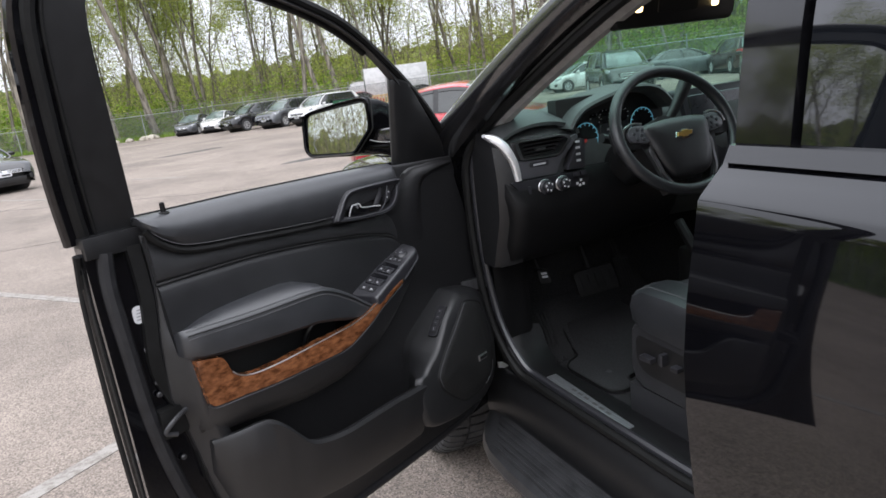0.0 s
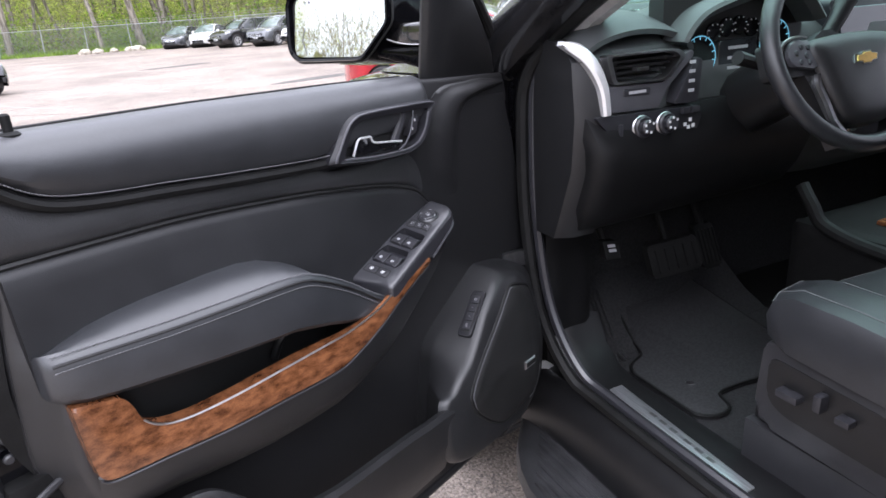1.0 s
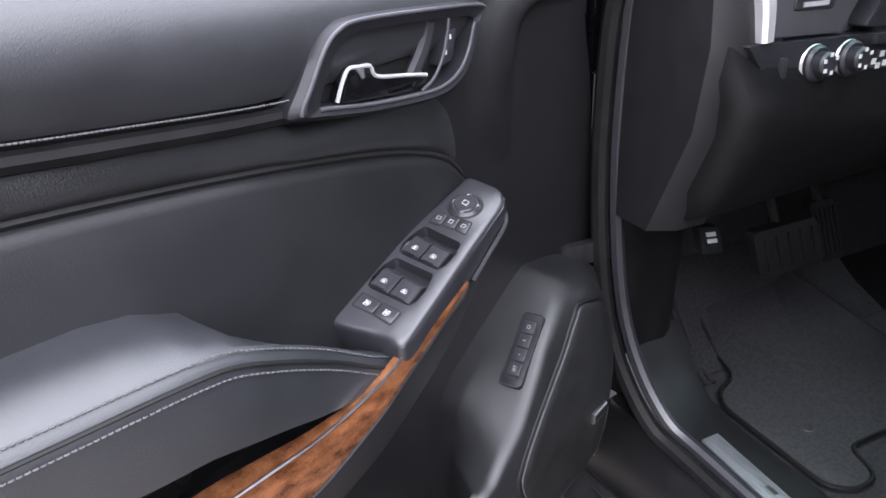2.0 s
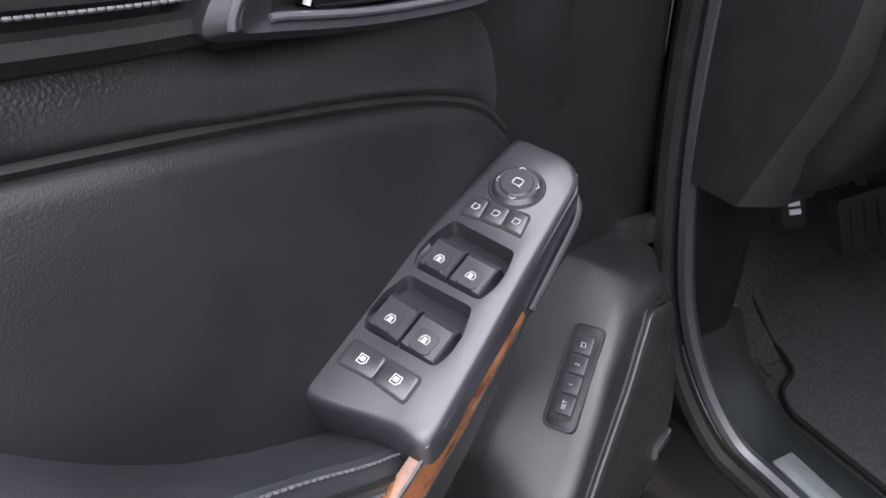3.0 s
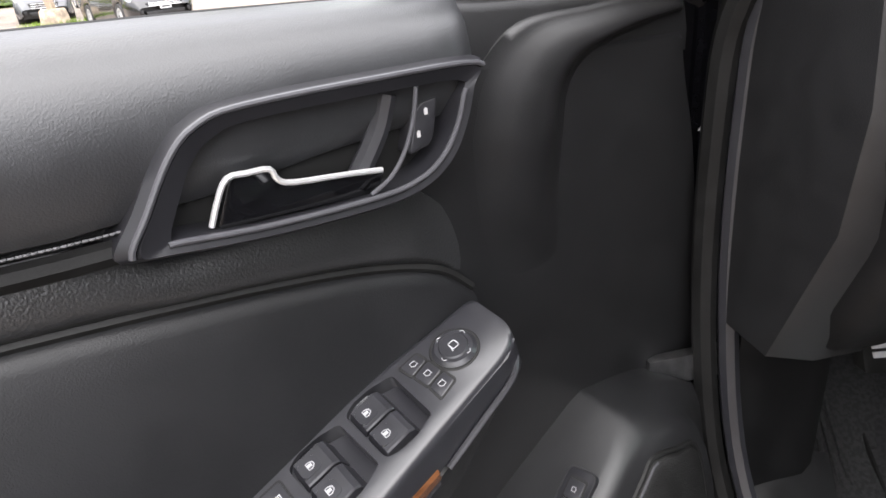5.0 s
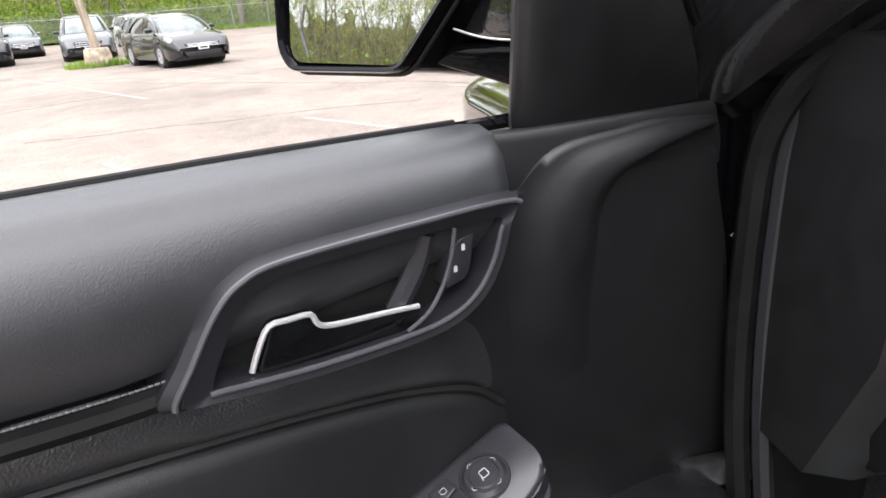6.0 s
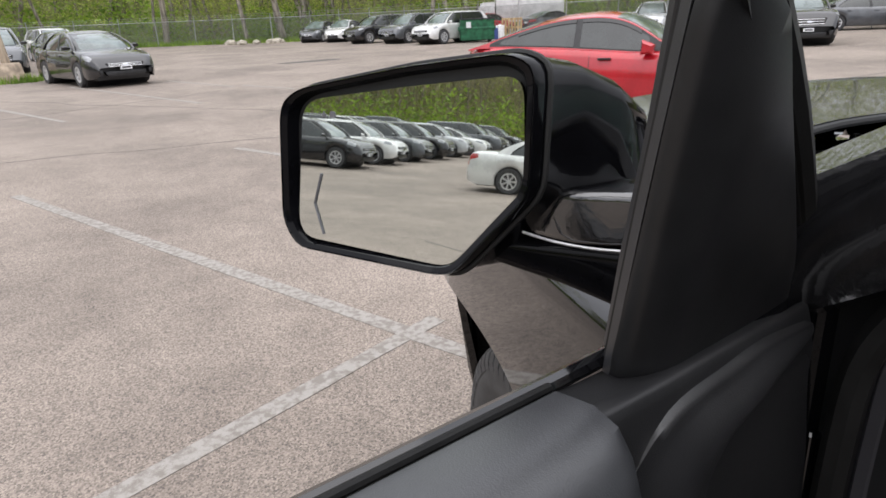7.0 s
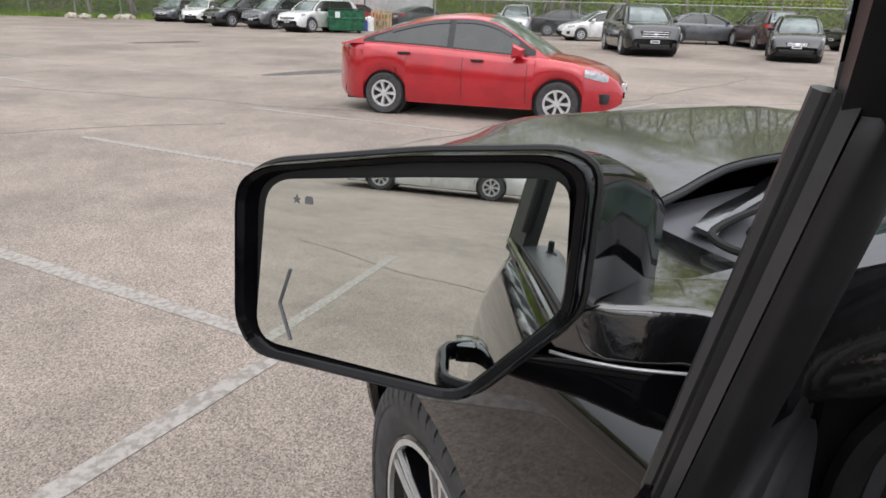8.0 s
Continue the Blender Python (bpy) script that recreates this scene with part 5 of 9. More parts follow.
def pp(a, b, d):
    """A place on the switch panel: along it to the rear, across it to the cabin, out of it."""
    return PK + PA * a + PB * b + PN * d


def switch_panel(add):
    o = rounded([(-0.040, -0.026), (-0.040, 0.012), (-0.032, 0.025), (-0.018, 0.030), (0.06, 0.0405), (0.155, 0.054), (0.166, 0.052), (0.166, 0.030), (0.176, 0.0), (0.179, -0.015), (0.172, -0.0285), (0.08, -0.0285)], 0.007, 3)
    n = len(o)
    # top skin with two wells: build the plate and lay the wells in as boxes below it
    wells = [[(0.0430, -0.0185), (0.0435, 0.0262), (0.060, 0.0305), (0.0745, 0.0305), (0.0830, 0.0278), (0.0845, -0.0178), (0.0745, -0.0222), (0.060, -0.0222)], [(0.0905, -0.0165), (0.0885, 0.0275), (0.106, 0.0335), (0.1205, 0.0345), (0.1295, 0.0322), (0.1325, -0.0148), (0.1225, -0.0195), (0.107, -0.0200)]]
    bm = bmesh.new()
    top = [bm.verts.new(pp(q.x, q.y, -0.0015)) for q in o]
    ins = [bm.verts.new(pp(q.x * 0.965 + 0.0024, q.y * 0.90 + 0.0010, 0.0)) for q in o]
    mid = [bm.verts.new(pp(q.x + (0.0025 if q.x > 0.15 else 0.0), q.y + (0.002 if q.y > 0.01 else -0.003), -0.006)) for q in o]
    low = [bm.verts.new(pp(q.x + (0.006 if q.x > 0.15 else 0.0), q.y + (0.003 if q.y > 0.01 else -0.007), -0.03)) for q in o]
    for i in range(n):
        j = (i + 1) % n
        bm.faces.new((ins[i], ins[j], top[j], top[i]))
        bm.faces.new((top[i], top[j], mid[j], mid[i]))
        bm.faces.new((mid[i], mid[j], low[j], low[i]))
    fill = [bm.edges.get((ins[i], ins[(i + 1) % n])) for i in range(n)]
    for w in wells:
        wp = rounded(w, 0.0035, 3)
        v = [bm.verts.new(pp(q.x, q.y, 0.0)) for q in wp]
        d = [bm.verts.new(pp(q.x, q.y, -0.013 if q.x < (0.063 if w is wells[0] else 0.109) else -0.004)) for q in wp]
        for i in range(len(v)):
            j = (i + 1) % len(v)
            fill.append(bm.edges.new((v[i], v[j])))
            bm.faces.new((v[i], v[j], d[j], d[i]))
        bm.faces.new(d)
    bmesh.ops.triangle_fill(bm, use_beauty=True, use_dissolve=False, edges=fill)
    add("switch_panel", bm, SMOOTHP, "satin grey power window switch panel", angle=50)
    # mirror knob
    add("knob_ring", disc(bmesh.new(), pp(0, -0.0005, -0.004), PN, 0.0183, 0.0047, 36, 0.0006), RECESS)
    add("mirror_knob", disc(disc(bmesh.new(), pp(0, -0.0005, -0.002), PN, 0.0162, 0.0055, 36, 0.0025), pp(0, -0.0005, 0.003), PN, 0.0108, 0.0016, 32, 0.0008), SWITCH, "round mirror control knob")
    bm = bmesh.new()
    for w in (0.3, 1.87, 3.44, 5.0):
        c = Vector((math.cos(w), math.sin(w))) * 0.0125
        s = Vector((-c.y, c.x)).normalized()
        tip = c * 1.1
        for q in (-1, 1):
            e = c * 0.98 + s * 0.0022 * q
            tube([pp(tip.x, tip.y, 0.0047), pp(e.x, e.y, 0.0047)], 0.0003, 4, bm)
    loop = rounded([(-0.003, -0.003), (-0.003, 0.003), (0.0025, 0.003), (0.0025, -0.003)], 0.0015, 3)
    tube([pp(q.x, q.y, 0.0055) for q in loop], 0.0004, 4, bm, closed=True)
    tube([pp(0.0025, 0.0005, 0.0055), pp(0.0035, 0.004, 0.0055)], 0.0005, 4, bm)
    add("knob_marks", bm, DIMWHITE)
    # three mirror buttons, rockers, lock buttons
    def button(name, quad, up, mark, big=False):
        q = rounded(quad, 0.0022, 3)
        c = sum(q, Vector((0, 0))) / len(q)
        add("button_gap", slab([p + (p - c).normalized() * 0.0018 for p in q], -0.003, 0.0005, pp), RECESS)
        add(name, slab(q, -0.002, up, pp, 0.0008, 2), SWITCH, "dark grey switch button")
        r = 0.0021 if not big else 0.0026
        bm = bmesh.new()
        tube([pp(c.x + p[0] * r, c.y + p[1] * r, up + 0.0002) for p in ((-1, -1), (-1, 0.8), (0.2, 1), (1, 0.4), (1, -1))], 0.00035, 4, bm, closed=True)
        if big:
            box_at = [(c.x - 0.0015, c.y - 0.0015), (c.x + 0.001, c.y - 0.0015), (c.x + 0.001, c.y + 0.001), (c.x - 0.0015, c.y + 0.001)]
            slab(box_at, up - 0.0005, up + 0.0004, pp, bm=bm)
        add("button_mark", bm, WHITE if big else DIMWHITE)
    button("fold_button", [(0.0205, -0.0185), (0.036, -0.0180), (0.0342, -0.0058), (0.0195, -0.0085)], 0.0009, 0)
    button("fold_button", [(0.0190, -0.0072), (0.0335, -0.0045), (0.0322, 0.0085), (0.0180, 0.0062)], 0.0009, 0)
    button("fold_button", [(0.0176, 0.0078), (0.0315, 0.0100), (0.0322, 0.0225), (0.0168, 0.0188)], 0.0009, 0)
    button("lock_button", [(0.1405, -0.0125), (0.1555, -0.0118), (0.1535, 0.0095), (0.1400, 0.0085)], 0.0009, 0, True)
    button("lock_button", [(0.1398, 0.0105), (0.1533, 0.0112), (0.1540, 0.0308), (0.1392, 0.0300)], 0.0009, 0, True)
    for (u0, u1), bs in (((0.060, 0.0835), ((-0.0165, 0.0035), (0.0052, 0.0262))), ((0.107, 0.1312), ((-0.0150, 0.0062), (0.0080, 0.0305)))):
        for b0, b1 in bs:
            secs = []
            for a, d in ((u0 - 0.006, -0.012), (u0 - 0.002, 0.0005), (u0 + 0.002, 0.0028), (u0 + 0.012, 0.0018), (u1 - 0.003, 0.0012), (u1 - 0.0005, -0.004)):
                secs.append([pp(a, b0, -0.013), pp(a, b0, d - 0.001), pp(a, b0 + 0.001, d), pp(a, b1 - 0.001, d), pp(a, b1, d - 0.001), pp(a, b1, -0.013)])
            sw = add("window_switch", loft(secs), SWITCH, "dark grey power window switch")
            ca, cb = (u0 + u1) / 2 + 0.001, (b0 + b1) / 2
            dish = rounded([(ca - 0.006, cb - 0.0065), (ca + 0.008, cb - 0.0065), (ca + 0.008, cb + 0.0065), (ca - 0.006, cb + 0.0065)], 0.003, 4)
            add("switch_dish", slab(dish, 0.0, 0.0024, pp, 0.0006, 1), SWITCH)
            bm = bmesh.new()
            r = 0.0023
            tube([pp(ca + p[0] * r, cb + p[1] * r, 0.0027) for p in ((1, -1.2), (1, 1.1), (0, 1.2), (-1, 0.5), (-1, -0.6), (0, -1.2))], 0.0004, 4, bm, closed=True)
            slab([(ca - 0.001, cb - 0.0012), (ca + 0.002, cb - 0.0012), (ca + 0.002, cb + 0.001), (ca - 0.001, cb + 0.001)], 0.002, 0.003, pp, bm=bm)
            add("window_mark", bm, DIMWHITE)
    # dark flank towards the cabin
    side = [(-0.034, 0.024), (-0.02, 0.0315), (0.06, 0.0415), (0.15, 0.0545), (0.165, 0.054)]
    bm = bmesh.new()
    loft([[pp(a, b - 0.004, -0.003), pp(a, b, -0.004), pp(a, b + 0.0015, -0.03), pp(a, b - 0.004, -0.03)] for a, b in side], bm)
    add("panel_flank", bm, BUTTON)
    rim = spline([pp(-0.036, 0.016, -0.02), pp(-0.03, 0.029, -0.02), pp(-0.015, 0.0385, -0.022), pp(0.02, 0.044, -0.026), pp(0.055, 0.048, -0.032)], 5)
    add("panel_rim", tube([q - PB * 0.003 for q in rim], 0.0025, 8), BUTTON)


def door_mirror(add):
    # glass plane and rim corners (along, towards the cabin, up)
    N = Vector((0.94, 0.325, 0.095)).normalized()
    c0 = Vector((0.28, -0.235, 1.38))
    H = Vector((0.325, -0.94, 0)).normalized()       # outwards along the glass
    V = H.cross(N) * (1 if H.cross(N).z > 0 else -1)
    flat = lambda p: ((Vector(p) - c0).dot(H), (Vector(p) - c0).dot(V))
    rim = [(0.298, -0.304, 1.435), (0.296, -0.299, 1.447), (0.290, -0.284, 1.456), (0.257, -0.191, 1.472), (0.231, -0.116, 1.480), (0.227, -0.099, 1.472), (0.233, -0.098, 1.393), (0.254, -0.148, 1.333), (0.259, -0.160, 1.328), (0.302, -0.290, 1.330), (0.306, -0.304, 1.350)]
    gls = [(0.287, -0.286, 1.437), (0.284, -0.276, 1.447), (0.257, -0.19, 1.458), (0.228, -0.119, 1.465), (0.226, -0.112, 1.458), (0.231, -0.107, 1.396), (0.251, -0.154, 1.339), (0.256, -0.164, 1.335), (0.295, -0.284, 1.339), (0.297, -0.292, 1.350)]
    R = rounded([flat(p) for p in rim], 0.012, 3)
    G = rounded([flat(p) for p in gls], 0.010, 3)
    cr = sum(R, Vector((0, 0))) / len(R)
    to = lambda a, b, d: c0 + H * a + V * b + N * d
    scale = lambda o, k, dx=0, dy=0: [cr + (p - cr) * k + Vector((dx, dy)) for p in o]
    # housing: from the rim back to a rounded nose
    rows = [[to(*p, 0.002) for p in scale(R, 0.965)], [to(*p, 0.004) for p in scale(R, 0.98)], [to(*p, 0.0) for p in scale(R, 0.995)], [to(*p, -0.014) for p in R], [to(*p, -0.05) for p in scale(R, 0.99, -0.013, -0.002)], [to(*p, -0.085) for p in scale(R, 0.945, -0.032, -0.009)], [to(*p, -0.118) for p in scale(R, 0.84, -0.054, -0.02)], [to(*p, -0.142) for p in scale(R, 0.66, -0.070, -0.030)], [to(*p, -0.155) for p in scale(R, 0.30, -0.075, -0.034)]]
    bm = bmesh.new()
    loft(rows, bm, caps=False)
    bm.faces.new([v for v in bm.verts][-len(R):])
    add("mirror_housing", bm, MIRRORCAP, "glossy black door mirror housing", angle=75)
    rows = [[to(*p, 0.003) for p in scale(R, 0.968)], [to(*p, 0.001) for p in scale(R, 0.93)], [to(*p, -0.004) for p in scale(R, 0.915)], [to(*p, -0.012) for p in scale(R, 0.87)]]
    add("mirror_rim", loft(rows, caps=False), MIRRORCAP)
    bm = slab(scale(R, 0.93), -0.02, -0.008, to)
    add("mirror_backing", bm, RECESS)
    add("mirror_glass", slab(G, -0.006, -0.002, to), MIRROR, "clear mirror glass", smooth=False)
    # etched chevron and warning mark in the glass
    bm = bmesh.new()
    a0 = flat((0.29, -0.27, 1.41))[0]
    for s in (1, -1):
        tube([to(a0 + 0.005, 0.0 - 0.012, -0.0018), to(a0 - 0.003, 0.024 * s - 0.012, -0.0018)], 0.0012, 4, bm)
    add("mirror_mark", bm, ETCH)
    bm = bmesh.new()
    cx, cy = flat((0.28, -0.26, 1.436))
    slab(rounded([(cx - 0.006, cy - 0.002), (cx - 0.0008, cy - 0.002), (cx - 0.0008, cy + 0.0015), (cx - 0.0018, cy + 0.0028), (cx - 0.005, cy + 0.0028), (cx - 0.006, cy + 0.0015)], 0.0006, 2), -0.002, -0.0015, to, bm=bm)
    star = []
    for i in range(10):
        w, r = math.pi * i / 5 + math.pi / 2, 0.003 if i % 2 == 0 else 0.0013
        star.append((cx + 0.005 + r * math.cos(w), cy + r * math.sin(w)))
    slab(star, -0.002, -0.0015, to, bm=bm)
    add("mirror_warning_mark", bm, ETCH, smooth=False)
    # seam line of the cap
    seam = [to(*p, -0.012) for p in scale(R, 1.012)]
    add("housing_seam", tube(seam, 0.0022, 6, closed=True), RECESS)
    # arm to the door: a flat-topped block over a narrower foot, with a bright line between them
    def limb(rows, z0, z1, r):
        secs = []
        for n, u0, u1 in rows:
            o = rounded([(u0, z0), (u0, z1 - 0.004), (u1, z1), (u1, z0)], r, 4)
            secs.append([(q.x, n, q.y) for q in o])
        return loft(secs)
    add("mirror_arm", limb(((-0.150, 0.145, 0.195), (-0.125, 0.138, 0.203), (-0.095, 0.122, 0.196), (-0.075, 0.105, 0.184), (-0.058, 0.092, 0.172), (-0.034, 0.078, 0.164)), 1.351, 1.389, 0.007), WETPAINT, "wet glossy black mirror arm")
    secs = []
    for n, u0, u1, z0 in ((-0.168, 0.168, 0.226, 1.338), (-0.15, 0.155, 0.220, 1.331), (-0.11, 0.13, 0.192, 1.314), (-0.075, 0.095, 0.176, 1.302), (-0.055, 0.07, 0.165, 1.298), (-0.034, 0.055, 0.158, 1.296)):
        secs.append([(q.x, n, q.y) for q in rounded([(u0, z0), (u0, 1.345), (u1, 1.349), (u1, z0)], min(0.012, (1.345 - z0) * 0.4), 4)])
    add("mirror_foot", loft(secs), MIRRORCAP, "glossy black mirror foot")
    add("arm_seam", tube(spline([(0.222, -0.118, 1.362), (0.205, -0.105, 1.354), (0.190, -0.085, 1.350), (0.177, -0.062, 1.350), (0.166, -0.036, 1.353)], 5), 0.0010, 6), ALLOY, "bright line under the mirror arm")


driver_door()

# ---- cabin of the black vehicle ----
def cabin():
    add = lambda name, bm, material, label="", parent=SUV, **k: part(name, bm, material, parent, label, **k)
    # sill covers, scuff plate, kick panel
    sec = [(0.215, 0.592), (0.235, 0.604), (0.27, 0.606), (0.32, 0.604), (0.35, 0.592), (0.36, 0.56), (0.33, 0.54), (0.22, 0.54)]
    secs = []
    for y, dz, dx in ((-0.1, 0, 0), (0.2, 0, 0), (0.6, 0, 0), (0.80, 0.0, 0), (0.86, 0.012, 0.0), (0.92, 0.05, 0.005), (0.96, 0.11, 0.01)):
        secs.append([(x + dx, y, z + dz - 0.012) for x, z in sec])
    add("sill_cover", loft(secs), PLASTIC, "black plastic sill cover")
    add("sill_plate", slab(rounded([(0.237, 0.42), (0.273, 0.42), (0.294, 0.79), (0.260, 0.79)], 0.003, 3), 0.585, 0.5965, lambda a, b, d: (a, b, d), 0.0015, 2), BRUSHED, "brushed metal scuff plate with worn lettering")
    for y in (0.50, 0.53, 0.56, 0.60, 0.63, 0.66):
        add("plate_letter", box(bmesh.new(), 0.2295 + y * 0.06, 0.2375 + y * 0.06, y, y + 0.018, 0.596, 0.5969), SATIN)
    bm = bmesh.new()
    box(bm, 0.20, 0.335, 0.945, 1.10, 0.56, 1.16, 0.04, 4)
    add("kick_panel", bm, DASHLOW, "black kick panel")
    well_z = lambda y: 0.549 + max(0, y - 0.98) * 0.75
    for i in range(3):
        pts = [(0.404 + i * 0.0145 + (y - 0.927) * 0.27, y) for y in lin(0.927, 1.12, 8)]
        add("floor_rib", tube([(x, y, well_z(y) + 0.002) for x, y in pts], 0.0055, 8), CARPET)
    # floor mat with its border
    o = rounded([(0.385, 0.66), (0.42, 0.635), (0.47, 0.64), (0.49, 0.70), (0.56, 0.70), (0.79, 0.68), (0.80, 1.12), (0.53, 1.12), (0.49, 0.97), (0.468, 0.916), (0.415, 0.898), (0.388, 0.862)], 0.02, 4)
    mat_z = lambda b: 0.551 + max(0, b - 0.98) * 0.55
    add("floor_mat", slab(o, -0.004, 0.008, lambda a, b, d: (a, b, mat_z(b) + d), 0.003, 2), MATRUB, "black floor mat")
    add("mat_border", tube([(q.x, q.y, mat_z(q.y) + 0.008) for q in o], 0.004, 6, closed=True), RUBBER)
    for x, y in ((0.47, 0.76), (0.62, 0.72)):
        add("mat_clip", disc(bmesh.new(), (x, y, 0.556), (0, 0, 1), 0.011, 0.004, 16, 0.002), TRIMGREY, "small mat fastener")
    bm = skin(lambda x, y: (x, y, 0.548 + max(0, (y - 0.98)) * 0.75), lin(0.35, 0.95, 8), lin(0.3, 1.19, 12), 0.02)
    add("footwell", bm, CARPET)
    # pedals
    for name, x0, x1, z0, z1, y in (("brake_pedal", 0.51, 0.672, 0.748, 0.825, 0.95), ("accelerator", 0.715, 0.782, 0.715, 0.825, 0.985)):
        to = lambda a, b, d: (a, y - d + (b - z0) * 0.45, b)
        ob = add(name, slab(rounded([(x0, z0), (x1, z0), (x1, z1), (x0, z1)], 0.012, 4), 0.0, 0.02, to, 0.005, 2), RUBBER, "black rubber pedal")
        bm = bmesh.new()
        for i in range(5):
            xx = x0 + (x1 - x0) * (i + 0.7) / 5.4
            slab([(xx, z0 + 0.012), (xx + 0.006, z0 + 0.012), (xx + 0.006, z1 - 0.012), (xx, z1 - 0.012)], 0.015, 0.0235, to, bm=bm)
        add("pedal_rib", bm, RUBBER, parent=ob)
        xm = (x0 + x1) / 2
        add("pedal_arm", tube([(xm, y + 0.03, z1 - 0.02), (xm, y + 0.09, z1 + 0.1), (xm + 0.01, y + 0.12, z1 + 0.25)], 0.010, 8), RUBBER, parent=ob)
    to = lambda a, b, d: (a, 0.95 - d + (b - 0.83) * 0.5, b)
    ob = add("parking_brake_pedal", slab(rounded([(0.362, 0.832), (0.405, 0.826), (0.408, 0.868), (0.366, 0.874)], 0.006, 3), 0, 0.018, to, 0.004, 2), RUBBER, "small black parking brake pedal")
    bm = bmesh.new()
    for b in (0.848, 0.858):
        slab([(0.376, b), (0.396, b - 0.002), (0.396, b + 0.004), (0.376, b + 0.006)], 0.016, 0.0195, to, bm=bm)
    add("pedal_mark", bm, DIMWHITE, parent=ob)
    add("pedal_arm", tube([(0.385, 0.97, 0.86), (0.385, 1.03, 0.95), (0.38, 1.05, 1.1)], 0.009, 8), RUBBER, parent=ob)

    # dashboard
    D = None
    top = lambda x: 1.343 + 0.047 * math.exp(-((x - 0.62) / 0.22) ** 2)
    secs = []
    for x in [0.20, 0.215, 0.26, 0.36, 0.45, 0.6, 0.75, 0.85, 1.0, 1.2, 1.5, 1.8, 1.85]:
        yy = 0.80 if x < 0.4 else (0.80 if x > 0.9 else 0.83)
        k = {0.20: 0.03, 0.215: 0.008}.get(x, 0)
        secs.append([(x, y, z) for y, z in ((1.20, 1.27), (1.08, top(x) - 0.012), (0.95, top(x) - k), (yy + 0.03, top(x) - 0.022 - k), (yy, 1.315 - k), (yy - 0.012 + k, 1.27), (yy - 0.02 + k, 1.20), (yy - 0.012 + k, 1.14), (yy + 0.01 + k, 1.08), (yy + 0.04, 1.00), (yy + 0.10, 0.955), (1.15, 0.95))])
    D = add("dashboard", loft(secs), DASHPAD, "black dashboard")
    sub = lambda name, bm, material, label="", **k: add(name, bm, material, label, parent=D, **k)
    # lower dash flank that curves to the kick panel
    secs = []
    for z, y0, x0 in ((1.20, 0.775, 0.17), (1.14, 0.745, 0.185), (1.08, 0.76, 0.19), (1.02, 0.785, 0.19), (0.97, 0.82, 0.195), (0.93, 0.90, 0.20)):
        secs.append([(x0, y0 + 0.03, z), (x0 + 0.012, y0 + 0.004, z), (x0 + 0.05, y0, z), (0.44, y0 + 0.012, z), (0.82, y0 + 0.03, z), (0.82, 1.05, z), (x0, 1.05, z)])
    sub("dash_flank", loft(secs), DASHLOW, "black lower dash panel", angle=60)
    secs = []
    for z, y0 in ((1.345, 0.90), (1.33, 0.83), (1.30, 0.80), (1.20, 0.79), (1.1, 0.80), (0.95, 0.86)):
        secs.append([(0.165, y0, z), (0.20, y0 - 0.02, z), (0.25, y0 - 0.02, z), (0.25, 1.05, z), (0.165, 1.05, z)])
    sub("dash_end_cap", loft(secs), VINYL)
    # speaker hump on the corner of the dash
    hump = lambda u, v: (0.175 + u * 0.285, 0.782 + v * 0.22 + 0.02 * u, 1.300 + 0.086 * math.sin(math.pi * u) ** 0.45 * math.sin(math.pi * (0.10 + 0.82 * v)) ** 0.5)
    sub("corner_pod", skin(hump, [0.5 - 0.5 * math.cos(math.pi * a) for a in lin(0.0, 1.0, 22)], lin(0, 1, 16), 0.012), DASHPAD, "grained corner dash pod")
    # cluster hood
    arc = spline([(0.405, 1.318), (0.430, 1.350), (0.475, 1.377), (0.58, 1.403), (0.665, 1.413), (0.745, 1.395), (0.805, 1.34)], 6)
    secs = []
    for q in arc:
        cx, cz = 0.59, 1.25
        inw = (Vector((cx, cz)) - q).normalized()
        secs.append([(q.x + inw.x * r, y, q.y + inw.y * r) for y, r in ((0.775, 0.0), (0.77, 0.008), (0.785, 0.022), (0.90, 0.035), (1.0, 0.03), (1.02, 0.01), (0.90, -0.006), (0.80, -0.004))])
    sub("cluster_hood", loft(secs), DASHPAD, "black instrument hood")
    bm = bmesh.new()
    box(bm, 0.40, 0.80, 0.826, 0.87, 1.16, 1.40, 0.01)
    sub("cluster_backing", bm, RECESS)
    gauges = [(0.492, 1.278, 0.046), (0.530, 1.326, 0.019), (0.566, 1.334, 0.019), (0.602, 1.336, 0.019), (0.638, 1.330, 0.019), (0.706, 1.296, 0.046)]
    for i, (x, z, r) in enumerate(gauges):
        g = sub("gauge", disc(bmesh.new(), (x, 0.825, z), (0, -1, 0), r, 0.006, 32, 0.001), PIANO, "dark round gauge")
        bm = bmesh.new()
        for k in range(11 if r > 0.03 else 6):
            w = math.radians(-30 + 240 * k / (10 if r > 0.03 else 5))
            p0, p1 = r * 0.8, r * 0.93
            tube([(x - p0 * math.cos(w), 0.818, z + p0 * math.sin(w)), (x - p1 * math.cos(w), 0.818, z + p1 * math.sin(w))], 0.0011, 4, bm)
        if r > 0.03:
            add("gauge_ticks", bm, GAUGE, parent=D)
            bm = tube([(x - r * 0.96 * math.cos(w), 0.8175, z + r * 0.96 * math.sin(w)) for w in lin(-0.5, 3.6, 24)], 0.0010, 4)
            sub("gauge_ring", bm, GAUGE, "lit blue gauge ring")
        else:
            add("gauge_ticks", bm, WHITE, parent=D)
    sub("gauge_needle", tube([(0.492, 0.816, 1.272), (0.462, 0.816, 1.262)], 0.005, 4), RED, "red gauge needle")
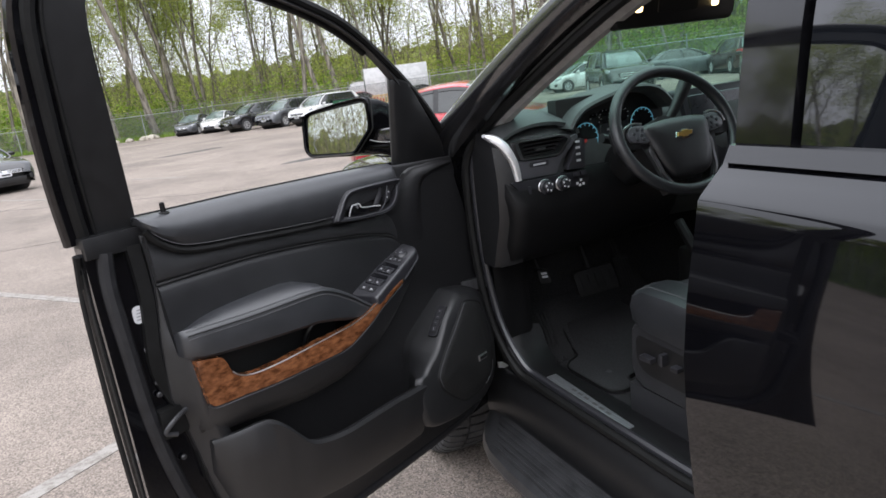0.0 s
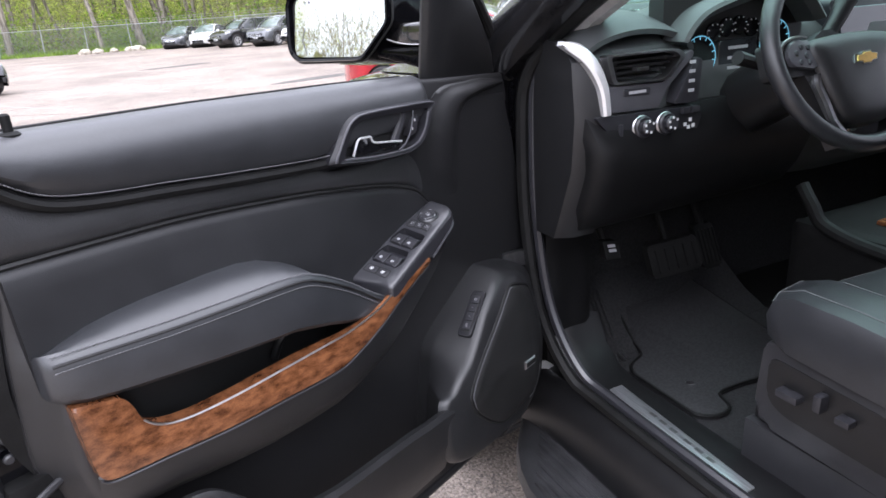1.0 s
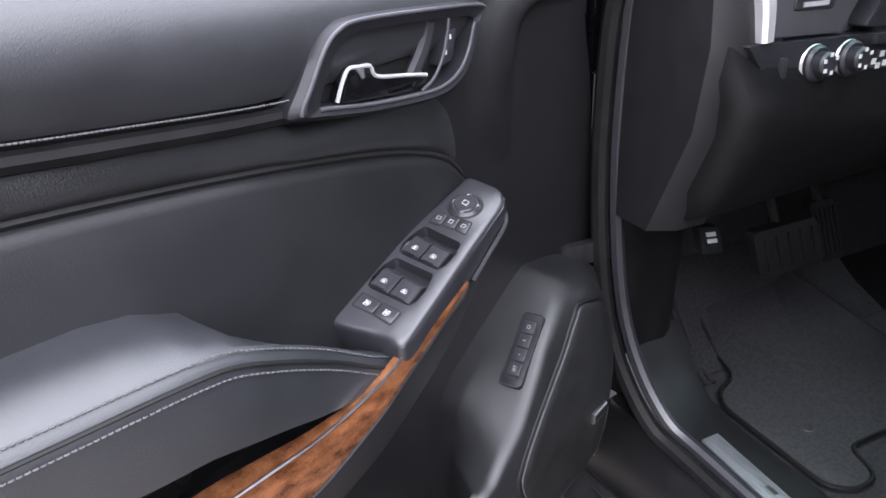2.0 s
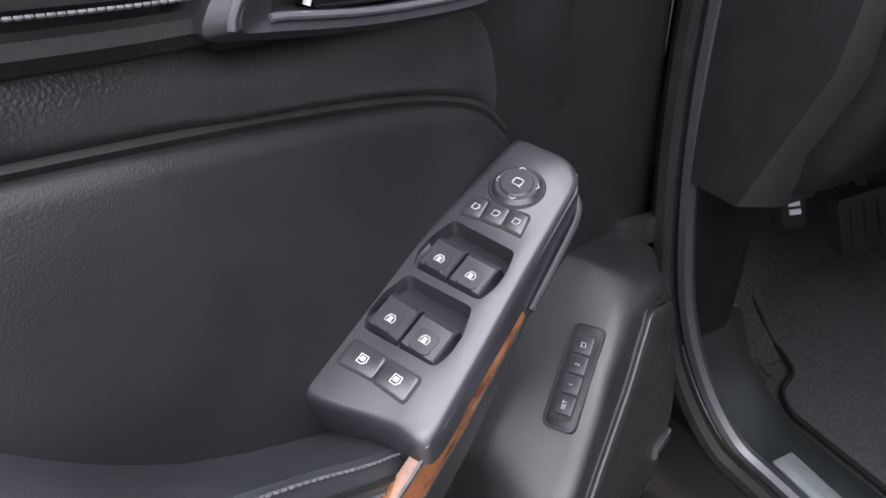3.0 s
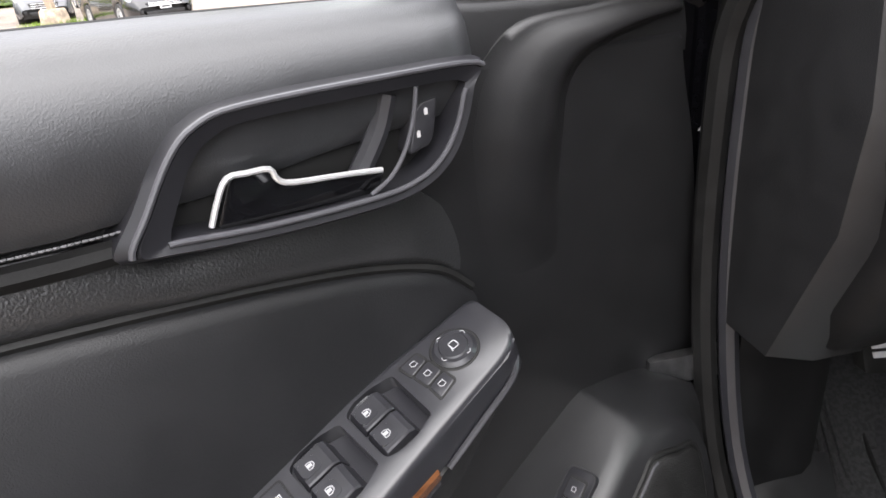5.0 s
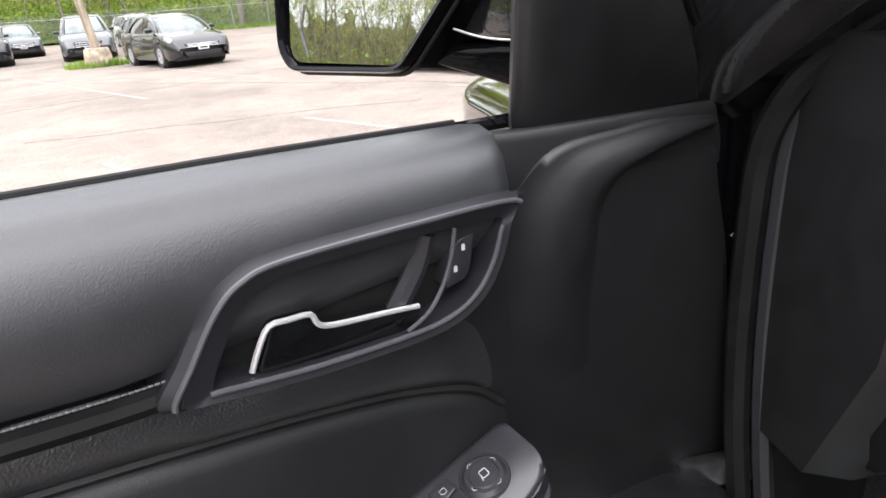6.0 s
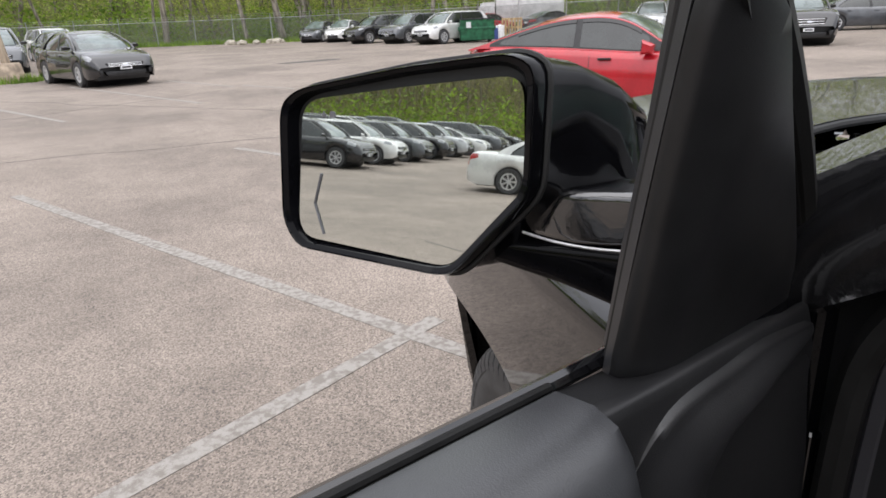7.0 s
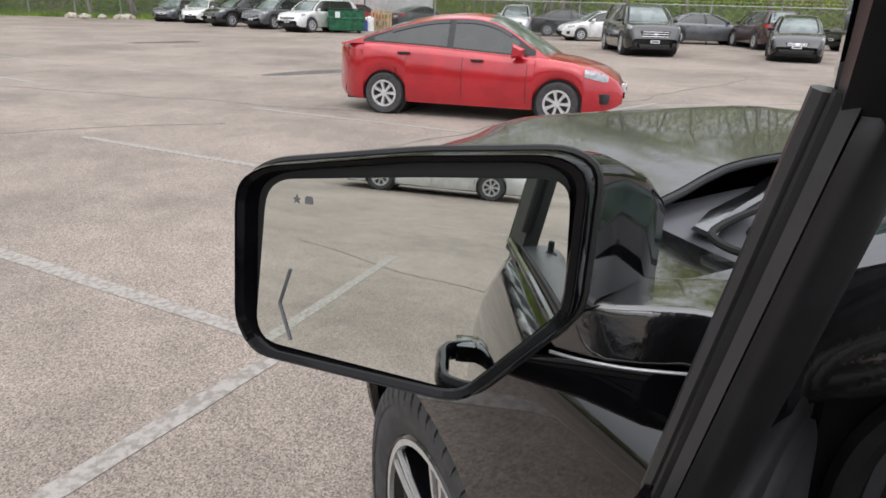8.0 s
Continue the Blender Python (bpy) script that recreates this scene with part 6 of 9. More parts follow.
    bm = slab(rounded([(0.545, 1.23), (0.652, 1.23), (0.652, 1.31), (0.545, 1.31)], 0.01, 3), 0.0, 0.008, lambda a, b, d: (a, 0.825 - d, b), 0.001, 1)
    sub("cluster_display", bm, SCREEN, "dark instrument display")
    bm = bmesh.new()
    for z in (1.25, 1.27, 1.29):
        box(bm, 0.57, 0.625, 0.8155, 0.8168, z, z + 0.006)
    sub("display_text", bm, DIMWHITE)
    # silver strip and vent at the door end
    path = spline([(0.150, 0.806, 1.335), (0.172, 0.785, 1.321), (0.194, 0.772, 1.294), (0.211, 0.764, 1.253), (0.218, 0.762, 1.204)], 6)
    secs = []
    for i, (k, q) in enumerate(zip(lin(0.0, 1.0, len(path)), path)):
        a = interp(k, [(0, 0.004), (0.2, 0.011), (0.45, 0.0115), (1, 0.0085)])
        d = (path[min(i + 1, len(path) - 1)] - path[max(i - 1, 0)]).normalized()
        side = d.cross(Vector((0, 1, 0))).normalized()
        secs.append([q + side * (-a) + Vector((0, 0.015, 0)), q + side * (-a), q + side * (-a * 0.5) + Vector((0, -0.004, 0)), q + side * (a * 0.6) + Vector((0, -0.004, 0)), q + side * a, q + side * a + Vector((0, 0.015, 0))])
    sub("silver_strip", loft(secs), SILVERTRIM, "satin silver dash strip")
    o = rounded([(0.214, 1.309), (0.384, 1.308), (0.402, 1.296), (0.366, 1.259), (0.35, 1.253), (0.230, 1.257)], 0.008, 3)
    to = lambda a, b, d: (a, 0.775 - d, b)
    oi = [Vector((0.305, 1.281)) + (p - Vector((0.305, 1.281))) * 0.88 for p in o]
    sub("air_vent", ring_slab(o, oi, -0.03, 0.012, to), SATIN, "silver rimmed air vent")
    sub("vent_throat", slab(oi, -0.035, -0.02, to), RECESS)
    for z in (1.264, 1.274, 1.284, 1.294):
        bm = bmesh.new()
        x0, x1 = 0.232 - (z - 1.264) * 0.3, 0.352 + (z - 1.264) * 0.95
        loft([[(x, 0.773 + q, z + p) for q, p in ((0.0, 0.0), (0.0, 0.003), (0.02, 0.006), (0.02, 0.003))] for x in (x0, x1)], bm)
        sub("vent_slat", bm, PLASTIC)
    sub("vent_tab", box(bmesh.new(), 0.283, 0.312, 0.762, 0.775, 1.276, 1.283, 0.002), SATIN)
    o = rounded([(0.224, 1.254), (0.35, 1.2495), (0.372, 1.257), (0.405, 1.297), (0.425, 1.303), (0.428, 1.293), (0.364, 1.238), (0.345, 1.203), (0.226, 1.205)], 0.004, 3)
    sub("vent_surround", slab(o, -0.03, 0.006, to, 0.002, 2), BEZELLINE, "grey vent surround")
    o = rounded([(0.258, 1.233), (0.322, 1.231), (0.322, 1.244), (0.258, 1.246)], 0.004, 3)
    sub("airbag_label", slab(o, 0.0, 0.008, to, 0.001, 1), BUTTON)
    bm = bmesh.new()
    box(bm, 0.270, 0.310, 0.7655, 0.7668, 1.236, 1.241)
    sub("label_print", bm, DIMWHITE)
    # switch block by the wheel and the knob row
    o = rounded([(0.378, 1.206), (0.440, 1.204), (0.446, 1.284), (0.428, 1.290)], 0.006, 3)
    sub("switch_block", slab(o, -0.02, 0.012, to, 0.003, 2), BUTTON, "black dash switch block")
    for z in (1.225, 1.243, 1.261, 1.278):
        bm = bmesh.new()
        box(bm, 0.412, 0.426, 0.7615, 0.763, z, z + 0.006)
        sub("switch_print", bm, DIMWHITE)
    o = rounded([(0.192, 1.202), (0.445, 1.197), (0.452, 1.175), (0.440, 1.147), (0.238, 1.151)], 0.006, 3)
    sub("knob_panel", slab(o, -0.04, 0.012, to, 0.003, 2), BEZEL, "grey headlight switch panel")
    for x in (0.300, 0.358):
        sub("headlight_knob", disc(disc(bmesh.new(), (x, 0.765, 1.172), (0, -1, 0.1), 0.021, 0.012, 28, 0.003), (x, 0.755, 1.173), (0, -1, 0.1), 0.014, 0.014, 24, 0.003), BUTTON, "round dash knob")
        sub("knob_collar", disc(bmesh.new(), (x, 0.766, 1.172), (0, -1, 0.1), 0.0235, 0.006, 28, 0.002, hole=0.019), SATIN)
        bm = bmesh.new()
        for k in range(5):
            a = 0.6 + k * 1.1
            box(bm, x + 0.0105 * math.cos(a) - 0.0022, x + 0.0105 * math.cos(a) + 0.0022, 0.7398, 0.7406, 1.175 + 0.0105 * math.sin(a) - 0.0022, 1.175 + 0.0105 * math.sin(a) + 0.0022)
        sub("knob_print", bm, WHITE)
    sub("dimmer", box(bmesh.new(), 0.243, 0.252, 0.757, 0.77, 1.158, 1.184, 0.003), BUTTON)
    for x in (0.395, 0.42):
        sub("dash_button", box(bmesh.new(), x, x + 0.02, 0.756, 0.77, 1.185, 1.198, 0.003), BUTTON)
    bm = bmesh.new()
    for x, z in ((0.405, 1.16), (0.418, 1.168), (0.414, 1.154), (0.426, 1.156)):
        box(bm, x, x + 0.007, 0.7618, 0.763, z, z + 0.007)
    sub("panel_print", bm, WHITE)
    # centre stack
    o = rounded([(0.86, 1.372), (1.23, 1.372), (1.18, 1.06), (0.90, 1.06)], 0.02, 4)
    to = lambda a, b, d: (a, 0.80 - d + (b - 1.2) * 0.15, b)
    cs = sub("centre_dash_panel", slab(o, -0.05, 0.012, to, 0.006, 2), BEZEL, "dark grey centre stack")
    sub("touch_screen", slab(rounded([(0.90, 1.238), (1.19, 1.238), (1.205, 1.352), (0.885, 1.352)], 0.008, 3), 0.0, 0.016, to, 0.002, 1), SCREEN, "dark touch screen")
    for x in (0.92, 1.16):
        for z in (1.17, 1.10):
            sub("stack_knob", disc(bmesh.new(), to(x, z, 0.01), (0, -1, 0), 0.022, 0.02, 24, 0.004), CHROME)
    # console and rail take the rubber's black: the closed cabin's shade as colour
    bm = box(bmesh.new(), 0.80, 1.26, -0.1, 0.80, 0.50, 0.885, 0.04, 4)
    add("centre_console", bm, RUBBER, "black centre console")
    bm = box(bmesh.new(), 0.90, 1.18, 0.2, 0.66, 0.88, 0.895, 0.006)
    add("console_wood", bm, WOOD, "burl wood console trim")
    bm = box(bmesh.new(), 1.22, 1.8, 0.775, 0.80, 1.09, 1.13, 0.008)
    sub("dash_wood", bm, WOOD)
    add("console_rail", tube(spline([(0.80, 0.78, 0.97), (0.795, 0.745, 0.93), (0.795, 0.70, 0.885), (0.795, 0.55, 0.86), (0.795, 0.2, 0.855)], 6), 0.016, 10), RUBBER)

    # steering column and wheel
    C = Vector((0.613, 0.585, 1.288))
    ax = Vector((0, -math.cos(radians(24)), math.sin(radians(24))))
    up = Vector((0, math.sin(radians(24)), math.cos(radians(24))))
    rt = Vector((1, 0, 0))
    W = lambda a, b, d: C + rt * a + up * b + ax * d
    add("steering_column", tube([W(0, 0, -0.03), W(0, -0.005, -0.12), W(0, -0.01, -0.24)], [0.055, 0.062, 0.07], 14), PLASTIC, "black steering column")
    R = add("steering_wheel", tube([W(0.197 * math.sin(w), 0.169 * math.cos(w), 0) for w in [2 * math.pi * i / 48 for i in range(48)]], 0.0155, 12, closed=True, up=ax), SEATHIDE, "black leather steering wheel")
    sw = lambda name, bm, material, label="", **k: add(name, bm, material, label, parent=R, **k)
    # hub: a padded shield, set low in the rim
    o = spline([(-0.118, 0.018), (-0.06, 0.030), (0.0, 0.032), (0.06, 0.030), (0.106, 0.018), (0.100, -0.03), (0.086, -0.08), (0.060, -0.122), (0.02, -0.134), (-0.03, -0.134), (-0.068, -0.122), (-0.093, -0.08), (-0.108, -0.03)], 4, True)
    oc = sum(o, Vector((0, 0))) / len(o)
    shield = lambda k, d: [W(*p.lerp(oc, k), d) for p in o]
    sw("airbag_cover", loft([shield(0.1, -0.045), shield(0, -0.02), shield(0, 0.0), shield(0.03, 0.010), shield(0.10, 0.016), shield(0.3, 0.020), shield(0.6, 0.0215), shield(0.92, 0.022)]), VINYL, "black airbag cover", angle=50)
    for s in (-1, 1):
        q0 = -0.006
        o = rounded([(q0 + s * 0.095, 0.026), (q0 + s * 0.19, 0.034), (q0 + s * 0.195, -0.03), (q0 + s * 0.15, -0.034), (q0 + s * 0.09, -0.03)], 0.01, 3)
        sw("side_spoke", slab(o, -0.03, 0.002, W, 0.005, 2), PLASTIC)
        o = rounded([(q0 + s * 0.108, 0.026), (q0 + s * 0.148, 0.026), (q0 + s * 0.166, 0.006), (q0 + s * 0.162, -0.016), (q0 + s * 0.106, -0.026), (q0 + s * 0.094, -0.016)], 0.008, 3)
        sw("button_pad", slab(o, -0.004, 0.010, W, 0.003, 2), BEZELLINE, "grey button pad on the wheel")
        for a, b in ((0.116, 0.012), (0.132, 0.014), (0.124, -0.002), (0.146, 0.004), (0.12, -0.014), (0.14, -0.012)):
            sw("wheel_button", disc(bmesh.new(), W(q0 + s * a, b, 0.009), ax, 0.005, 0.003, 12, 0.001), BUTTON)
        sw("spoke_bright", tube(spline([W(q0 + s * 0.112, 0.029, 0.009), W(q0 + s * 0.14, 0.032, 0.008), W(q0 + s * 0.168, 0.022, 0.006), W(q0 + s * 0.178, -0.002, 0.004)], 4), 0.0028, 6), SATIN)
        # lower spoke: a black bar beside the hub with a thin bright bracket on it
        low = [(0.118, -0.028, 0.018), (0.108, -0.06, 0.016), (0.098, -0.10, 0.016), (0.080, -0.14, 0.022), (0.066, -0.165, 0.03)]
        sw("lower_spoke", loft([[W(q0 + s * (a - h), b, -0.022), W(q0 + s * (a - h * 0.8), b, 0.002), W(q0 + s * (a + h * 0.8), b, 0.002), W(q0 + s * (a + h), b, -0.022)] for a, b, h in low]), PLASTIC)
        arc = spline([(0.100, -0.034), (0.104, -0.05), (0.096, -0.085), (0.090, -0.118), (0.074, -0.142)], 4)
        sw("spoke_trim", loft([[W(q0 + s * (p.x - 0.004), p.y, 0.001), W(q0 + s * (p.x - 0.003), p.y, 0.008), W(q0 + s * (p.x + 0.005), p.y, 0.008), W(q0 + s * (p.x + 0.006), p.y, 0.001)] for p in arc]), SATIN, "satin silver spoke trim")
    e = [(-0.024, 0.006), (-0.009, 0.006), (-0.007, 0.0105), (0.012, 0.0105), (0.010, 0.006), (0.026, 0.006), (0.021, -0.006), (0.008, -0.006), (0.006, -0.0105), (-0.013, -0.0105), (-0.011, -0.006), (-0.029, -0.006)]
    bm = slab([(a * 1.2, b * 1.2 - 0.022) for a, b in e], 0.019, 0.0245, W, 0.001, 1)
    sw("emblem_edge", bm, CHROME)
    sw("emblem", slab([(a * 1.02, b * 0.88 - 0.022) for a, b in e], 0.021, 0.026, W, 0.001, 1), GOLD, "gold and chrome maker's emblem")
    add("turn_stalk", tube([W(-0.05, 0.0, -0.09), W(-0.12, 0.02, -0.085), W(-0.185, 0.035, -0.075)], [0.012, 0.011, 0.013], 10), PLASTIC)
    add("shift_lever", tube([W(0.05, 0.03, -0.10), W(0.11, 0.09, -0.08), W(0.165, 0.165, -0.05)], [0.014, 0.016, 0.022], 12), PLASTIC, "black column shift lever")

    # driver seat: cushion, valance, switches, back
    secs = []
    for x, k in ((0.325, 0.03), (0.335, 0.008), (0.36, 0.0), (0.42, -0.004), (0.46, 0.010), (0.62, 0.014), (0.74, 0.010), (0.78, -0.004), (0.84, 0.0), (0.865, 0.008), (0.875, 0.03)):
        secs.append([(x, y, z) for y, z in ((-0.08, 0.80), (0.46 - k, 0.835), (0.485 - k, 0.85), (0.492 - k, 0.885), (0.482 - k, 0.92 - k), (0.44, 0.938 - k), (0.34, 0.937 - k), (0.15, 0.92 - k), (-0.05, 0.90 - k))])
    S = add("driver_seat", loft(secs), SEATHIDE, "black perforated leather driver seat")
    ss = lambda name, bm, material, label="", **k: add(name, bm, material, label, parent=S, **k)
    for pts in (secs[2][3:], secs[4][3:], [q[4] for q in secs[1:-1]]):
        ss("seat_seam", tube(pts, 0.0011, 5), SEAM, "grey seat seam")
    o = rounded([(0.478, 0.842), (0.487, 0.70), (0.46, 0.675), (-0.1, 0.66), (-0.1, 0.83), (0.2, 0.835)], 0.02, 4)
    to = lambda a, b, d: (0.345 - d, a, b)
    ss("seat_valance", slab(o, -0.05, 0.012, to, 0.008, 3), TRIMGREY, "black seat side cover")
    o = rounded([(0.465, 0.815), (0.465, 0.735), (0.43, 0.715), (-0.05, 0.70), (-0.05, 0.80), (0.2, 0.80)], 0.02, 4)
    ss("valance_recess", slab(o, 0.0, 0.0135, to, 0.001, 1), PLASTIC)
    for (y, z), w, h in (((0.415, 0.766), 0.04, 0.014), ((0.362, 0.782), 0.014, 0.03), ((0.32, 0.772), 0.024, 0.012)):
        ss("seat_switch", box(bmesh.new(), 0.312, 0.335, y - w / 2, y + w / 2, z - h / 2, z + h / 2, 0.005), BUTTON, "black seat switch")
    bm = box(bmesh.new(), 0.35, 0.85, -0.1, 0.50, 0.545, 0.70, 0.02)
    ss("seat_base", bm, PLASTIC)
    add("seat_plinth", box(bmesh.new(), 0.335, 0.36, -0.05, 0.505, 0.56, 0.668, 0.008), TRIMGREY)
    secs = []
    for z, y, d in ((0.86, -0.08, 0.14), (1.0, -0.11, 0.15), (1.25, -0.17, 0.14), (1.45, -0.22, 0.11), (1.52, -0.24, 0.06)):
        secs.append([(x, y + (0.03 if 0.4 < x < 0.8 else 0.0) * -1 + (0 if i < 6 else -d), z) for i, x in enumerate((0.36, 0.40, 0.47, 0.73, 0.80, 0.84, 0.84, 0.80, 0.4, 0.36))])
    ss("seat_back", loft(secs), SEATHIDE)
    secs = []
    for x in (1.22, 1.25, 1.4, 1.6, 1.72, 1.75):
        secs.append([(x, y, z) for y, z in ((-0.08, 0.80), (0.46, 0.835), (0.49, 0.87), (0.48, 0.92), (0.34, 0.937), (-0.05, 0.90))])
    P = add("passenger_seat", loft(secs), SEATHIDE, "black leather passenger seat")
    add("seat_back", box(bmesh.new(), 1.25, 1.72, -0.24, -0.08, 0.88, 1.5, 0.05, 3), SEATHIDE, parent=P)
    # sun visor with its two lights
    to = lambda a, b, d: (a, 0.43 - d + (1.62 - b) * 0.2, b)
    V = add("sun_visor", slab(rounded([(0.305, 1.548), (0.66, 1.55), (0.66, 1.70), (0.305, 1.70)], 0.015, 4), -0.02, 0.006, to, 0.006, 2), PLASTIC, "dark sun visor folded down with lit vanity lights")
    add("vanity_mirror", slab(rounded([(0.42, 1.575), (0.54, 1.575), (0.54, 1.66), (0.42, 1.66)], 0.006, 3), 0.0, 0.0085, to, 0.001, 1), RECESS, parent=V)
    for x in (0.365, 0.595):
        add("vanity_light", slab(rounded([(x - 0.010, 1.58), (x + 0.010, 1.58), (x + 0.010, 1.64), (x - 0.010, 1.64)], 0.006, 3), 0.0, 0.009, to, 0.001, 1), LAMPWARM, "lit warm vanity light", parent=V)


cabin()

# ---- parked cars ----
CARGLASS = mat("car_window_glass", (0.02, 0.024, 0.024), 0.03, var=0.2, scale=3, coat=0.5)
SCREENGLASS = mat("car_windscreen", (0.10, 0.13, 0.125), 0.05, var=0.3, scale=2, coat=0.6)
REDLAMP = mat("red_tail_lamp", (0.35, 0.01, 0.01), 0.15, var=0.2, scale=20, coat=0.6)
CLEARLAMP = mat("clear_headlamp", (0.27, 0.28, 0.29), 0.15, metal=0.3, var=0.25, scale=14, coat=0.7)
DARKTRIM = mat("dark_car_trim", (0.015, 0.015, 0.016), 0.4, var=0.3, scale=15)
PLATE = mat("plate_white", (0.65, 0.66, 0.68), 0.5, var=0.08, scale=20)


def carpaint(name, base):
    return mat(name, base, 0.22, var=0.1, scale=3, coat=0.9, metal=0.15)


PAINTS = {"red": carpaint("red_car_paint", (0.40, 0.010, 0.020)), "black": carpaint("black_car_paint", (0.012, 0.012, 0.014)), "white": carpaint("white_car_paint", (0.62, 0.62, 0.61)), "silver": carpaint("silver_car_paint", (0.42, 0.43, 0.44)), "grey": carpaint("grey_car_paint", (0.075, 0.08, 0.088)), "green": carpaint("dark_green_car_paint", (0.02, 0.035, 0.03)), "maroon": carpaint("maroon_car_paint", (0.045, 0.02, 0.02))}

# side outline: length, width, height, wheelbase, tyre radius; top of the body from tail to nose; greenhouse (tail foot, nose foot, tail roof, nose roof)
KINDS = {
    "sedan": dict(L=4.37, W=1.70, H=1.45, wb=2.57, r=0.295, top=[(-2.185, 0.62), (-2.17, 0.84), (-2.10, 0.955), (-1.75, 1.005), (-1.3, 1.005), (-0.5, 0.975), (0.6, 0.905), (1.0, 0.905), (1.5, 0.845), (1.9, 0.735), (2.1, 0.62), (2.185, 0.47)], gh=(-1.93, 1.10, -0.80, 0.10), rear=0.36),
    "bigsedan": dict(L=5.0, W=1.85, H=1.48, wb=2.81, r=0.33, top=[(-2.5, 0.66), (-2.48, 0.92), (-2.35, 1.03), (-1.9, 1.04), (-1.2, 1.0), (0.6, 0.96), (1.15, 0.97), (1.8, 0.89), (2.2, 0.80), (2.42, 0.68), (2.5, 0.5)], gh=(-1.72, 1.25, -0.85, 0.2), rear=0.34),
    "suv": dict(L=4.65, W=1.84, H=1.66, wb=2.72, r=0.355, top=[(-2.325, 0.62), (-2.31, 0.95), (-2.25, 1.12), (-1.5, 1.12), (-0.5, 1.06), (0.7, 1.03), (1.1, 1.04), (1.6, 0.99), (2.05, 0.90), (2.25, 0.76), (2.325, 0.55)], gh=(-2.22, 1.22, -1.85, 0.35), rear=0.32),
    "bigsuv": dict(L=5.15, W=1.98, H=1.79, wb=3.07, r=0.38, top=[(-2.575, 0.66), (-2.56, 1.0), (-2.5, 1.2), (-1.5, 1.2), (-0.5, 1.15), (0.9, 1.11), (1.3, 1.12), (1.9, 1.08), (2.35, 1.0), (2.52, 0.85), (2.575, 0.58)], gh=(-2.47, 1.42, -2.15, 0.55), rear=0.30),
    "van": dict(L=5.15, W=2.0, H=1.75, wb=3.08, r=0.345, top=[(-2.575, 0.62), (-2.56, 1.0), (-2.5, 1.16), (-1.5, 1.13), (0.9, 1.04), (1.6, 1.05), (2.0, 0.98), (2.35, 0.86), (2.52, 0.72), (2.575, 0.5)], gh=(-2.48, 1.85, -2.2, 0.75), rear=0.28),
    "hatch": dict(L=4.16, W=1.70, H=1.53, wb=2.60, r=0.31, top=[(-2.08, 0.62), (-2.06, 0.9), (-2.0, 1.05), (-1.2, 1.03), (0.6, 0.96), (1.05, 0.97), (1.5, 0.90), (1.85, 0.78), (2.02, 0.64), (2.08, 0.48)], gh=(-1.95, 1.2, -1.6, 0.25), rear=0.26),
}


FLANK = [(0, 0.95), (0.12, 0.985), (0.35, 1.0), (0.62, 0.995), (0.70, 0.982), (0.86, 0.955), (0.95, 0.925), (1.0, 0.87)]


ROOFLINE = [(-1.95, 0.995), (-1.70, 1.075), (-1.35, 1.225), (-0.95, 1.345), (-0.55, 1.425), (-0.15, 1.452), (0.15, 1.44), (0.42, 1.375), (0.70, 1.235), (0.95, 1.065), (1.16, 0.905)]


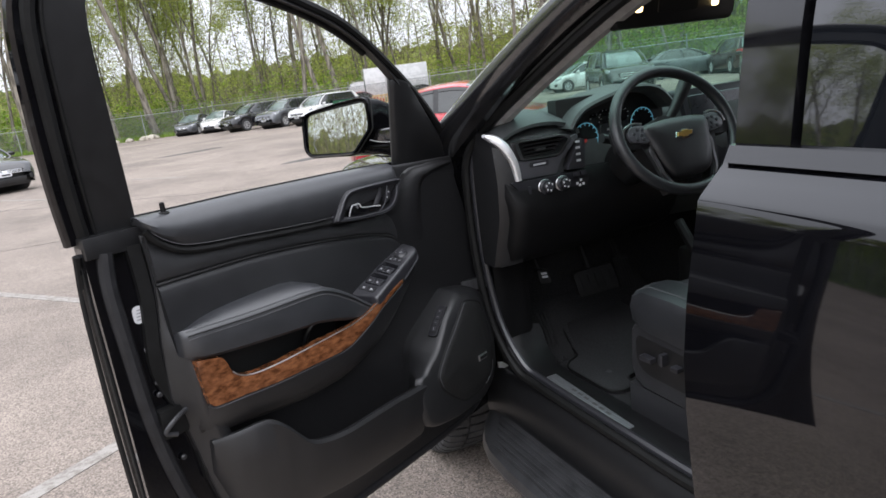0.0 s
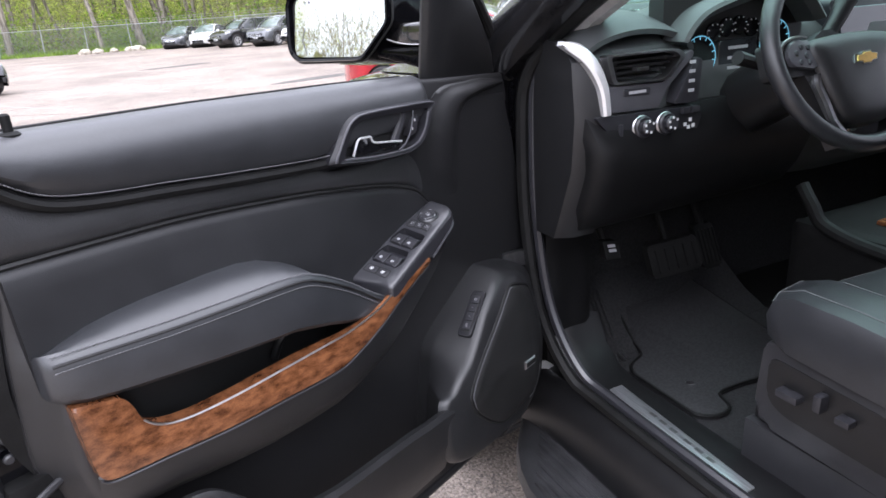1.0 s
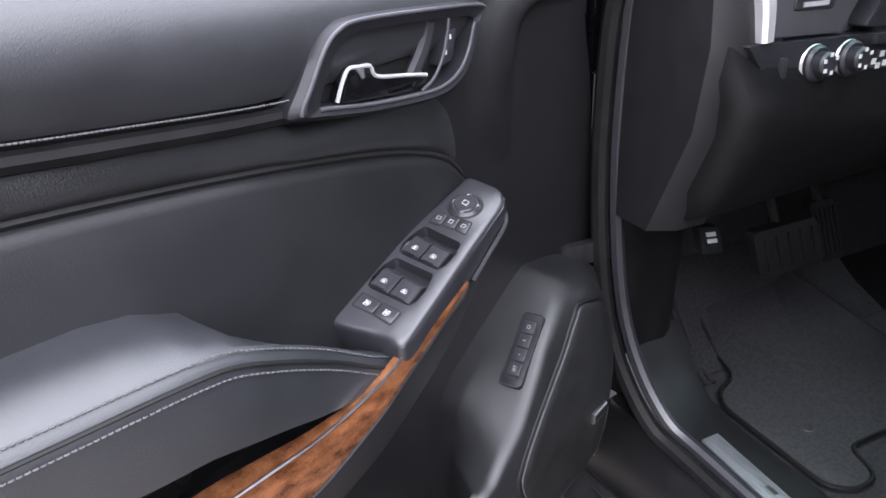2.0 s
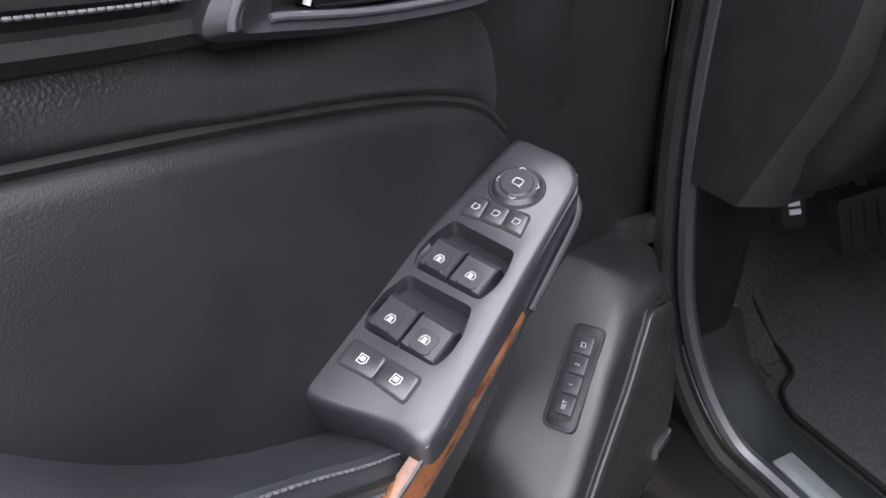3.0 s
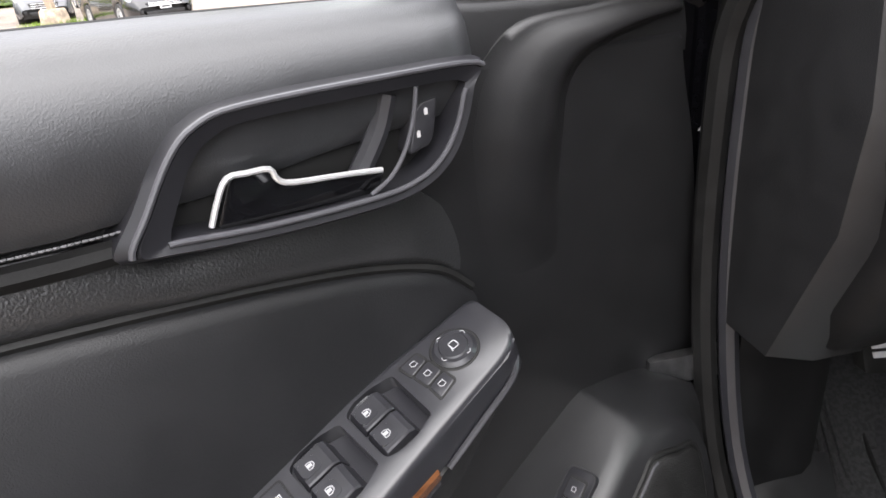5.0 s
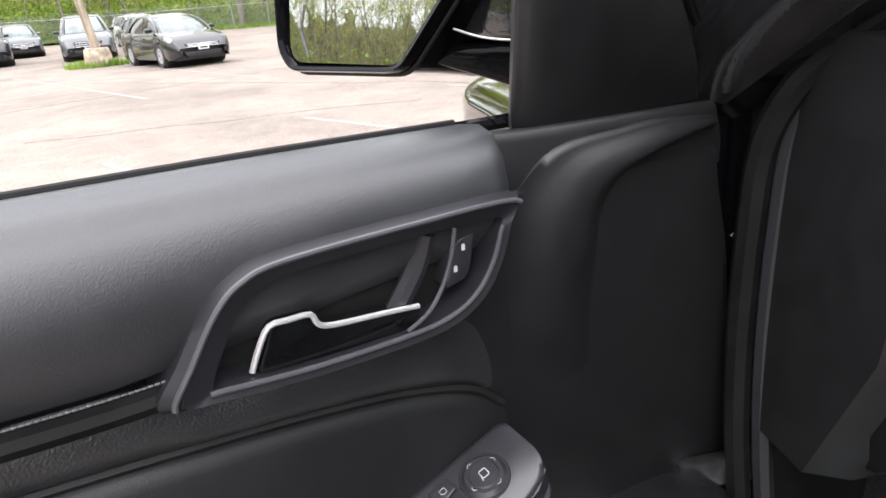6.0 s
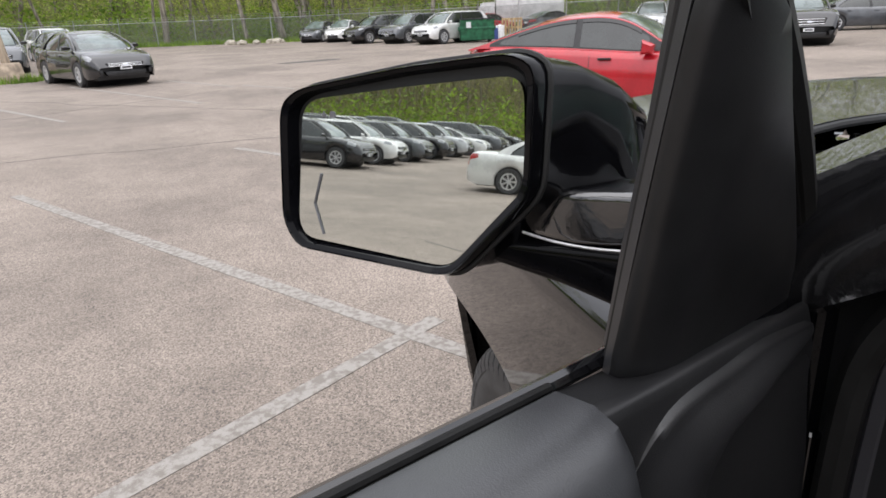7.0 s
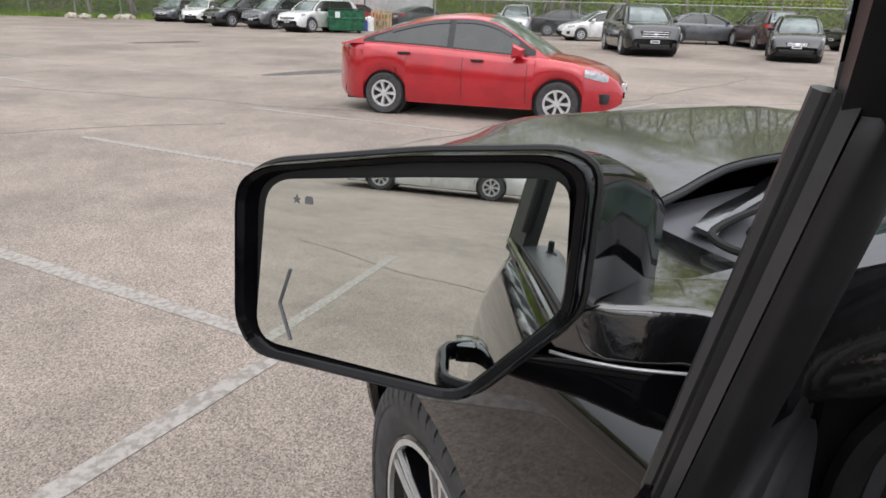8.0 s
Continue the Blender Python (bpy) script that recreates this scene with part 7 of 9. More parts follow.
def arched_roof(add, paint, k, belt, w0, w1):
    """A compact sedan's cabin under one arched roofline, with its glass set on it."""
    line = [(q.x, q.y) for q in spline(ROOFLINE, 6)]
    crown = lambda x: interp(x, line)
    base = lambda x: belt(x) - 0.015
    drop = lambda x: min(0.075, max(0.012, (crown(x) - base(x)) * 0.3))

    def wide(x, z):
        f = max(0.0, (z - base(x)) / (k["H"] - 0.05 - 0.95))
        return w0 + (w1 - w0) * min(1.0, f) ** 1.1

    def over(x, g, lift=0.0):
        """A point on the roof: g runs from -1 to 1 across it."""
        zt = crown(x) - drop(x)
        return (x, wide(x, zt) * g, zt + drop(x) * (1 - abs(g) ** 2.6) + lift)
    secs = []
    for x in lin(-1.95, 1.16, 64):
        zt = crown(x) - drop(x)
        wall = [(x, wide(x, z), z) for z in lin(base(x), zt, 5)[:-1]]
        secs.append(wall + [over(x, g) for g in (1, 0.96, 0.88, 0.75, 0.5, 0.25, 0, -0.25, -0.5, -0.75, -0.88, -0.96, -1)] + [(p[0], -p[1], p[2]) for p in wall[::-1]])
    add("roof", loft(secs, closed=False), paint)
    sill = lambda x: belt(x) + 0.012
    head = lambda x: crown(x) - drop(x) - 0.012
    for s in (-1, 1):
        def side(nm, x0, x1, lo, hi, material, out):
            rows = []
            for x in lin(x0, x1, 26):
                a, c = lo(x), max(hi(x), lo(x) + 0.004)
                row = [(x, s * (wide(x, z) + out), z) for z in lin(a, c, 5)]
                rows.append(row + [(p[0], p[1] - s * 0.03, p[2]) for p in row[::-1]])
            add(nm, loft(rows), material)
        # black surround, two panes, a rain visor over each
        edge = lambda x: min(head(x), sill(x) + 0.02 + max(0, x + 1.62) * 0.62)
        side("window_surround", -1.60, 0.98, sill, edge, DARKTRIM, 0.003)
        pane = lambda x: min(head(x) - 0.035, sill(x) + 0.02 + max(0, x + 1.50) * 0.62)
        side("window_glass", -1.42, -0.30, lambda x: sill(x) + 0.015, pane, CARGLASS, 0.008)
        side("window_glass", -0.21, 0.74, lambda x: sill(x) + 0.015, pane, CARGLASS, 0.008)
        for x0, x1 in ((-1.15, -0.30), (-0.21, 0.62)):
            side("rain_visor", x0, x1, lambda x: head(x) - 0.05, lambda x: head(x) - 0.006, PIANO, 0.022)
    for nm, x0, x1 in (("windscreen", 0.26, 1.12), ("rear_screen", -1.62, -0.88)):
        rows = []
        for x in lin(x0, x1, 12):
            rows.append([over(x, g, 0.006) for g in (-0.94, -0.8, -0.5, -0.2, 0.2, 0.5, 0.8, 0.94)] + [over(x, g, -0.02) for g in (0.94, -0.94)])
        add(nm, loft(rows), SCREENGLASS, "glass screen that mirrors the sky")


def make_car(kind, paint, rim=ALLOY, name="car"):
    """A parked car on its own axes: nose along +x, up +z, standing on z = 0."""
    k = KINDS[kind]
    L, W, H, r = k["L"], k["W"], k["H"], k["r"]
    xf, xr = k["wb"] / 2 + 0.02 * L * 0.5, -k["wb"] / 2 + 0.02 * L * 0.5
    T = thing(name)
    add = lambda nm, bm, material, label="", parent=T, **q: part(nm, bm, material, parent, label, **q)
    belt = lambda x: interp(x, k["top"])
    low = 0.20 if kind in ("sedan", "bigsedan", "hatch", "van") else 0.25

    def half(x):
        n = abs(x) / (L / 2)
        if kind == "sedan":
            a, b = (0.66, 0.62) if x < 0 else (0.70, 0.52)
            return W / 2 * (1 - 0.02 * n ** 2 - b * max(0, (n - a) / (1 - a)) ** 2.4)
        return W / 2 * (1 - 0.02 * n ** 2 - 0.20 * max(0, (n - 0.80) / 0.20) ** 2.2)

    def bottom(x):
        z = low + 0.10 * max(0, (abs(x) - L / 2 + 0.35) / 0.35) ** 2
        for c in (xf, xr):
            d, R = abs(x - c), r * 1.16
            if d < R:
                z = max(z, r + math.sqrt(R * R - d * d) - 0.01)
        return z
    # extra stations at the arches
    xs = set(round(v, 3) for v in lin(-L / 2, L / 2, 44))
    for c in (xf, xr):
        xs |= {round(c + r * 1.16 * math.cos(w), 3) for w in lin(0.0, math.pi, 19)} | {round(c + s * (r * 1.16 + 0.004), 3) for s in (-1, 1)}
    secs = []
    for x in sorted(xs):
        b, t, h = bottom(x), belt(x), half(x)
        t = max(t, b + 0.03)
        side = []
        for f, g in ((0, 0.95), (0.12, 0.985), (0.35, 1.0), (0.62, 0.995), (0.70, 0.982), (0.86, 0.955), (0.95, 0.925), (1.0, 0.87)):
            side.append((x, h * g, b + (t - b) * f))
        deck = [(x, h * g, t + 0.035 * (1 - g * g) * (1 if abs(x) < L / 2 - 0.2 else 0.3)) for g in (0.6, 0.3, 0.0)]
        ring = side + deck
        secs.append(ring + [(p[0], -p[1], p[2]) for p in ring[-2::-1]])
    bm = loft(secs, closed=False)
    bmesh.ops.holes_fill(bm, edges=[e for e in bm.edges if e.is_boundary and all(abs(abs(v.co.x) - L / 2) < 1e-3 for v in e.verts)], sides=0)
    add("body", bm, paint)
    add("underbody", box(bmesh.new(), -L / 2 + 0.25, L / 2 - 0.25, -W / 2 + 0.22, W / 2 - 0.22, low - 0.03, belt(0) - 0.25, 0.02), DARKTRIM)
    for c in (xf, xr):
        bm = bmesh.new()
        disc(bm, (c, -W / 2 + 0.10, r), (0, 1, 0), r * 1.17, W - 0.20, 24)
        add("wheel_well", bm, DARKTRIM)
    # greenhouse
    a0, b0, a1, b1 = k["gh"]
    w0, w1 = W / 2 * 0.885, W / 2 * 0.66
    z0 = lambda x: belt(x) - 0.01

    def gring(f, grow=0.0):
        ring = []
        xa, xb = a0 + (a1 - a0) * f ** 1.35, b0 + (b1 - b0) * f ** 1.3
        w = w0 + (w1 - w0) * f ** 1.15 + grow
        for i in range(40):
            t = 2 * math.pi * i / 40
            c, s = math.cos(t), math.sin(t)
            px, py = abs(c) ** 0.28 * (1 if c > 0 else -1), abs(s) ** 0.35 * (1 if s > 0 else -1)
            x = (xa + xb) / 2 + ((xb - xa) / 2 + grow) * px
            z = (z0(max(-L / 2 + 0.05, min(x, L / 2 - 0.05)))) * (1 - f) + (H - 0.05) * f
            ring.append((x, w * py, z + 0.03 * math.sin(math.pi * f)))
        return ring
    if kind == "sedan":
        arched_roof(add, paint, k, belt, w0, w1)
    else:
        add("window_glass", loft([gring(f) for f in (0, 0.3, 0.6, 0.85, 1.0)]), CARGLASS, "dark side windows")
        roof = [gring(0.90, 0.012), gring(0.965, 0.012), gring(1.0, -0.01)]
        top = [(((p[0] - (a1 + b1) / 2) * 0.75 + (a1 + b1) / 2), p[1] * 0.7, H - 0.012) for p in gring(1.0)]
        top2 = [(((p[0] - (a1 + b1) / 2) * 0.3 + (a1 + b1) / 2), p[1] * 0.3, H) for p in gring(1.0)]
        add("roof", loft(roof + [top, top2]), paint)

    def patch(nm, bx0, bx1, tx0, tx1, s, material, lift=0.012, f0=0.0, f1=0.95):
        rows = []
        for f in lin(f0, f1, 6):
            w = (w0 + (w1 - w0) * f ** 1.15) + lift
            row = []
            for g in (0, 0.5, 1):
                e = f ** 1.33
                x = (bx0 + (bx1 - bx0) * g) * (1 - e) + (tx0 + (tx1 - tx0) * g) * e
                z = z0(x) * (1 - f) + (H - 0.05) * f + 0.03 * math.sin(math.pi * f)
                row.append((x, s * w, z))
            rows.append(row + [(p[0], p[1] - s * 0.05, p[2]) for p in row[::-1]])
        add(nm, loft(rows), material)
    for s in (-1, 1):
        rr = k["rear"]
        if kind != "sedan":
            patch("rear_pillar", a0 + 0.02, a0 + rr, a1 - 0.02, a1 + rr * 0.35, s, paint)
            patch("front_pillar", b0 - 0.09, b0 - 0.01, b1 - 0.07, b1 + 0.02, s, paint)
            patch("middle_pillar", -0.10, 0.0, -0.22, -0.14, s, DARKTRIM, 0.008)
        # handles, mirror, seams, sill
        for x in (0.18, -0.92):
            add("door_handle", box(bmesh.new(), x - 0.1, x + 0.08, s * half(x) * 0.99 - 0.02, s * half(x) * 0.99 + 0.02, belt(x) - (0.12 if kind == "sedan" else 0.17), belt(x) - (0.09 if kind == "sedan" else 0.14), 0.01), paint if kind != "sedan" else DARKTRIM)
        xm, big = (b0 - 0.36, 1.45) if kind == "sedan" else (b0 - 0.28, 1.0)
        mz = belt(xm) + 0.06
        secs = [[(xm + a, s * (w0 + d), mz + z) for a, z in ((-0.05 * e, -0.06 * e), (0.06 * e, -0.05 * e), (0.08 * e, 0.03 * e), (-0.04 * e, 0.075 * e))] for d, e in ((0.0, 0.5 * big), (0.05, 0.6 * big), (0.09, big), (0.18, 0.97 * big), (0.22, 0.6 * big))]
        add("wing_mirror", loft(secs), paint if kind in ("sedan", "suv") else DARKTRIM)
        for x in (b0 - 0.22, -0.05, xr + r * 0.8):
            bm = bmesh.new()
            pts = []
            for f in lin(0.06, 0.98, 9):
                z = low + 0.05 + (belt(x) - low - 0.06) * f
                g = interp((z - low) / (belt(x) - low), [(0, 0.95), (0.12, 0.985), (0.35, 1.0), (0.62, 0.995), (0.7, 0.982), (0.86, 0.955), (0.95, 0.925), (1, 0.87)])
                pts.append((x - (0.10 * f if x < -0.5 else 0), s * (half(x) * g + 0.0005), z))
            tube(pts, 0.004, 5, bm)
            add("door_seam", bm, DARKTRIM)
        add("sill_trim", box(bmesh.new(), xr + r * 1.2, xf - r * 1.2, s * W * 0.465 - 0.02, s * W * 0.465 + 0.02, low - 0.01, low + 0.06, 0.015), DARKTRIM if kind != "sedan" else paint)
        # lamps that follow the body's corners
        zc = belt(L / 2 - 0.35) - 0.075
        xe = max(x for x in lin(L / 2 - 0.5, L / 2, 60) if belt(x) > zc + 0.01)

        def lamp(nm, x0, x1, lo, hi, material):
            rows = []
            for x in lin(x0, x1, 8):
                a, c = lo(x), min(hi(x), belt(x) - 0.008)
                row = []
                for z in lin(min(a, c - 0.012), c, 5):
                    f = (z - low) / (belt(x) - low)
                    row.append((x, s * (half(x) * interp(f, FLANK) + 0.005), z))
                rows.append(row + [(p[0], p[1] - s * 0.05, p[2]) for p in row[::-1]])
            add(nm, loft(rows), material)
        lamp("headlight", L / 2 - 0.62, xe, lambda x: zc - 0.07 + 0.10 * max(0, (L / 2 - 0.25 - x) / 0.4), lambda x: zc + 0.06 + 0.05 * max(0, (L / 2 - 0.25 - x) / 0.4), CLEARLAMP)
        zt = belt(-L / 2 + 0.15)
        lamp("tail_light", -L / 2 + 0.012, -L / 2 + 0.30, lambda x: zt - 0.21 + 0.25 * max(0, x + L / 2 - 0.05), lambda x: zt - 0.045, REDLAMP)
        ye = half(-L / 2)
        add("rear_lamp", box(bmesh.new(), -L / 2 - 0.012, -L / 2 + 0.04, min(s * ye * 0.55, s * ye * 0.84), max(s * ye * 0.55, s * ye * 0.84), belt(-L / 2) - 0.05, belt(-L / 2) + 0.10, 0.02), REDLAMP)
    # windscreens
    for nm, f, xa, xb, dirn in () if kind == "sedan" else (("windscreen", 1, b0, b1, 1), ("rear_screen", 1, a0, a1, -1)):
        rows = []
        for f in lin(0.06, 0.88, 6):
            x = xa + (xb - xa) * f ** 1.33
            w = (w0 + (w1 - w0) * f ** 1.15) * 0.80
            z = z0(max(-L / 2 + 0.05, min(x, L / 2 - 0.05))) * (1 - f) + (H - 0.05) * f + 0.03 * math.sin(math.pi * f)
            rows.append([(x + dirn * (0.022 - 0.07 * abs(g) ** 3), w * g, z) for g in (-1, -0.6, -0.2, 0.2, 0.6, 1)] + [(x - dirn * 0.05, w * g, z) for g in (1, -1)])
        add(nm, loft(rows), SCREENGLASS, "glass screen that mirrors the sky")
    # nose: grille, lower intake, plate, fog lamps; tail: bumper trim, plate
    fz = belt(L / 2 - 0.2)
    gx = L / 2
    bend_f, bend_r = (0.50, 0.62) if kind == "sedan" else (0.10, 0.05)
    to = lambda a, b, d: (gx - 0.05 - bend_f * abs(a) ** 2 - 0.10 * max(0, (b - 0.5)) + d, a, b)
    gh = 0.11 if kind in ("sedan", "bigsedan", "hatch") else 0.22
    gw = 0.36 if kind in ("sedan", "hatch") else 0.52
    gz = fz - 0.13 - gh / 2
    add("grille", slab(rounded([(-gw, gz + gh / 2), (gw, gz + gh / 2), (gw * 0.85, gz - gh / 2), (-gw * 0.85, gz - gh / 2)], 0.04, 4), -0.12, 0.055, to, 0.01, 2), DARKTRIM)
    bm = bmesh.new()
    for i in range(3):
        zz = gz - gh / 2 + gh * (i + 0.5) / 3
        tube([to(a, zz, 0.06) for a in lin(-gw * 0.85, gw * 0.85, 9)], 0.008, 6, bm)
    add("grille_bar", bm, CHROME)
    add("maker_badge", slab(rounded([(-0.07, gz - 0.03), (0.07, gz - 0.03), (0.07, gz + 0.03), (-0.07, gz + 0.03)], 0.028, 4), 0.0, 0.075, to), CHROME)
    add("lower_intake", slab(rounded([(-0.55, 0.40), (0.55, 0.40), (0.48, 0.27), (-0.48, 0.27)], 0.04, 4), -0.12, 0.055, to, 0.01, 2), DARKTRIM)
    for s in (-1, 1):
        add("fog_lamp", slab(rounded([(s * 0.60, 0.44), (s * 0.74, 0.46), (s * 0.72, 0.32), (s * 0.62, 0.31)], 0.02, 3), -0.12, 0.075, to, 0.008, 2), DARKTRIM)
    add("front_plate", slab([(-0.15, 0.44), (0.15, 0.44), (0.15, 0.54), (-0.15, 0.54)], 0.0, 0.085, to), PLATE)
    add("plate_bar", slab([(-0.11, 0.47), (0.11, 0.47), (0.11, 0.51), (-0.11, 0.51)], 0.0, 0.088, to), DARKTRIM)
    tb = lambda a, b, d: (-L / 2 - d + bend_r * abs(a) ** 2, a, b)
    add("rear_bumper_trim", slab(rounded([(-0.6, 0.27), (0.6, 0.27), (0.62, 0.38), (-0.62, 0.38)], 0.03, 3), -0.15, 0.01, tb, 0.01, 2), DARKTRIM)
    add("rear_plate", slab([(-0.15, 0.70), (0.15, 0.70), (0.15, 0.80), (-0.15, 0.80)], -0.1, 0.012, tb), PLATE)
    # wheels
    for c in (xf, xr):
        for s in (-1, 1):
            yo = s * (W / 2 - 0.10)
            prof = [(0.63, -0.09), (0.72, -0.10), (0.95, -0.10), (1.0, -0.07), (1.0, 0.07), (0.95, 0.10), (0.72, 0.10), (0.63, 0.085)]
            ws = [[(c + r * q * math.cos(w), yo + s * d, r + r * q * math.sin(w)) for q, d in prof] for w in [2 * math.pi * i / 28 for i in range(29)]]
            bm = loft(ws, closed=False)
            bmesh.ops.remove_doubles(bm, verts=bm.verts, dist=1e-5)
            wh = add("tyre", bm, TYRE)
            bm = bmesh.new()
            disc(bm, (c, yo - s * 0.02, r), (0, s, 0), r * 0.64, 0.05, 24)
            add("rim_dish", bm, DARKTRIM, parent=wh)
            bm = bmesh.new()
            disc(bm, (c, yo + s * 0.055, r), (0, s, 0), r * 0.67, 0.035, 28, 0.0, hole=r * 0.56)
            disc(bm, (c, yo + s * 0.04, r), (0, s, 0), r * 0.15, 0.04, 14)
            for i in range(7):
                w = 2 * math.pi * i / 7
                d, e = Vector((math.cos(w), 0, math.sin(w))), Vector((-math.sin(w), 0, math.cos(w)))
                o = Vector((c, yo, r))
                loft([[o + d * q + e * h + Vector((0, s * y, 0)) for h, y in ((-hw, 0.03), (-hw * 0.8, 0.075), (hw * 0.8, 0.075), (hw, 0.03))] for q, hw in ((r * 0.1, 0.022), (r * 0.35, 0.02), (r * 0.6, 0.034))], bm)
            add("rim", bm, rim, parent=wh)
    return T


PROTO = {}


def park(kind, colour, x, y, heading, label, group="parked cars"):
    """Puts a car of a kind and colour on the lot; heading in degrees from +x."""
    m = pose(x, y, ground_z(x, y), 0, 0, heading)
    if (kind, colour) not in PROTO:
        nm = {"sedan": "sedan", "bigsedan": "sedan", "suv": "suv", "bigsuv": "suv", "van": "minivan", "hatch": "hatchback"}[kind]
        ob = make_car(kind, PAINTS[colour], ALLOY, nm)
        ob.matrix_basis = m
        PROTO[(kind, colour)] = ob
    else:
        ob = copy_thing(PROTO[(kind, colour)], m)
    cat = {"sedan": "car", "bigsedan": "car", "hatch": "car", "suv": "suv", "bigsuv": "suv", "van": "minivan"}[kind]
    tagged(ob, label, cat, group)
    return ob


def at_rear(kind, rx, ry, deg):
    """The centre of a car whose rear wheel stands at rx, ry on its right side, and its heading."""
    k = KINDS[kind]
    a = radians(deg)
    f, l = Vector((math.cos(a), math.sin(a))), Vector((-math.sin(a), math.cos(a)))
    c = Vector((rx, ry)) + f * (k["wb"] / 2 - 0.01 * k["L"]) + l * (k["W"] / 2 - 0.1)
    return c.x, c.y


x, y = at_rear("sedan", 3.19, 9.99, -43)
park("sedan", "red", x, y, -43, "bright red compact sedan parked alone on the lot")
park("bigsedan", "black", -5.45, 22.44, -58, "black sedan parked beside a lamp post base")
park("van", "grey", -11.0, 31.2, -70, "dark grey minivan parked by the fence")
park("bigsuv", "black", -15.4, 31.5, -62, "black pickup-like vehicle parked at the lot's edge")
park("bigsedan", "green", -9.6, 35.5, -60, "dark green car parked behind the sedan")
park("suv", "white", -11.4, 40.5, -60, "white vehicle parked near the fence")
park("suv", "grey", -16.9, 38.5, -62, "dark grey vehicle parked near the fence")
# the row ahead
park("suv", "white", 9.5, 36.8, -150, "white crossover parked beside a green dumpster")
park("suv", "grey", 8.2, 40.5, -145, "dark grey crossover parked in the far row")
park("suv", "black", 6.6, 43.2, -155, "black crossover parked at an angle in the far row")
park("sedan", "white", 5.0, 48.8, -120, "white sedan parked in the far row by the fence")
park("sedan", "grey", 3.4, 50.8, -120, "dark sedan parked in the far row by the fence")
park("suv", "white", 8.2, 50.5, -160, "white vehicle parked beyond the dark crossover")
# beyond and along the fence to the right
park("suv", "silver", 20.4, 34.2, -128, "silver crossover parked behind the chain-link fence")
park("bigsedan", "black", 23.2, 32.8, -35, "black sedan parked behind the chain-link fence")
park("sedan", "white", 21.9, 28.6, 165, "white sedan with its tail to the lot")
park("sedan", "silver", 26.0, 33.6, 160, "silver sedan parked behind the fence")
park("bigsuv", "black", 17.6, 20.9, -118, "black three-row crossover with chrome grille bars")
park("bigsedan", "grey", 26.2, 26.0, -30, "dark grey sedan parked behind the fence")
park("suv", "maroon", 26.6, 22.6, 60, "dark maroon crossover with its tail to the lot")
park("hatch", "black", 21.6, 17.2, -140, "small black hatchback parked by the fence")
park("sedan", "red", 14.0, 44.0, 20, "dark reddish sedan parked behind the fence")
park("sedan", "grey", 17.5, 41.5, 20, "grey sedan parked behind the fence")
park("suv", "black", 31.0, 20.0, 160, "black crossover parked by the fence")
# the wide rows that the door mirror shows
x, y = at_rear("bigsedan", -15.2, -4.5, -60)
park("bigsedan", "white", -15.4, -5.9, -60, "white sedan parked behind the black vehicle", "cars in the rear rows")
rng = random.Random(4)
row = Vector((-2.35, -1.55))
kinds = ["suv", "suv", "bigsuv", "sedan", "suv", "hatch", "suv", "bigsedan"]
cols = ["black", "white", "grey", "white", "silver", "white", "grey", "black"]
for line, start in enumerate((Vector((-24.0, 0.4)), Vector((-30.5, 9.5)), Vector((-38.0, 5.0)), Vector((-46.0, 12.0)), Vector((-56.0, 14.0)))):
    for i in range(-2 if line else 0, 9 if line < 2 else 10):
        p = start + row * i * (1.0 if line else 1.04)
        kd, cl = kinds[(i * 3 + line) % 8], cols[(i * 5 + line * 3) % 8]
        if line == 0 and i < 2:
            kd, cl = "suv", ("black", "white")[i]
        park(kd, cl, p.x, p.y, -60 + rng.uniform(-2, 2), "%s vehicle parked in a long row" % ({"grey": "dark grey"}.get(cl, cl)), "cars in the rear rows")
park("bigsuv", "silver", -20.5, 3.2, -30, "silver pickup-like vehicle facing the lane", "cars in the rear rows")

# ---- woods, fence, and what stands on the lot ----
BARK = mat("grey_bark", (0.17, 0.145, 0.115), 0.95, var=0.35, scale=6, bump=1.0, bscale=40, second=(0.30, 0.265, 0.22), stretch=(1, 1, 0.2))


def leaf_material(name, base, other):
    m = mat(name, base, 0.6, var=0.35, scale=0.6, second=other, mix=(0.35, 0.65), island=0.35)
    nt = m.node_tree
    b = nt.nodes["Principled BSDF"]
    col = b.inputs["Base Color"].links[0].from_socket
    tl = nt.nodes.new("ShaderNodeBsdfTranslucent")
    nt.links.new(col, tl.inputs[0])
    mx = nt.nodes.new("ShaderNodeMixShader")
    mx.inputs[0].default_value = 0.5
    nt.links.new(b.outputs[0], mx.inputs[1])
    nt.links.new(tl.outputs[0], mx.inputs[2])
    nt.links.new(mx.outputs[0], nt.nodes["Material Output"].inputs[0])
    return m


SPRING = leaf_material("spring_leaves", (0.32, 0.40, 0.06), (0.50, 0.55, 0.13))
SHRUB = leaf_material("shrub_leaves", (0.14, 0.26, 0.025), (0.29, 0.41, 0.05))
BROWNTWIG = leaf_material("dry_brush", (0.22, 0.19, 0.12), (0.34, 0.31, 0.17))
GRASS = leaf_material("grass_blades", (0.17, 0.31, 0.035), (0.32, 0.45, 0.08))
GALV = mat("galvanised_steel", (0.42, 0.43, 0.44), 0.5, metal=0.6, var=0.2, scale=20)


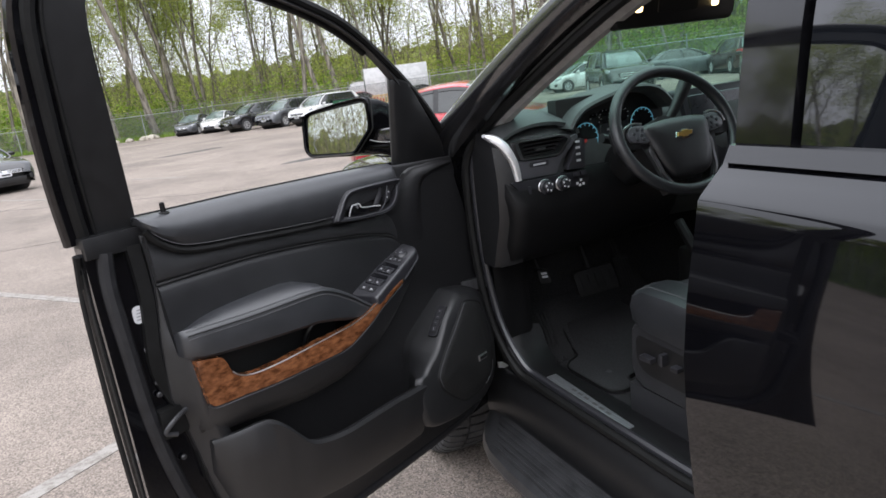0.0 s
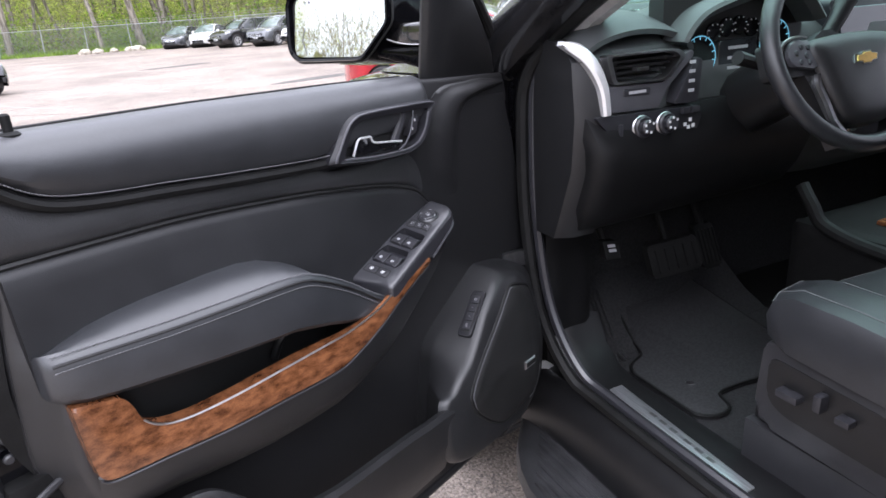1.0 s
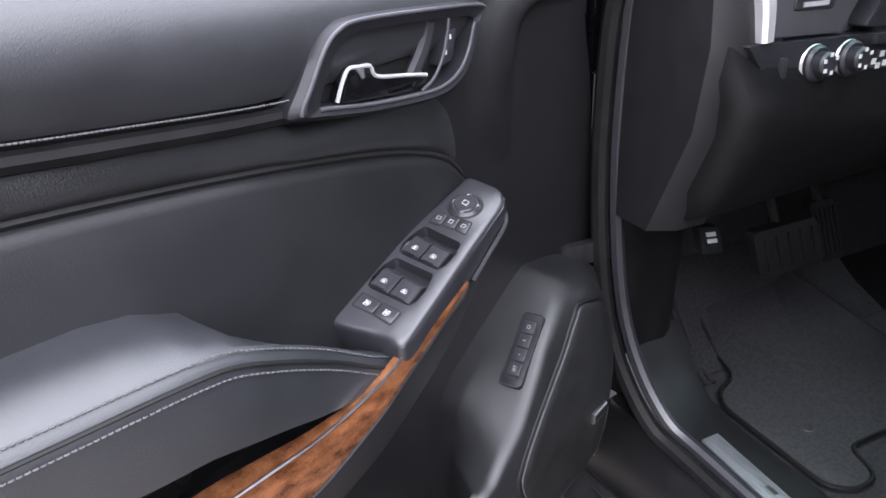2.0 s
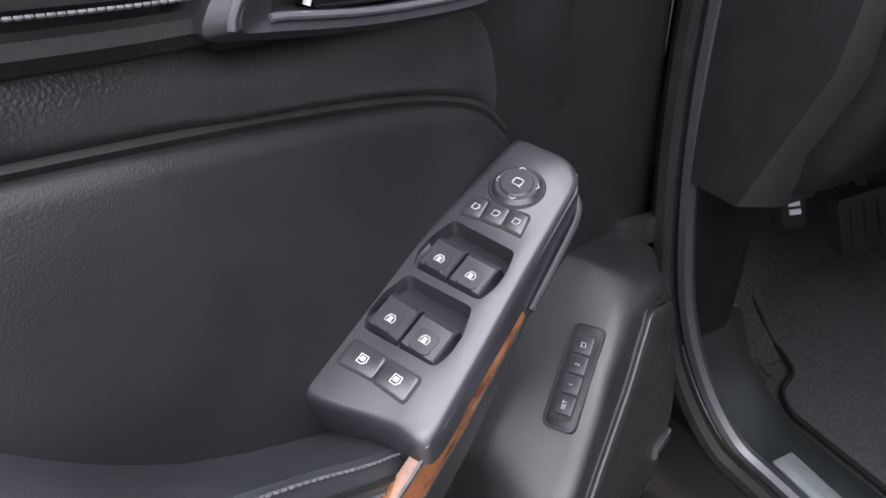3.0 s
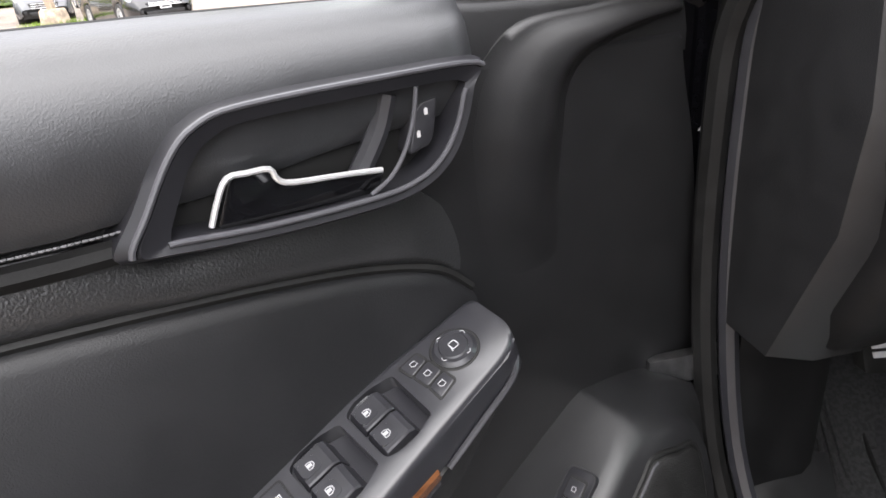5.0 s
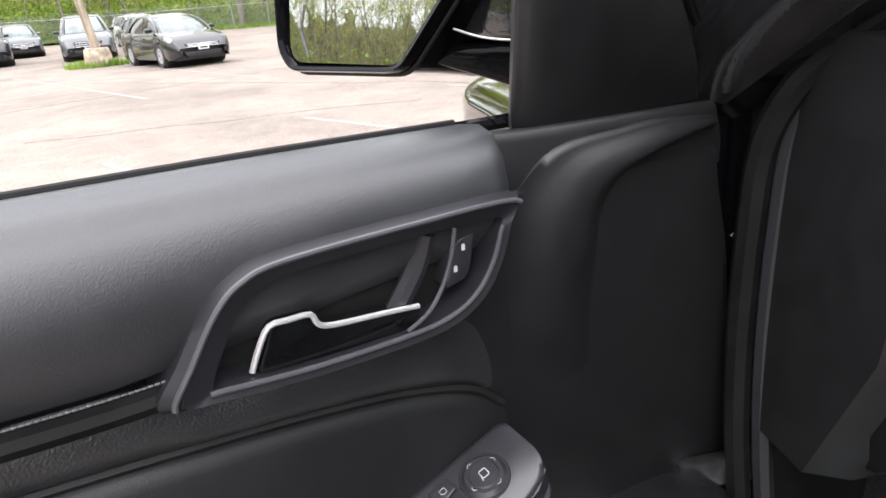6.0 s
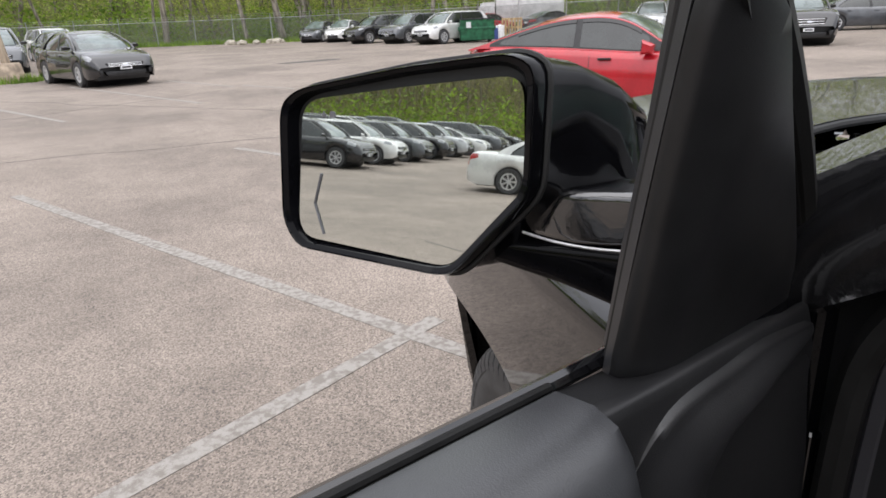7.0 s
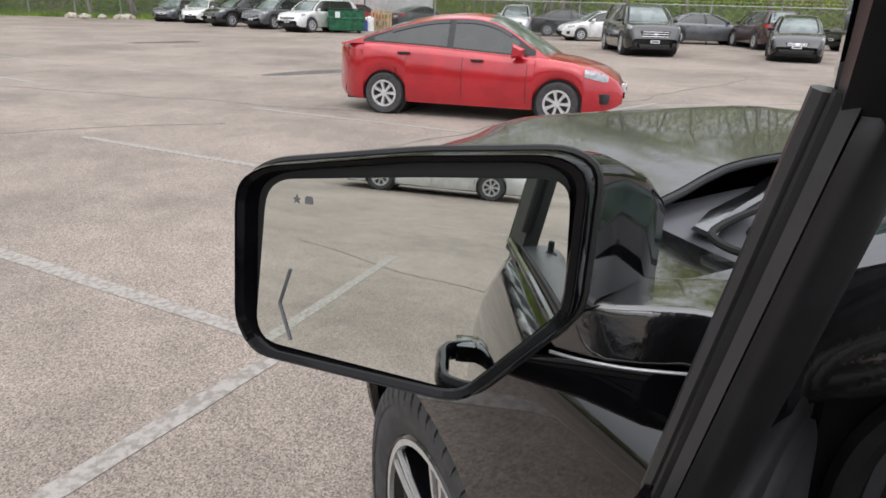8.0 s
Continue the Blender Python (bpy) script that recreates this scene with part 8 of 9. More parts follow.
def quads(bm, centres, size, rng):
    for c in centres:
        s = size * rng.uniform(0.6, 1.4)
        a = Vector((rng.uniform(-1, 1), rng.uniform(-1, 1), rng.uniform(-0.7, 0.7))).normalized()
        b = a.cross(Vector((rng.uniform(-1, 1), rng.uniform(-1, 1), rng.uniform(-1, 1)))).normalized()
        v = [bm.verts.new(c + a * s * p + b * s * q * 0.6) for p, q in ((-1, -0.2), (1, -0.6), (0.1, 0.9))]
        bm.faces.new(v)


def make_tree(seed, height, leaves, spread, lean):
    """A tall thin spring tree: tapered trunk, forking limbs, small young leaves with gaps."""
    rng = random.Random(seed)
    T = thing("tree")
    bm = bmesh.new()
    tips = []

    def grow(p, d, r, length, depth):
        n = 4 if depth else 7
        pts, rs = [p], [r]
        for i in range(n):
            d = (d + Vector((rng.uniform(-1, 1), rng.uniform(-1, 1), rng.uniform(-0.3, 0.6))) * (0.10 if depth == 0 else 0.22)).normalized()
            p = p + d * length / n
            pts.append(p)
            rs.append(r * (1 - 0.65 * (i + 1) / n))
            if depth >= 2 or (depth == 1 and i > 0):
                tips.append((p, depth))
            if depth < 3 and (depth > 0 or i >= 2):
                for _ in range(1 if depth == 0 else (1 if rng.random() < 0.75 else 0)):
                    w = rng.uniform(0, 2 * math.pi)
                    out = Vector((math.cos(w), math.sin(w), rng.uniform(0.5, 1.5))).normalized()
                    grow(p, (d * 0.5 + out * 0.8).normalized(), rs[-1] * 0.55, length * (0.42 if depth == 0 else 0.5) * rng.uniform(0.7, 1.2) * spread, depth + 1)
        tube(pts, rs, 7 if depth == 0 else 4, bm)
    grow(Vector((0, 0, -0.3)), Vector((lean, lean * 0.4, 1)).normalized(), height * 0.0095, height * 0.92, 0)
    part("trunk", bm, BARK, T, smooth=True)
    bm = bmesh.new()
    cs = []
    for _ in range(int(leaves * 1.5)):
        p, dep = tips[rng.randrange(len(tips))]
        s = 0.6 if dep > 1 else 0.4
        cs.append(p + Vector((rng.gauss(0, s), rng.gauss(0, s), rng.gauss(0, s * 0.8))))
    quads(bm, cs, 0.105, rng)
    part("crown", bm, SPRING, T, smooth=False)
    return T


def in_wood(rng):
    """A place in the woods behind the fence, and its distance behind it."""
    while True:
        p, d = wood_spot(rng)
        if (p - Vector((18.2, 46.2))).length > 6.0:
            return p, d


def wood_spot(rng):
    f = rng.random()
    d = rng.random() ** 1.5 * 24 + 2.5
    path = [(-75, 40), (-40, 56), (-12, 64), (4, 58), (15, 47), (24, 37), (34, 28), (52, 16)]
    s = f * (len(path) - 1)
    i = min(int(s), len(path) - 2)
    a, b = Vector(path[i]), Vector(path[i + 1])
    p = a + (b - a) * (s - i)
    n = Vector((-(b - a).y, (b - a).x)).normalized()
    if n.dot(p) < 0:
        n = -n
    return p + n * d, d


rng = random.Random(11)
TREES = [make_tree(i, h, n, sp, ln) for i, (h, n, sp, ln) in enumerate(((19, 6600, 1.0, 0.05), (22, 4800, 0.9, -0.12), (17, 7600, 1.15, 0.1), (24, 4200, 0.85, 0.02), (15, 8000, 1.2, -0.06), (20, 2800, 0.95, 0.16)))]
used = set()
for i in range(136):
    if i < 108:
        p, d = in_wood(rng)
    else:
        w = rng.uniform(2.6, 3.9)
        rr = rng.uniform(84, 104)
        p = Vector((rr * math.cos(w), rr * math.sin(w)))
    k = rng.randrange(6)
    m = pose(p.x, p.y, ground_z(max(p.x, -60), min(p.y, 60)), 0, 0, rng.uniform(0, 360)) @ Matrix.Scale(rng.uniform(0.75, 1.2), 4)
    if k not in used:
        used.add(k)
        ob = TREES[k]
        ob.matrix_basis = m
    else:
        ob = copy_thing(TREES[k], m)
        ob.scale = (rng.uniform(0.75, 1.2),) * 3
    tagged(ob, "tall thin tree with fresh spring leaves and bare limbs", "tree", "trees of the wood")
# two trunks that stand out before the wood
for x, y, k, s, turn in ((1.0, 57.0, 1, 1.25, 40), (-8.5, 60.5, 3, 1.15, 200), (-2.0, 60.0, 5, 1.0, 90)):
    ob = copy_thing(TREES[k], pose(x, y, 0.55, 0, 0, turn))
    ob.scale = (s, s, s)
    tagged(ob, "tall leaning tree with pale grey trunk by the fence", "tree", "trees of the wood")


def brush(name, n, size, zmax, material, label, seed, dmax=16):
    rng = random.Random(seed)
    bm = bmesh.new()
    cs = []
    clumps = []
    for _ in range(170):
        p, d = in_wood(rng)
        clumps.append((p, rng.uniform(0.8, 2.6), rng.uniform(0.5, 1.0) * zmax))
    for _ in range(n):
        p, r, h = clumps[rng.randrange(len(clumps))]
        q = p + Vector((rng.gauss(0, r), rng.gauss(0, r)))
        z = abs(rng.gauss(0, 0.45)) * h
        cs.append(Vector((q.x, q.y, 0.5 + z)))
    quads(bm, cs, size, rng)
    tagged(part(name, bm, material, smooth=False), label, "undergrowth", kind="stuff")


brush("undergrowth", 90000, 0.15, 4.2, SHRUB, "bright green spring undergrowth below the trees", 21)
brush("dry_brush", 16000, 0.16, 2.6, BROWNTWIG, "dry brown brush and young stems in the wood", 22)


def hedge_left():
    rng = random.Random(5)
    bm = bmesh.new()
    cs = []
    for _ in range(26000):
        w = rng.uniform(1.7, 4.4)
        rr = 78 + rng.gauss(0, 3.5) + 4 * noise.noise((w * 9, 0, 0))
        cs.append(Vector((rr * math.cos(w), rr * math.sin(w), 1.6 + abs(rng.gauss(0, 2.2)))))
    quads(bm, cs, 0.26, rng)
    tagged(part("undergrowth", bm, SHRUB, smooth=False), "green bushes along the far side of the lot", "undergrowth", kind="stuff")


hedge_left()


def wood_left():
    """Brown twigs with first leaves behind the bushes on the far side of the lot."""
    rng = random.Random(15)
    for name, n, size, material, label in (("twigs", 56000, 0.13, BROWNTWIG, "brown twigs of the bare wood beyond the lot"), ("young_leaves", 16000, 0.18, SPRING, "thin young leaves in the wood beyond the lot")):
        bm = bmesh.new()
        cs = []
        for _ in range(n):
            w = rng.uniform(2.5, 4.1)
            rr = rng.uniform(84, 108)
            cs.append(Vector((rr * math.cos(w), rr * math.sin(w), 1.5 + rng.random() ** 1.4 * 16)))
        quads(bm, cs, size, rng)
        for c in cs[:44000] if name == "twigs" else ():
            w = Vector((-c.y, c.x, 0)).normalized() * rng.uniform(0.02, 0.05)
            b = c + Vector((rng.gauss(0, 0.7), rng.gauss(0, 0.7), rng.uniform(0.6, 1.4))) * rng.uniform(0.8, 2.6)
            bm.faces.new([bm.verts.new(v) for v in (c - w, c + w, b)])
        tagged(part(name, bm, material, smooth=False), label, "wood", kind="stuff")


wood_left()


def wood_belt(name, a0, a1, r0, h0, h1, seed):
    """A dim uneven mass of distant wood that closes the view low down."""
    rng = random.Random(seed)
    bm = bmesh.new()
    n = 420
    rows = []
    for i in range(n + 1):
        w = a0 + (a1 - a0) * i / n
        r = r0 + 3 * noise.noise((i * 0.13, 0, seed))
        h = h0 + (h1 - h0) * (0.5 + 0.5 * noise.noise((i * 0.21, 1, seed))) + rng.uniform(-0.8, 0.8)
        rows.append([bm.verts.new((r * math.cos(w) + rng.uniform(-0.6, 0.6), r * math.sin(w) + rng.uniform(-0.6, 0.6), z)) for z in (-0.5, h * 0.35, h * 0.7, h)])
    for a, b in zip(rows, rows[1:]):
        for j in range(3):
            bm.faces.new((a[j], b[j], b[j + 1], a[j + 1]))
    tagged(part(name, bm, BELT, smooth=False), "hazy brown and green mass of far woodland", "wood", kind="structure")


BELT = mat("far_woodland", (0.13, 0.12, 0.07), 0.95, var=0.4, scale=0.9, second=(0.27, 0.31, 0.10), mix=(0.32, 0.62), stretch=(1, 1, 0.35))
wood_belt("backdrop_wood", 2.2, 4.4, 114, 9, 15, 3)
wood_belt("backdrop_wood", 2.95, 4.2, 111, 11, 17, 9)
wood_belt("backdrop_wood", 0.1, 2.2, 106, 6, 11, 5)


def far_wood():
    """A dim floor of dead leaves and a far belt of trunks and twigs that closes the wood."""
    rng = random.Random(8)
    bm = bmesh.new()
    for _ in range(150):
        p, d = in_wood(rng)
        n = p.normalized()
        q = p + n * rng.uniform(10, 34)
        h = rng.uniform(9, 20)
        tube([(q.x, q.y, 0), (q.x + rng.uniform(-0.8, 0.8), q.y + rng.uniform(-0.8, 0.8), h * 0.5), (q.x + rng.uniform(-2, 2), q.y + rng.uniform(-2, 2), h)], [0.11, 0.08, 0.03], 5, bm)
    for _ in range(240):
        w = rng.uniform(2.4, 4.2)
        rr = rng.uniform(88, 120)
        q = Vector((rr * math.cos(w), rr * math.sin(w)))
        h = rng.uniform(10, 20)
        tube([(q.x, q.y, 0), (q.x + rng.uniform(-2, 2), q.y + rng.uniform(-2, 2), h)], [0.17, 0.04], 5, bm)
    tagged(part("far_trunks", bm, BARK), "grey trunks deep in the wood", "wood", kind="stuff")
    bm = bmesh.new()
    cs = []
    for _ in range(250000):
        if _ % 70 == 0:
            p, d = in_wood(rng)
            q = p + p.normalized() * rng.uniform(4, 32)
            c, r = Vector((q.x, q.y, 0.8 + abs(rng.gauss(0, 5.5)))), rng.uniform(0.35, 1.1)
        cs.append(c + Vector((rng.gauss(0, r), rng.gauss(0, r), rng.gauss(0, r * 0.55))))
    quads(bm, cs, 0.125, rng)
    tagged(part("far_leaves", bm, SPRING, smooth=False), "thin young leaves deep in the wood", "wood", kind="stuff")
    bm = bmesh.new()
    cs = []
    for _ in range(36000):
        p, d = in_wood(rng)
        q = p + p.normalized() * rng.uniform(6, 34)
        cs.append(Vector((q.x, q.y, 1 + rng.random() ** 1.3 * 17)))
    quads(bm, cs, 0.2, rng)
    for _ in range(42000):
        if _ % 14 == 0:
            p, d = in_wood(rng)
            q = p + p.normalized() * rng.uniform(0, 24)
            c, lean = Vector((q.x, q.y, 1.5 + rng.random() ** 1.2 * 15)), Vector((rng.gauss(0, 0.5), rng.gauss(0, 0.5), 1.0))
        a = c + Vector((rng.gauss(0, 0.9), rng.gauss(0, 0.9), rng.gauss(0, 0.9)))
        b = a + (lean + Vector((rng.gauss(0, 0.6), rng.gauss(0, 0.6), rng.gauss(0, 0.3)))) * rng.uniform(0.5, 1.6)
        w = Vector((-a.y, a.x, 0)).normalized() * rng.uniform(0.010, 0.024)
        bm.faces.new([bm.verts.new(v) for v in (a - w, a + w, b)])
    tagged(part("far_twigs", bm, BROWNTWIG, smooth=False), "brown twigs deep in the wood", "wood", kind="stuff")


far_wood()


def grass_strip():
    rng = random.Random(3)
    path = [(-75, 36), (-40, 52), (-12, 60), (4, 54), (15, 43)]
    bm = bmesh.new()
    rows = []
    for x, y in path:
        n = Vector((x, y)).normalized()
        rows.append([bm.verts.new((x + n.x * d, y + n.y * d, ground_z(x, y) + z)) for d, z in ((-1.8 if x < -5 else 0, 0.012), (3, 0.10), (60, 1.2))])
    for a, b in zip(rows, rows[1:]):
        for j in range(2):
            bm.faces.new((a[j], b[j], b[j + 1], a[j + 1]))
    soil = mat("grassy_bank", (0.14, 0.25, 0.04), 0.95, var=0.3, scale=0.8, second=(0.22, 0.30, 0.08), bump=1.0, bscale=20)
    bmesh.ops.solidify(bm, geom=bm.faces[:], thickness=0.05)
    tagged(part("grass_bank", bm, soil), "grassy bank along the fence", "grass", kind="structure")
    bm = bmesh.new()
    for _ in range(15000):
        f = rng.random() * (len(path) - 1)
        i = int(f)
        p = Vector(path[i]).lerp(Vector(path[i + 1]), f - i)
        n = p.normalized()
        q = p + n * rng.uniform(-1.6, 5)
        h, w = rng.uniform(0.12, 0.45), 0.03
        z = ground_z(q.x, q.y)
        d = Vector((rng.uniform(-1, 1), rng.uniform(-1, 1))).normalized()
        v = [bm.verts.new(c) for c in ((q.x - d.x * w, q.y - d.y * w, z), (q.x + d.x * w, q.y + d.y * w, z), (q.x + rng.uniform(-0.1, 0.1), q.y + rng.uniform(-0.1, 0.1), z + h))]
        bm.faces.new(v)
    tagged(part("grass", bm, GRASS, smooth=False), "fresh green grass along the fence", "grass", kind="stuff")


grass_strip()


def chain_link():
    m = bpy.data.materials.new("chain_link_mesh")
    m.use_nodes = True
    nt = m.node_tree
    b = nt.nodes["Principled BSDF"]
    b.inputs["Base Color"].default_value = (0.3, 0.31, 0.31, 1)
    b.inputs["Metallic"].default_value = 0.5
    b.inputs["Roughness"].default_value = 0.5
    tr = nt.nodes.new("ShaderNodeBsdfTransparent")
    mx = nt.nodes.new("ShaderNodeMixShader")
    co = nt.nodes.new("ShaderNodeTexCoord")
    ws = []
    for sgn in (1, -1):
        mp = nt.nodes.new("ShaderNodeMapping")
        mp.inputs["Rotation"].default_value = (0, radians(45 * sgn), 0)
        nt.links.new(co.outputs["Object"], mp.inputs[0])
        w = nt.nodes.new("ShaderNodeTexWave")
        w.inputs["Scale"].default_value = 7.0
        nt.links.new(mp.outputs[0], w.inputs["Vector"])
        ws.append(w)
    mxx = nt.nodes.new("ShaderNodeMath")
    mxx.operation = "MAXIMUM"
    nt.links.new(ws[0].outputs["Fac"], mxx.inputs[0])
    nt.links.new(ws[1].outputs["Fac"], mxx.inputs[1])
    gt = nt.nodes.new("ShaderNodeMath")
    gt.operation = "GREATER_THAN"
    gt.inputs[1].default_value = 0.93
    nt.links.new(mxx.outputs[0], gt.inputs[0])
    nt.links.new(gt.outputs[0], mx.inputs[0])
    nt.links.new(tr.outputs[0], mx.inputs[1])
    nt.links.new(b.outputs[0], mx.inputs[2])
    nt.links.new(mx.outputs[0], nt.nodes["Material Output"].inputs[0])
    return m


LINK = chain_link()


def fence():
    path = [Vector(p) for p in ((-72, 38), (-40, 53), (-12, 60.5), (3, 54.5), (13, 43), (18.6, 35.0), (21.8, 30.4), (29.5, 24.2), (40, 17))]
    T = thing("chain_link_fence", pose(0, 55, 0.5), "galvanised chain-link fence with leaning posts and barbed wire arms", "fence")
    H = 1.85
    pts = []
    for a, b in zip(path, path[1:]):
        n = max(1, round((b - a).length / 3.1))
        pts += [a.lerp(b, i / n) for i in range(n)]
    pts.append(path[-1])
    rng = random.Random(2)
    for p in pts:
        z = ground_z(p.x, p.y)
        out = p.normalized() * -0.3
        lx, ly = rng.uniform(-0.10, 0.10), rng.uniform(-0.05, 0.05)
        bm = tube([(p.x, p.y, z - 0.1), (p.x + lx, p.y + ly, z + H), (p.x + lx + out.x, p.y + ly + out.y, z + H + 0.32)], [0.035, 0.033, 0.02], 8)
        part("post", bm, GALV, T)
    for h, r in ((H - 0.02, 0.022), (H + 0.15, 0.006), (H + 0.3, 0.006)):
        off = max(0, h - H) * 0.95
        bm = tube([(p.x - p.normalized().x * off, p.y - p.normalized().y * off, ground_z(p.x, p.y) + h) for p in pts], r, 6)
        part("top_rail" if r > 0.01 else "barbed_wire", bm, GALV, T)
    for a, b in zip(pts, pts[1:]):
        bm = bmesh.new()
        v = [bm.verts.new(q) for q in ((a.x, a.y, ground_z(a.x, a.y) + 0.03), (b.x, b.y, ground_z(b.x, b.y) + 0.03), (b.x, b.y, ground_z(b.x, b.y) + H), (a.x, a.y, ground_z(a.x, a.y) + H))]
        bm.faces.new(v)
        bmesh.ops.solidify(bm, geom=bm.faces[:], thickness=0.004)
        part("mesh_panel", bm, LINK, T, smooth=False)


fence()


def lamp_post():
    x, y = -8.45, 24.6
    z = ground_z(x, y)
    T = thing("lamp_post", pose(x, y, z), "leaning wooden lamp post on a weathered concrete base", "lamp post")
    conc = mat("weathered_concrete", (0.36, 0.29, 0.22), 0.9, var=0.3, scale=5, bump=0.8, bscale=60)
    pole = mat("weathered_pole", (0.33, 0.27, 0.2), 0.85, var=0.3, scale=8, stretch=(1, 1, 0.1), bump=0.6, bscale=80)
    part("base", loft([[(x + r * math.cos(w), y + r * math.sin(w), z + h) for w in [2 * math.pi * i / 20 for i in range(20)]] for r, h in ((0.5, -0.05), (0.46, 0.1), (0.40, 0.55), (0.36, 0.6))]), conc, T, "concrete base")
    part("pole", tube([(x, y, z + 0.55), (x - 0.35, y, z + 4.0), (x - 0.7, y, z + 8.0)], [0.14, 0.12, 0.09], 12), pole, T)
    rng = random.Random(9)
    bm = bmesh.new()
    for _ in range(700):
        w, r = rng.uniform(0, 6.28), rng.uniform(0.4, 0.95)
        q = Vector((x + r * math.cos(w) * 1.2, y + r * math.sin(w), z))
        d = Vector((rng.uniform(-1, 1), rng.uniform(-1, 1), 0)).normalized() * 0.02
        bm.faces.new([bm.verts.new(c) for c in (q - d, q + d, q + Vector((rng.uniform(-0.1, 0.1), rng.uniform(-0.1, 0.1), rng.uniform(0.08, 0.3))))])
    tagged(part("grass_tuft", bm, GRASS, smooth=False), "tuft of green grass round the lamp post base", "grass", kind="stuff")


lamp_post()


def dumpster():
    x, y = 10.6, 35.6
    z = ground_z(x, y)
    m = pose(x, y, z, 0, 0, -12)
    T = thing("dumpster", m, "dark green steel dumpster with a paper notice", "dumpster")
    green = mat("green_steel", (0.02, 0.12, 0.06), 0.5, var=0.3, scale=5)
    secs = [[(a, b, h) for a, b in ((-0.9, -0.55), (0.9, -0.55), (0.9, 0.55), (-0.9, 0.55))] for h in (0.12, 1.15)]
    secs[1] = [(a, b - (0.25 if b < 0 else 0), 1.15) for a, b, _ in secs[1]]
    bm = loft(secs)
    bmesh.ops.bevel(bm, geom=bm.edges[:], offset=0.03, segments=2, affect="EDGES")
    part("bin", bm, green, T, m=m)
    for s in (-1, 1):
        part("side_pocket", box(bmesh.new(), s * 0.93 - 0.06, s * 0.93 + 0.06, -0.6, 0.4, 0.6, 0.8, 0.02), green, T, m=m)
    part("rib", box(bmesh.new(), -0.9, 0.9, -0.74, -0.66, 0.7, 0.8, 0.02), green, T, m=m)
    part("lid", box(bmesh.new(), -0.92, 0.92, -0.82, 0.57, 1.16, 1.22, 0.02), DARKTRIM, T, m=m)
    part("notice", box(bmesh.new(), -0.6, -0.35, -0.775, -0.735, 0.75, 1.05, 0.004), PLATE, T, m=m)
    for a in (-0.7, 0.7):
        part("caster", disc(bmesh.new(), (a, -0.35, 0.07), (0, 1, 0), 0.075, 0.7, 14), TYRE, T, m=m)


dumpster()


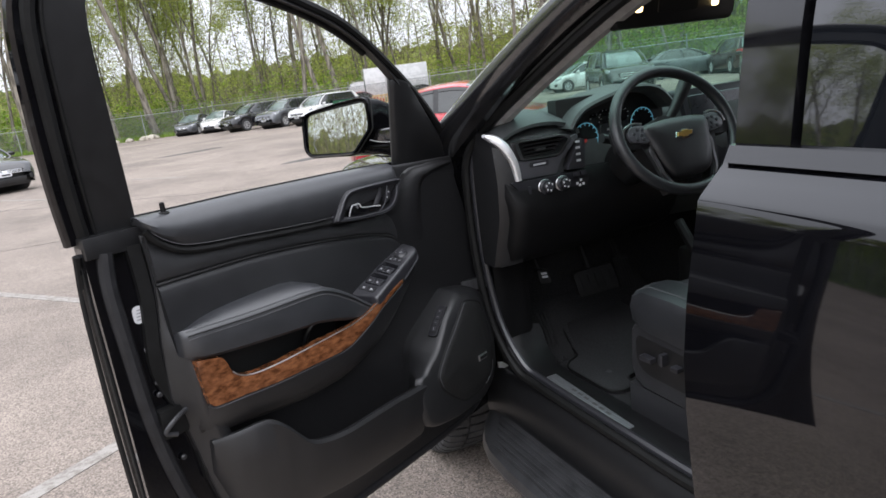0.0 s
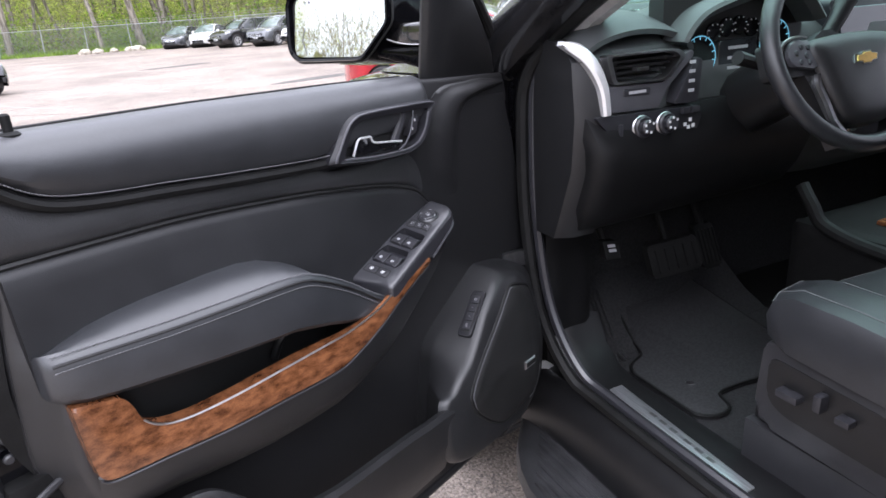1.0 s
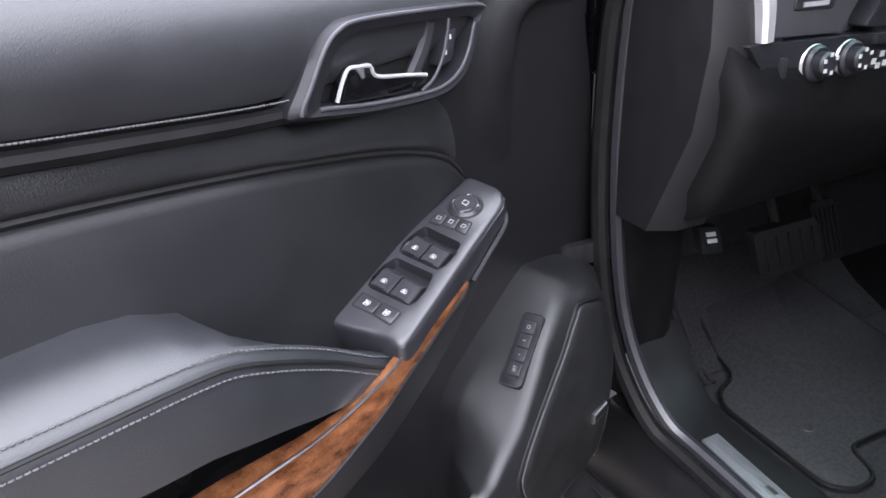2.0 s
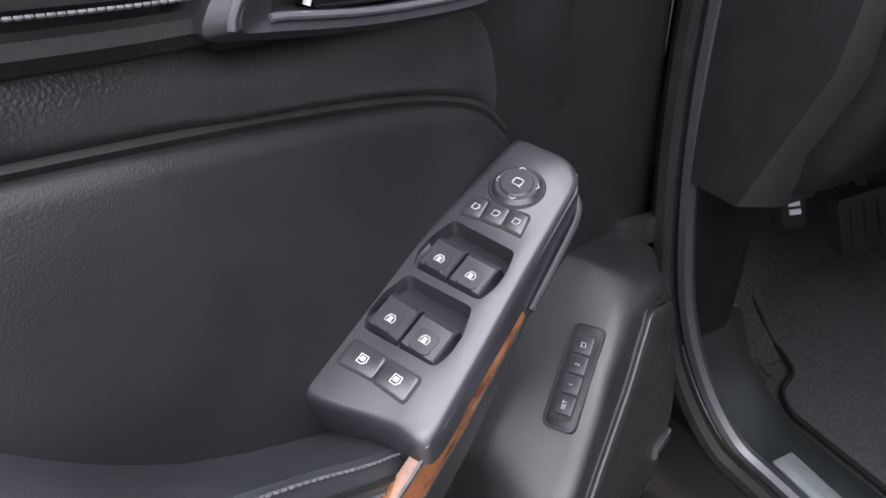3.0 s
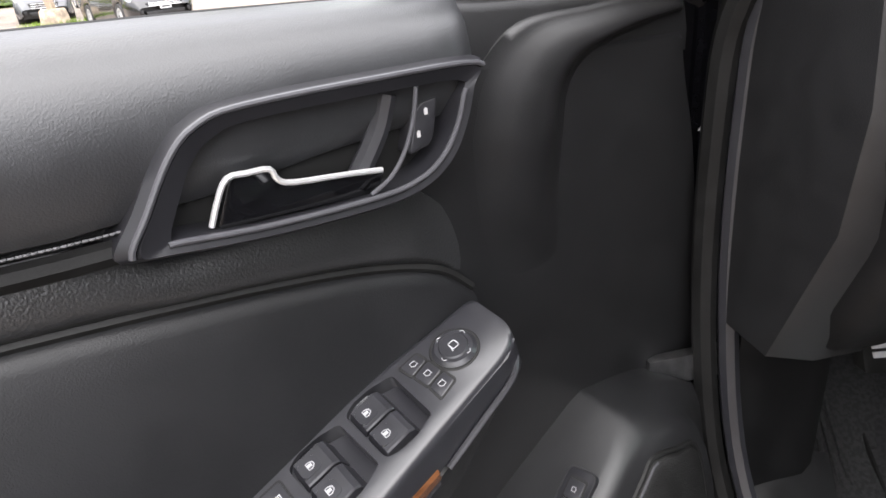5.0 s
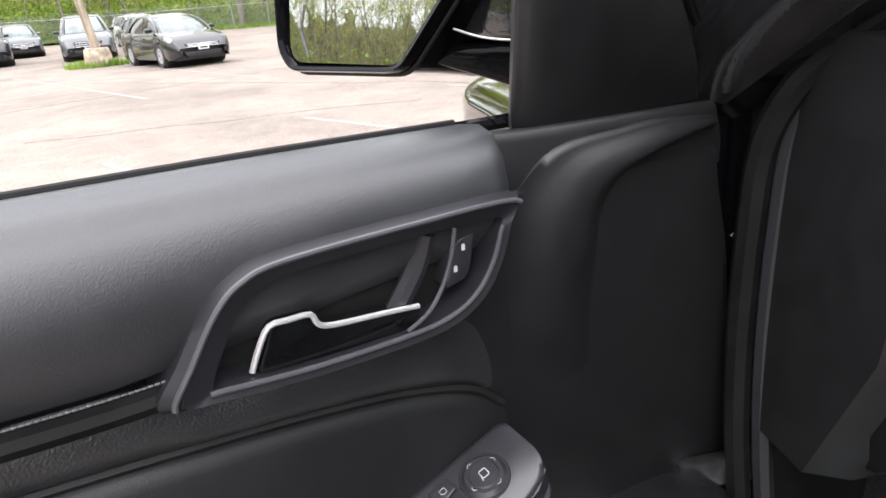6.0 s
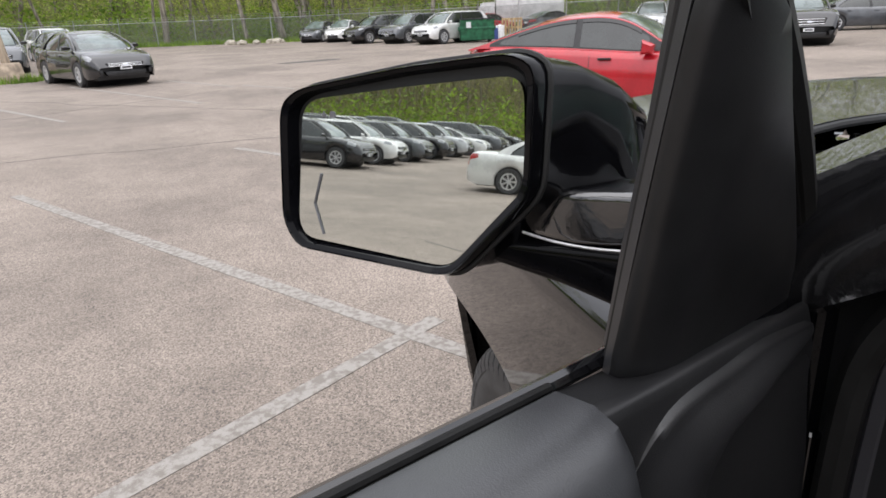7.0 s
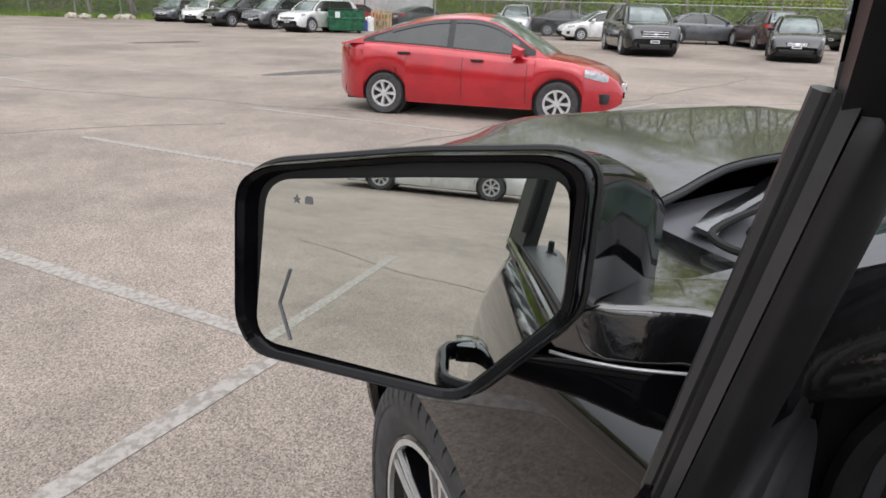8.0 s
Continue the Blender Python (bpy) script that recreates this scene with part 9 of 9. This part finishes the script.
def box_truck():
    x, y = 15.1, 46.8
    z = ground_z(x, y)
    m = pose(x, y, z, 0, 0, 168) @ Matrix.Scale(0.85, 4)
    T = thing("box_truck", m, "white box truck parked behind the fence", "truck")
    W = PAINTS["white"]
    part("cargo_box", box(bmesh.new(), -6.0, -0.4, -1.2, 1.2, 0.9, 3.5, 0.05), W, T, m=m)
    secs = [[(a, b, h) for a, b in ((-0.3, -1.05), (fx, -1.05), (fx + 0.1, -0.7), (fx + 0.1, 0.7), (fx, 1.05), (-0.3, 1.05))] for h, fx in ((0.6, 1.5), (1.4, 1.5), (1.6, 1.35), (2.4, 0.7), (2.5, 0.5))]
    part("cab", loft(secs), W, T, m=m)
    part("windscreen", loft([[(fx, b, h) for b in (-0.85, 0.85)] + [(fx - 0.08, b, h) for b in (0.85, -0.85)] for h, fx in ((1.62, 1.45), (2.32, 0.87))]), CARGLASS, T, m=m)
    part("side_window", box(bmesh.new(), 0.15, 0.8, -1.08, -1.02, 1.6, 2.25, 0.02), CARGLASS, T, m=m)
    part("grille", box(bmesh.new(), 1.52, 1.62, -0.6, 0.6, 0.8, 1.25, 0.03), DARKTRIM, T, m=m)
    for a, b in ((0.7, -0.95), (0.7, 0.95), (-4.5, -0.95), (-4.5, 0.95)):
        part("wheel", disc(bmesh.new(), (a, b - 0.12, 0.42), (0, 1, 0), 0.42, 0.24, 24, 0.04), TYRE, T, m=m)


box_truck()


def pallets():
    x, y = 13.6, 38.2
    z = ground_z(x, y)
    wood = mat("pale_pallet_wood", (0.45, 0.33, 0.18), 0.8, var=0.25, scale=6, stretch=(1, 1, 0.2))
    m = pose(x, y, z, 12, 0, -20)
    T = thing("pallet", m, "pale wooden pallet leaning upright by the fence", "pallet")
    for i in range(7):
        part("slat", box(bmesh.new(), -0.6 + i * 0.18, -0.5 + i * 0.18, 0, 0.02, 0, 1.15, 0.004), wood, T, m=m)
    for h in (0.08, 0.55, 1.02):
        part("bearer", box(bmesh.new(), -0.6, 0.58, 0.02, 0.11, h, h + 0.09, 0.004), wood, T, m=m)
    for dx, col, h in ((-1.2, (0.03, 0.06, 0.2), 0.6), (-0.85, (0.7, 0.7, 0.7), 0.75), (-1.7, (0.5, 0.5, 0.5), 0.5)):
        px, py = x + dx, y - 0.3
        pm = mat("drum_plastic", col, 0.5, var=0.15, scale=8)
        ob = part("plastic_drum", disc(disc(bmesh.new(), (px, py, ground_z(px, py)), (0, 0, 1), 0.26, h, 20, 0.04), (px, py, ground_z(px, py) + h), (0, 0, 1), 0.08, 0.06, 12, 0.01), pm)
        tagged(ob, "plastic drum standing beside the pallet", "drum", "drums")


pallets()


def rubble():
    rng = random.Random(6)
    stone = mat("pale_rubble", (0.4, 0.36, 0.3), 0.9, var=0.3, scale=5, bump=0.8, bscale=40)
    for i in range(9):
        x, y = -1.0 + rng.uniform(-2.6, 2.4), 53.5 + rng.uniform(-0.6, 0.6)
        bm = bmesh.new()
        bmesh.ops.create_icosphere(bm, subdivisions=2, radius=rng.uniform(0.2, 0.5))
        for v in bm.verts:
            v.co *= 1 + 0.35 * noise.noise(v.co * 3 + Vector((i, 0, 0)))
            v.co.z *= 0.55
            v.co += Vector((x, y, ground_z(x, y) + 0.12))
        tagged(part("rubble_stone", bm, stone), "pale lump of rubble at the lot's edge", "stone", "rubble stones")


rubble()
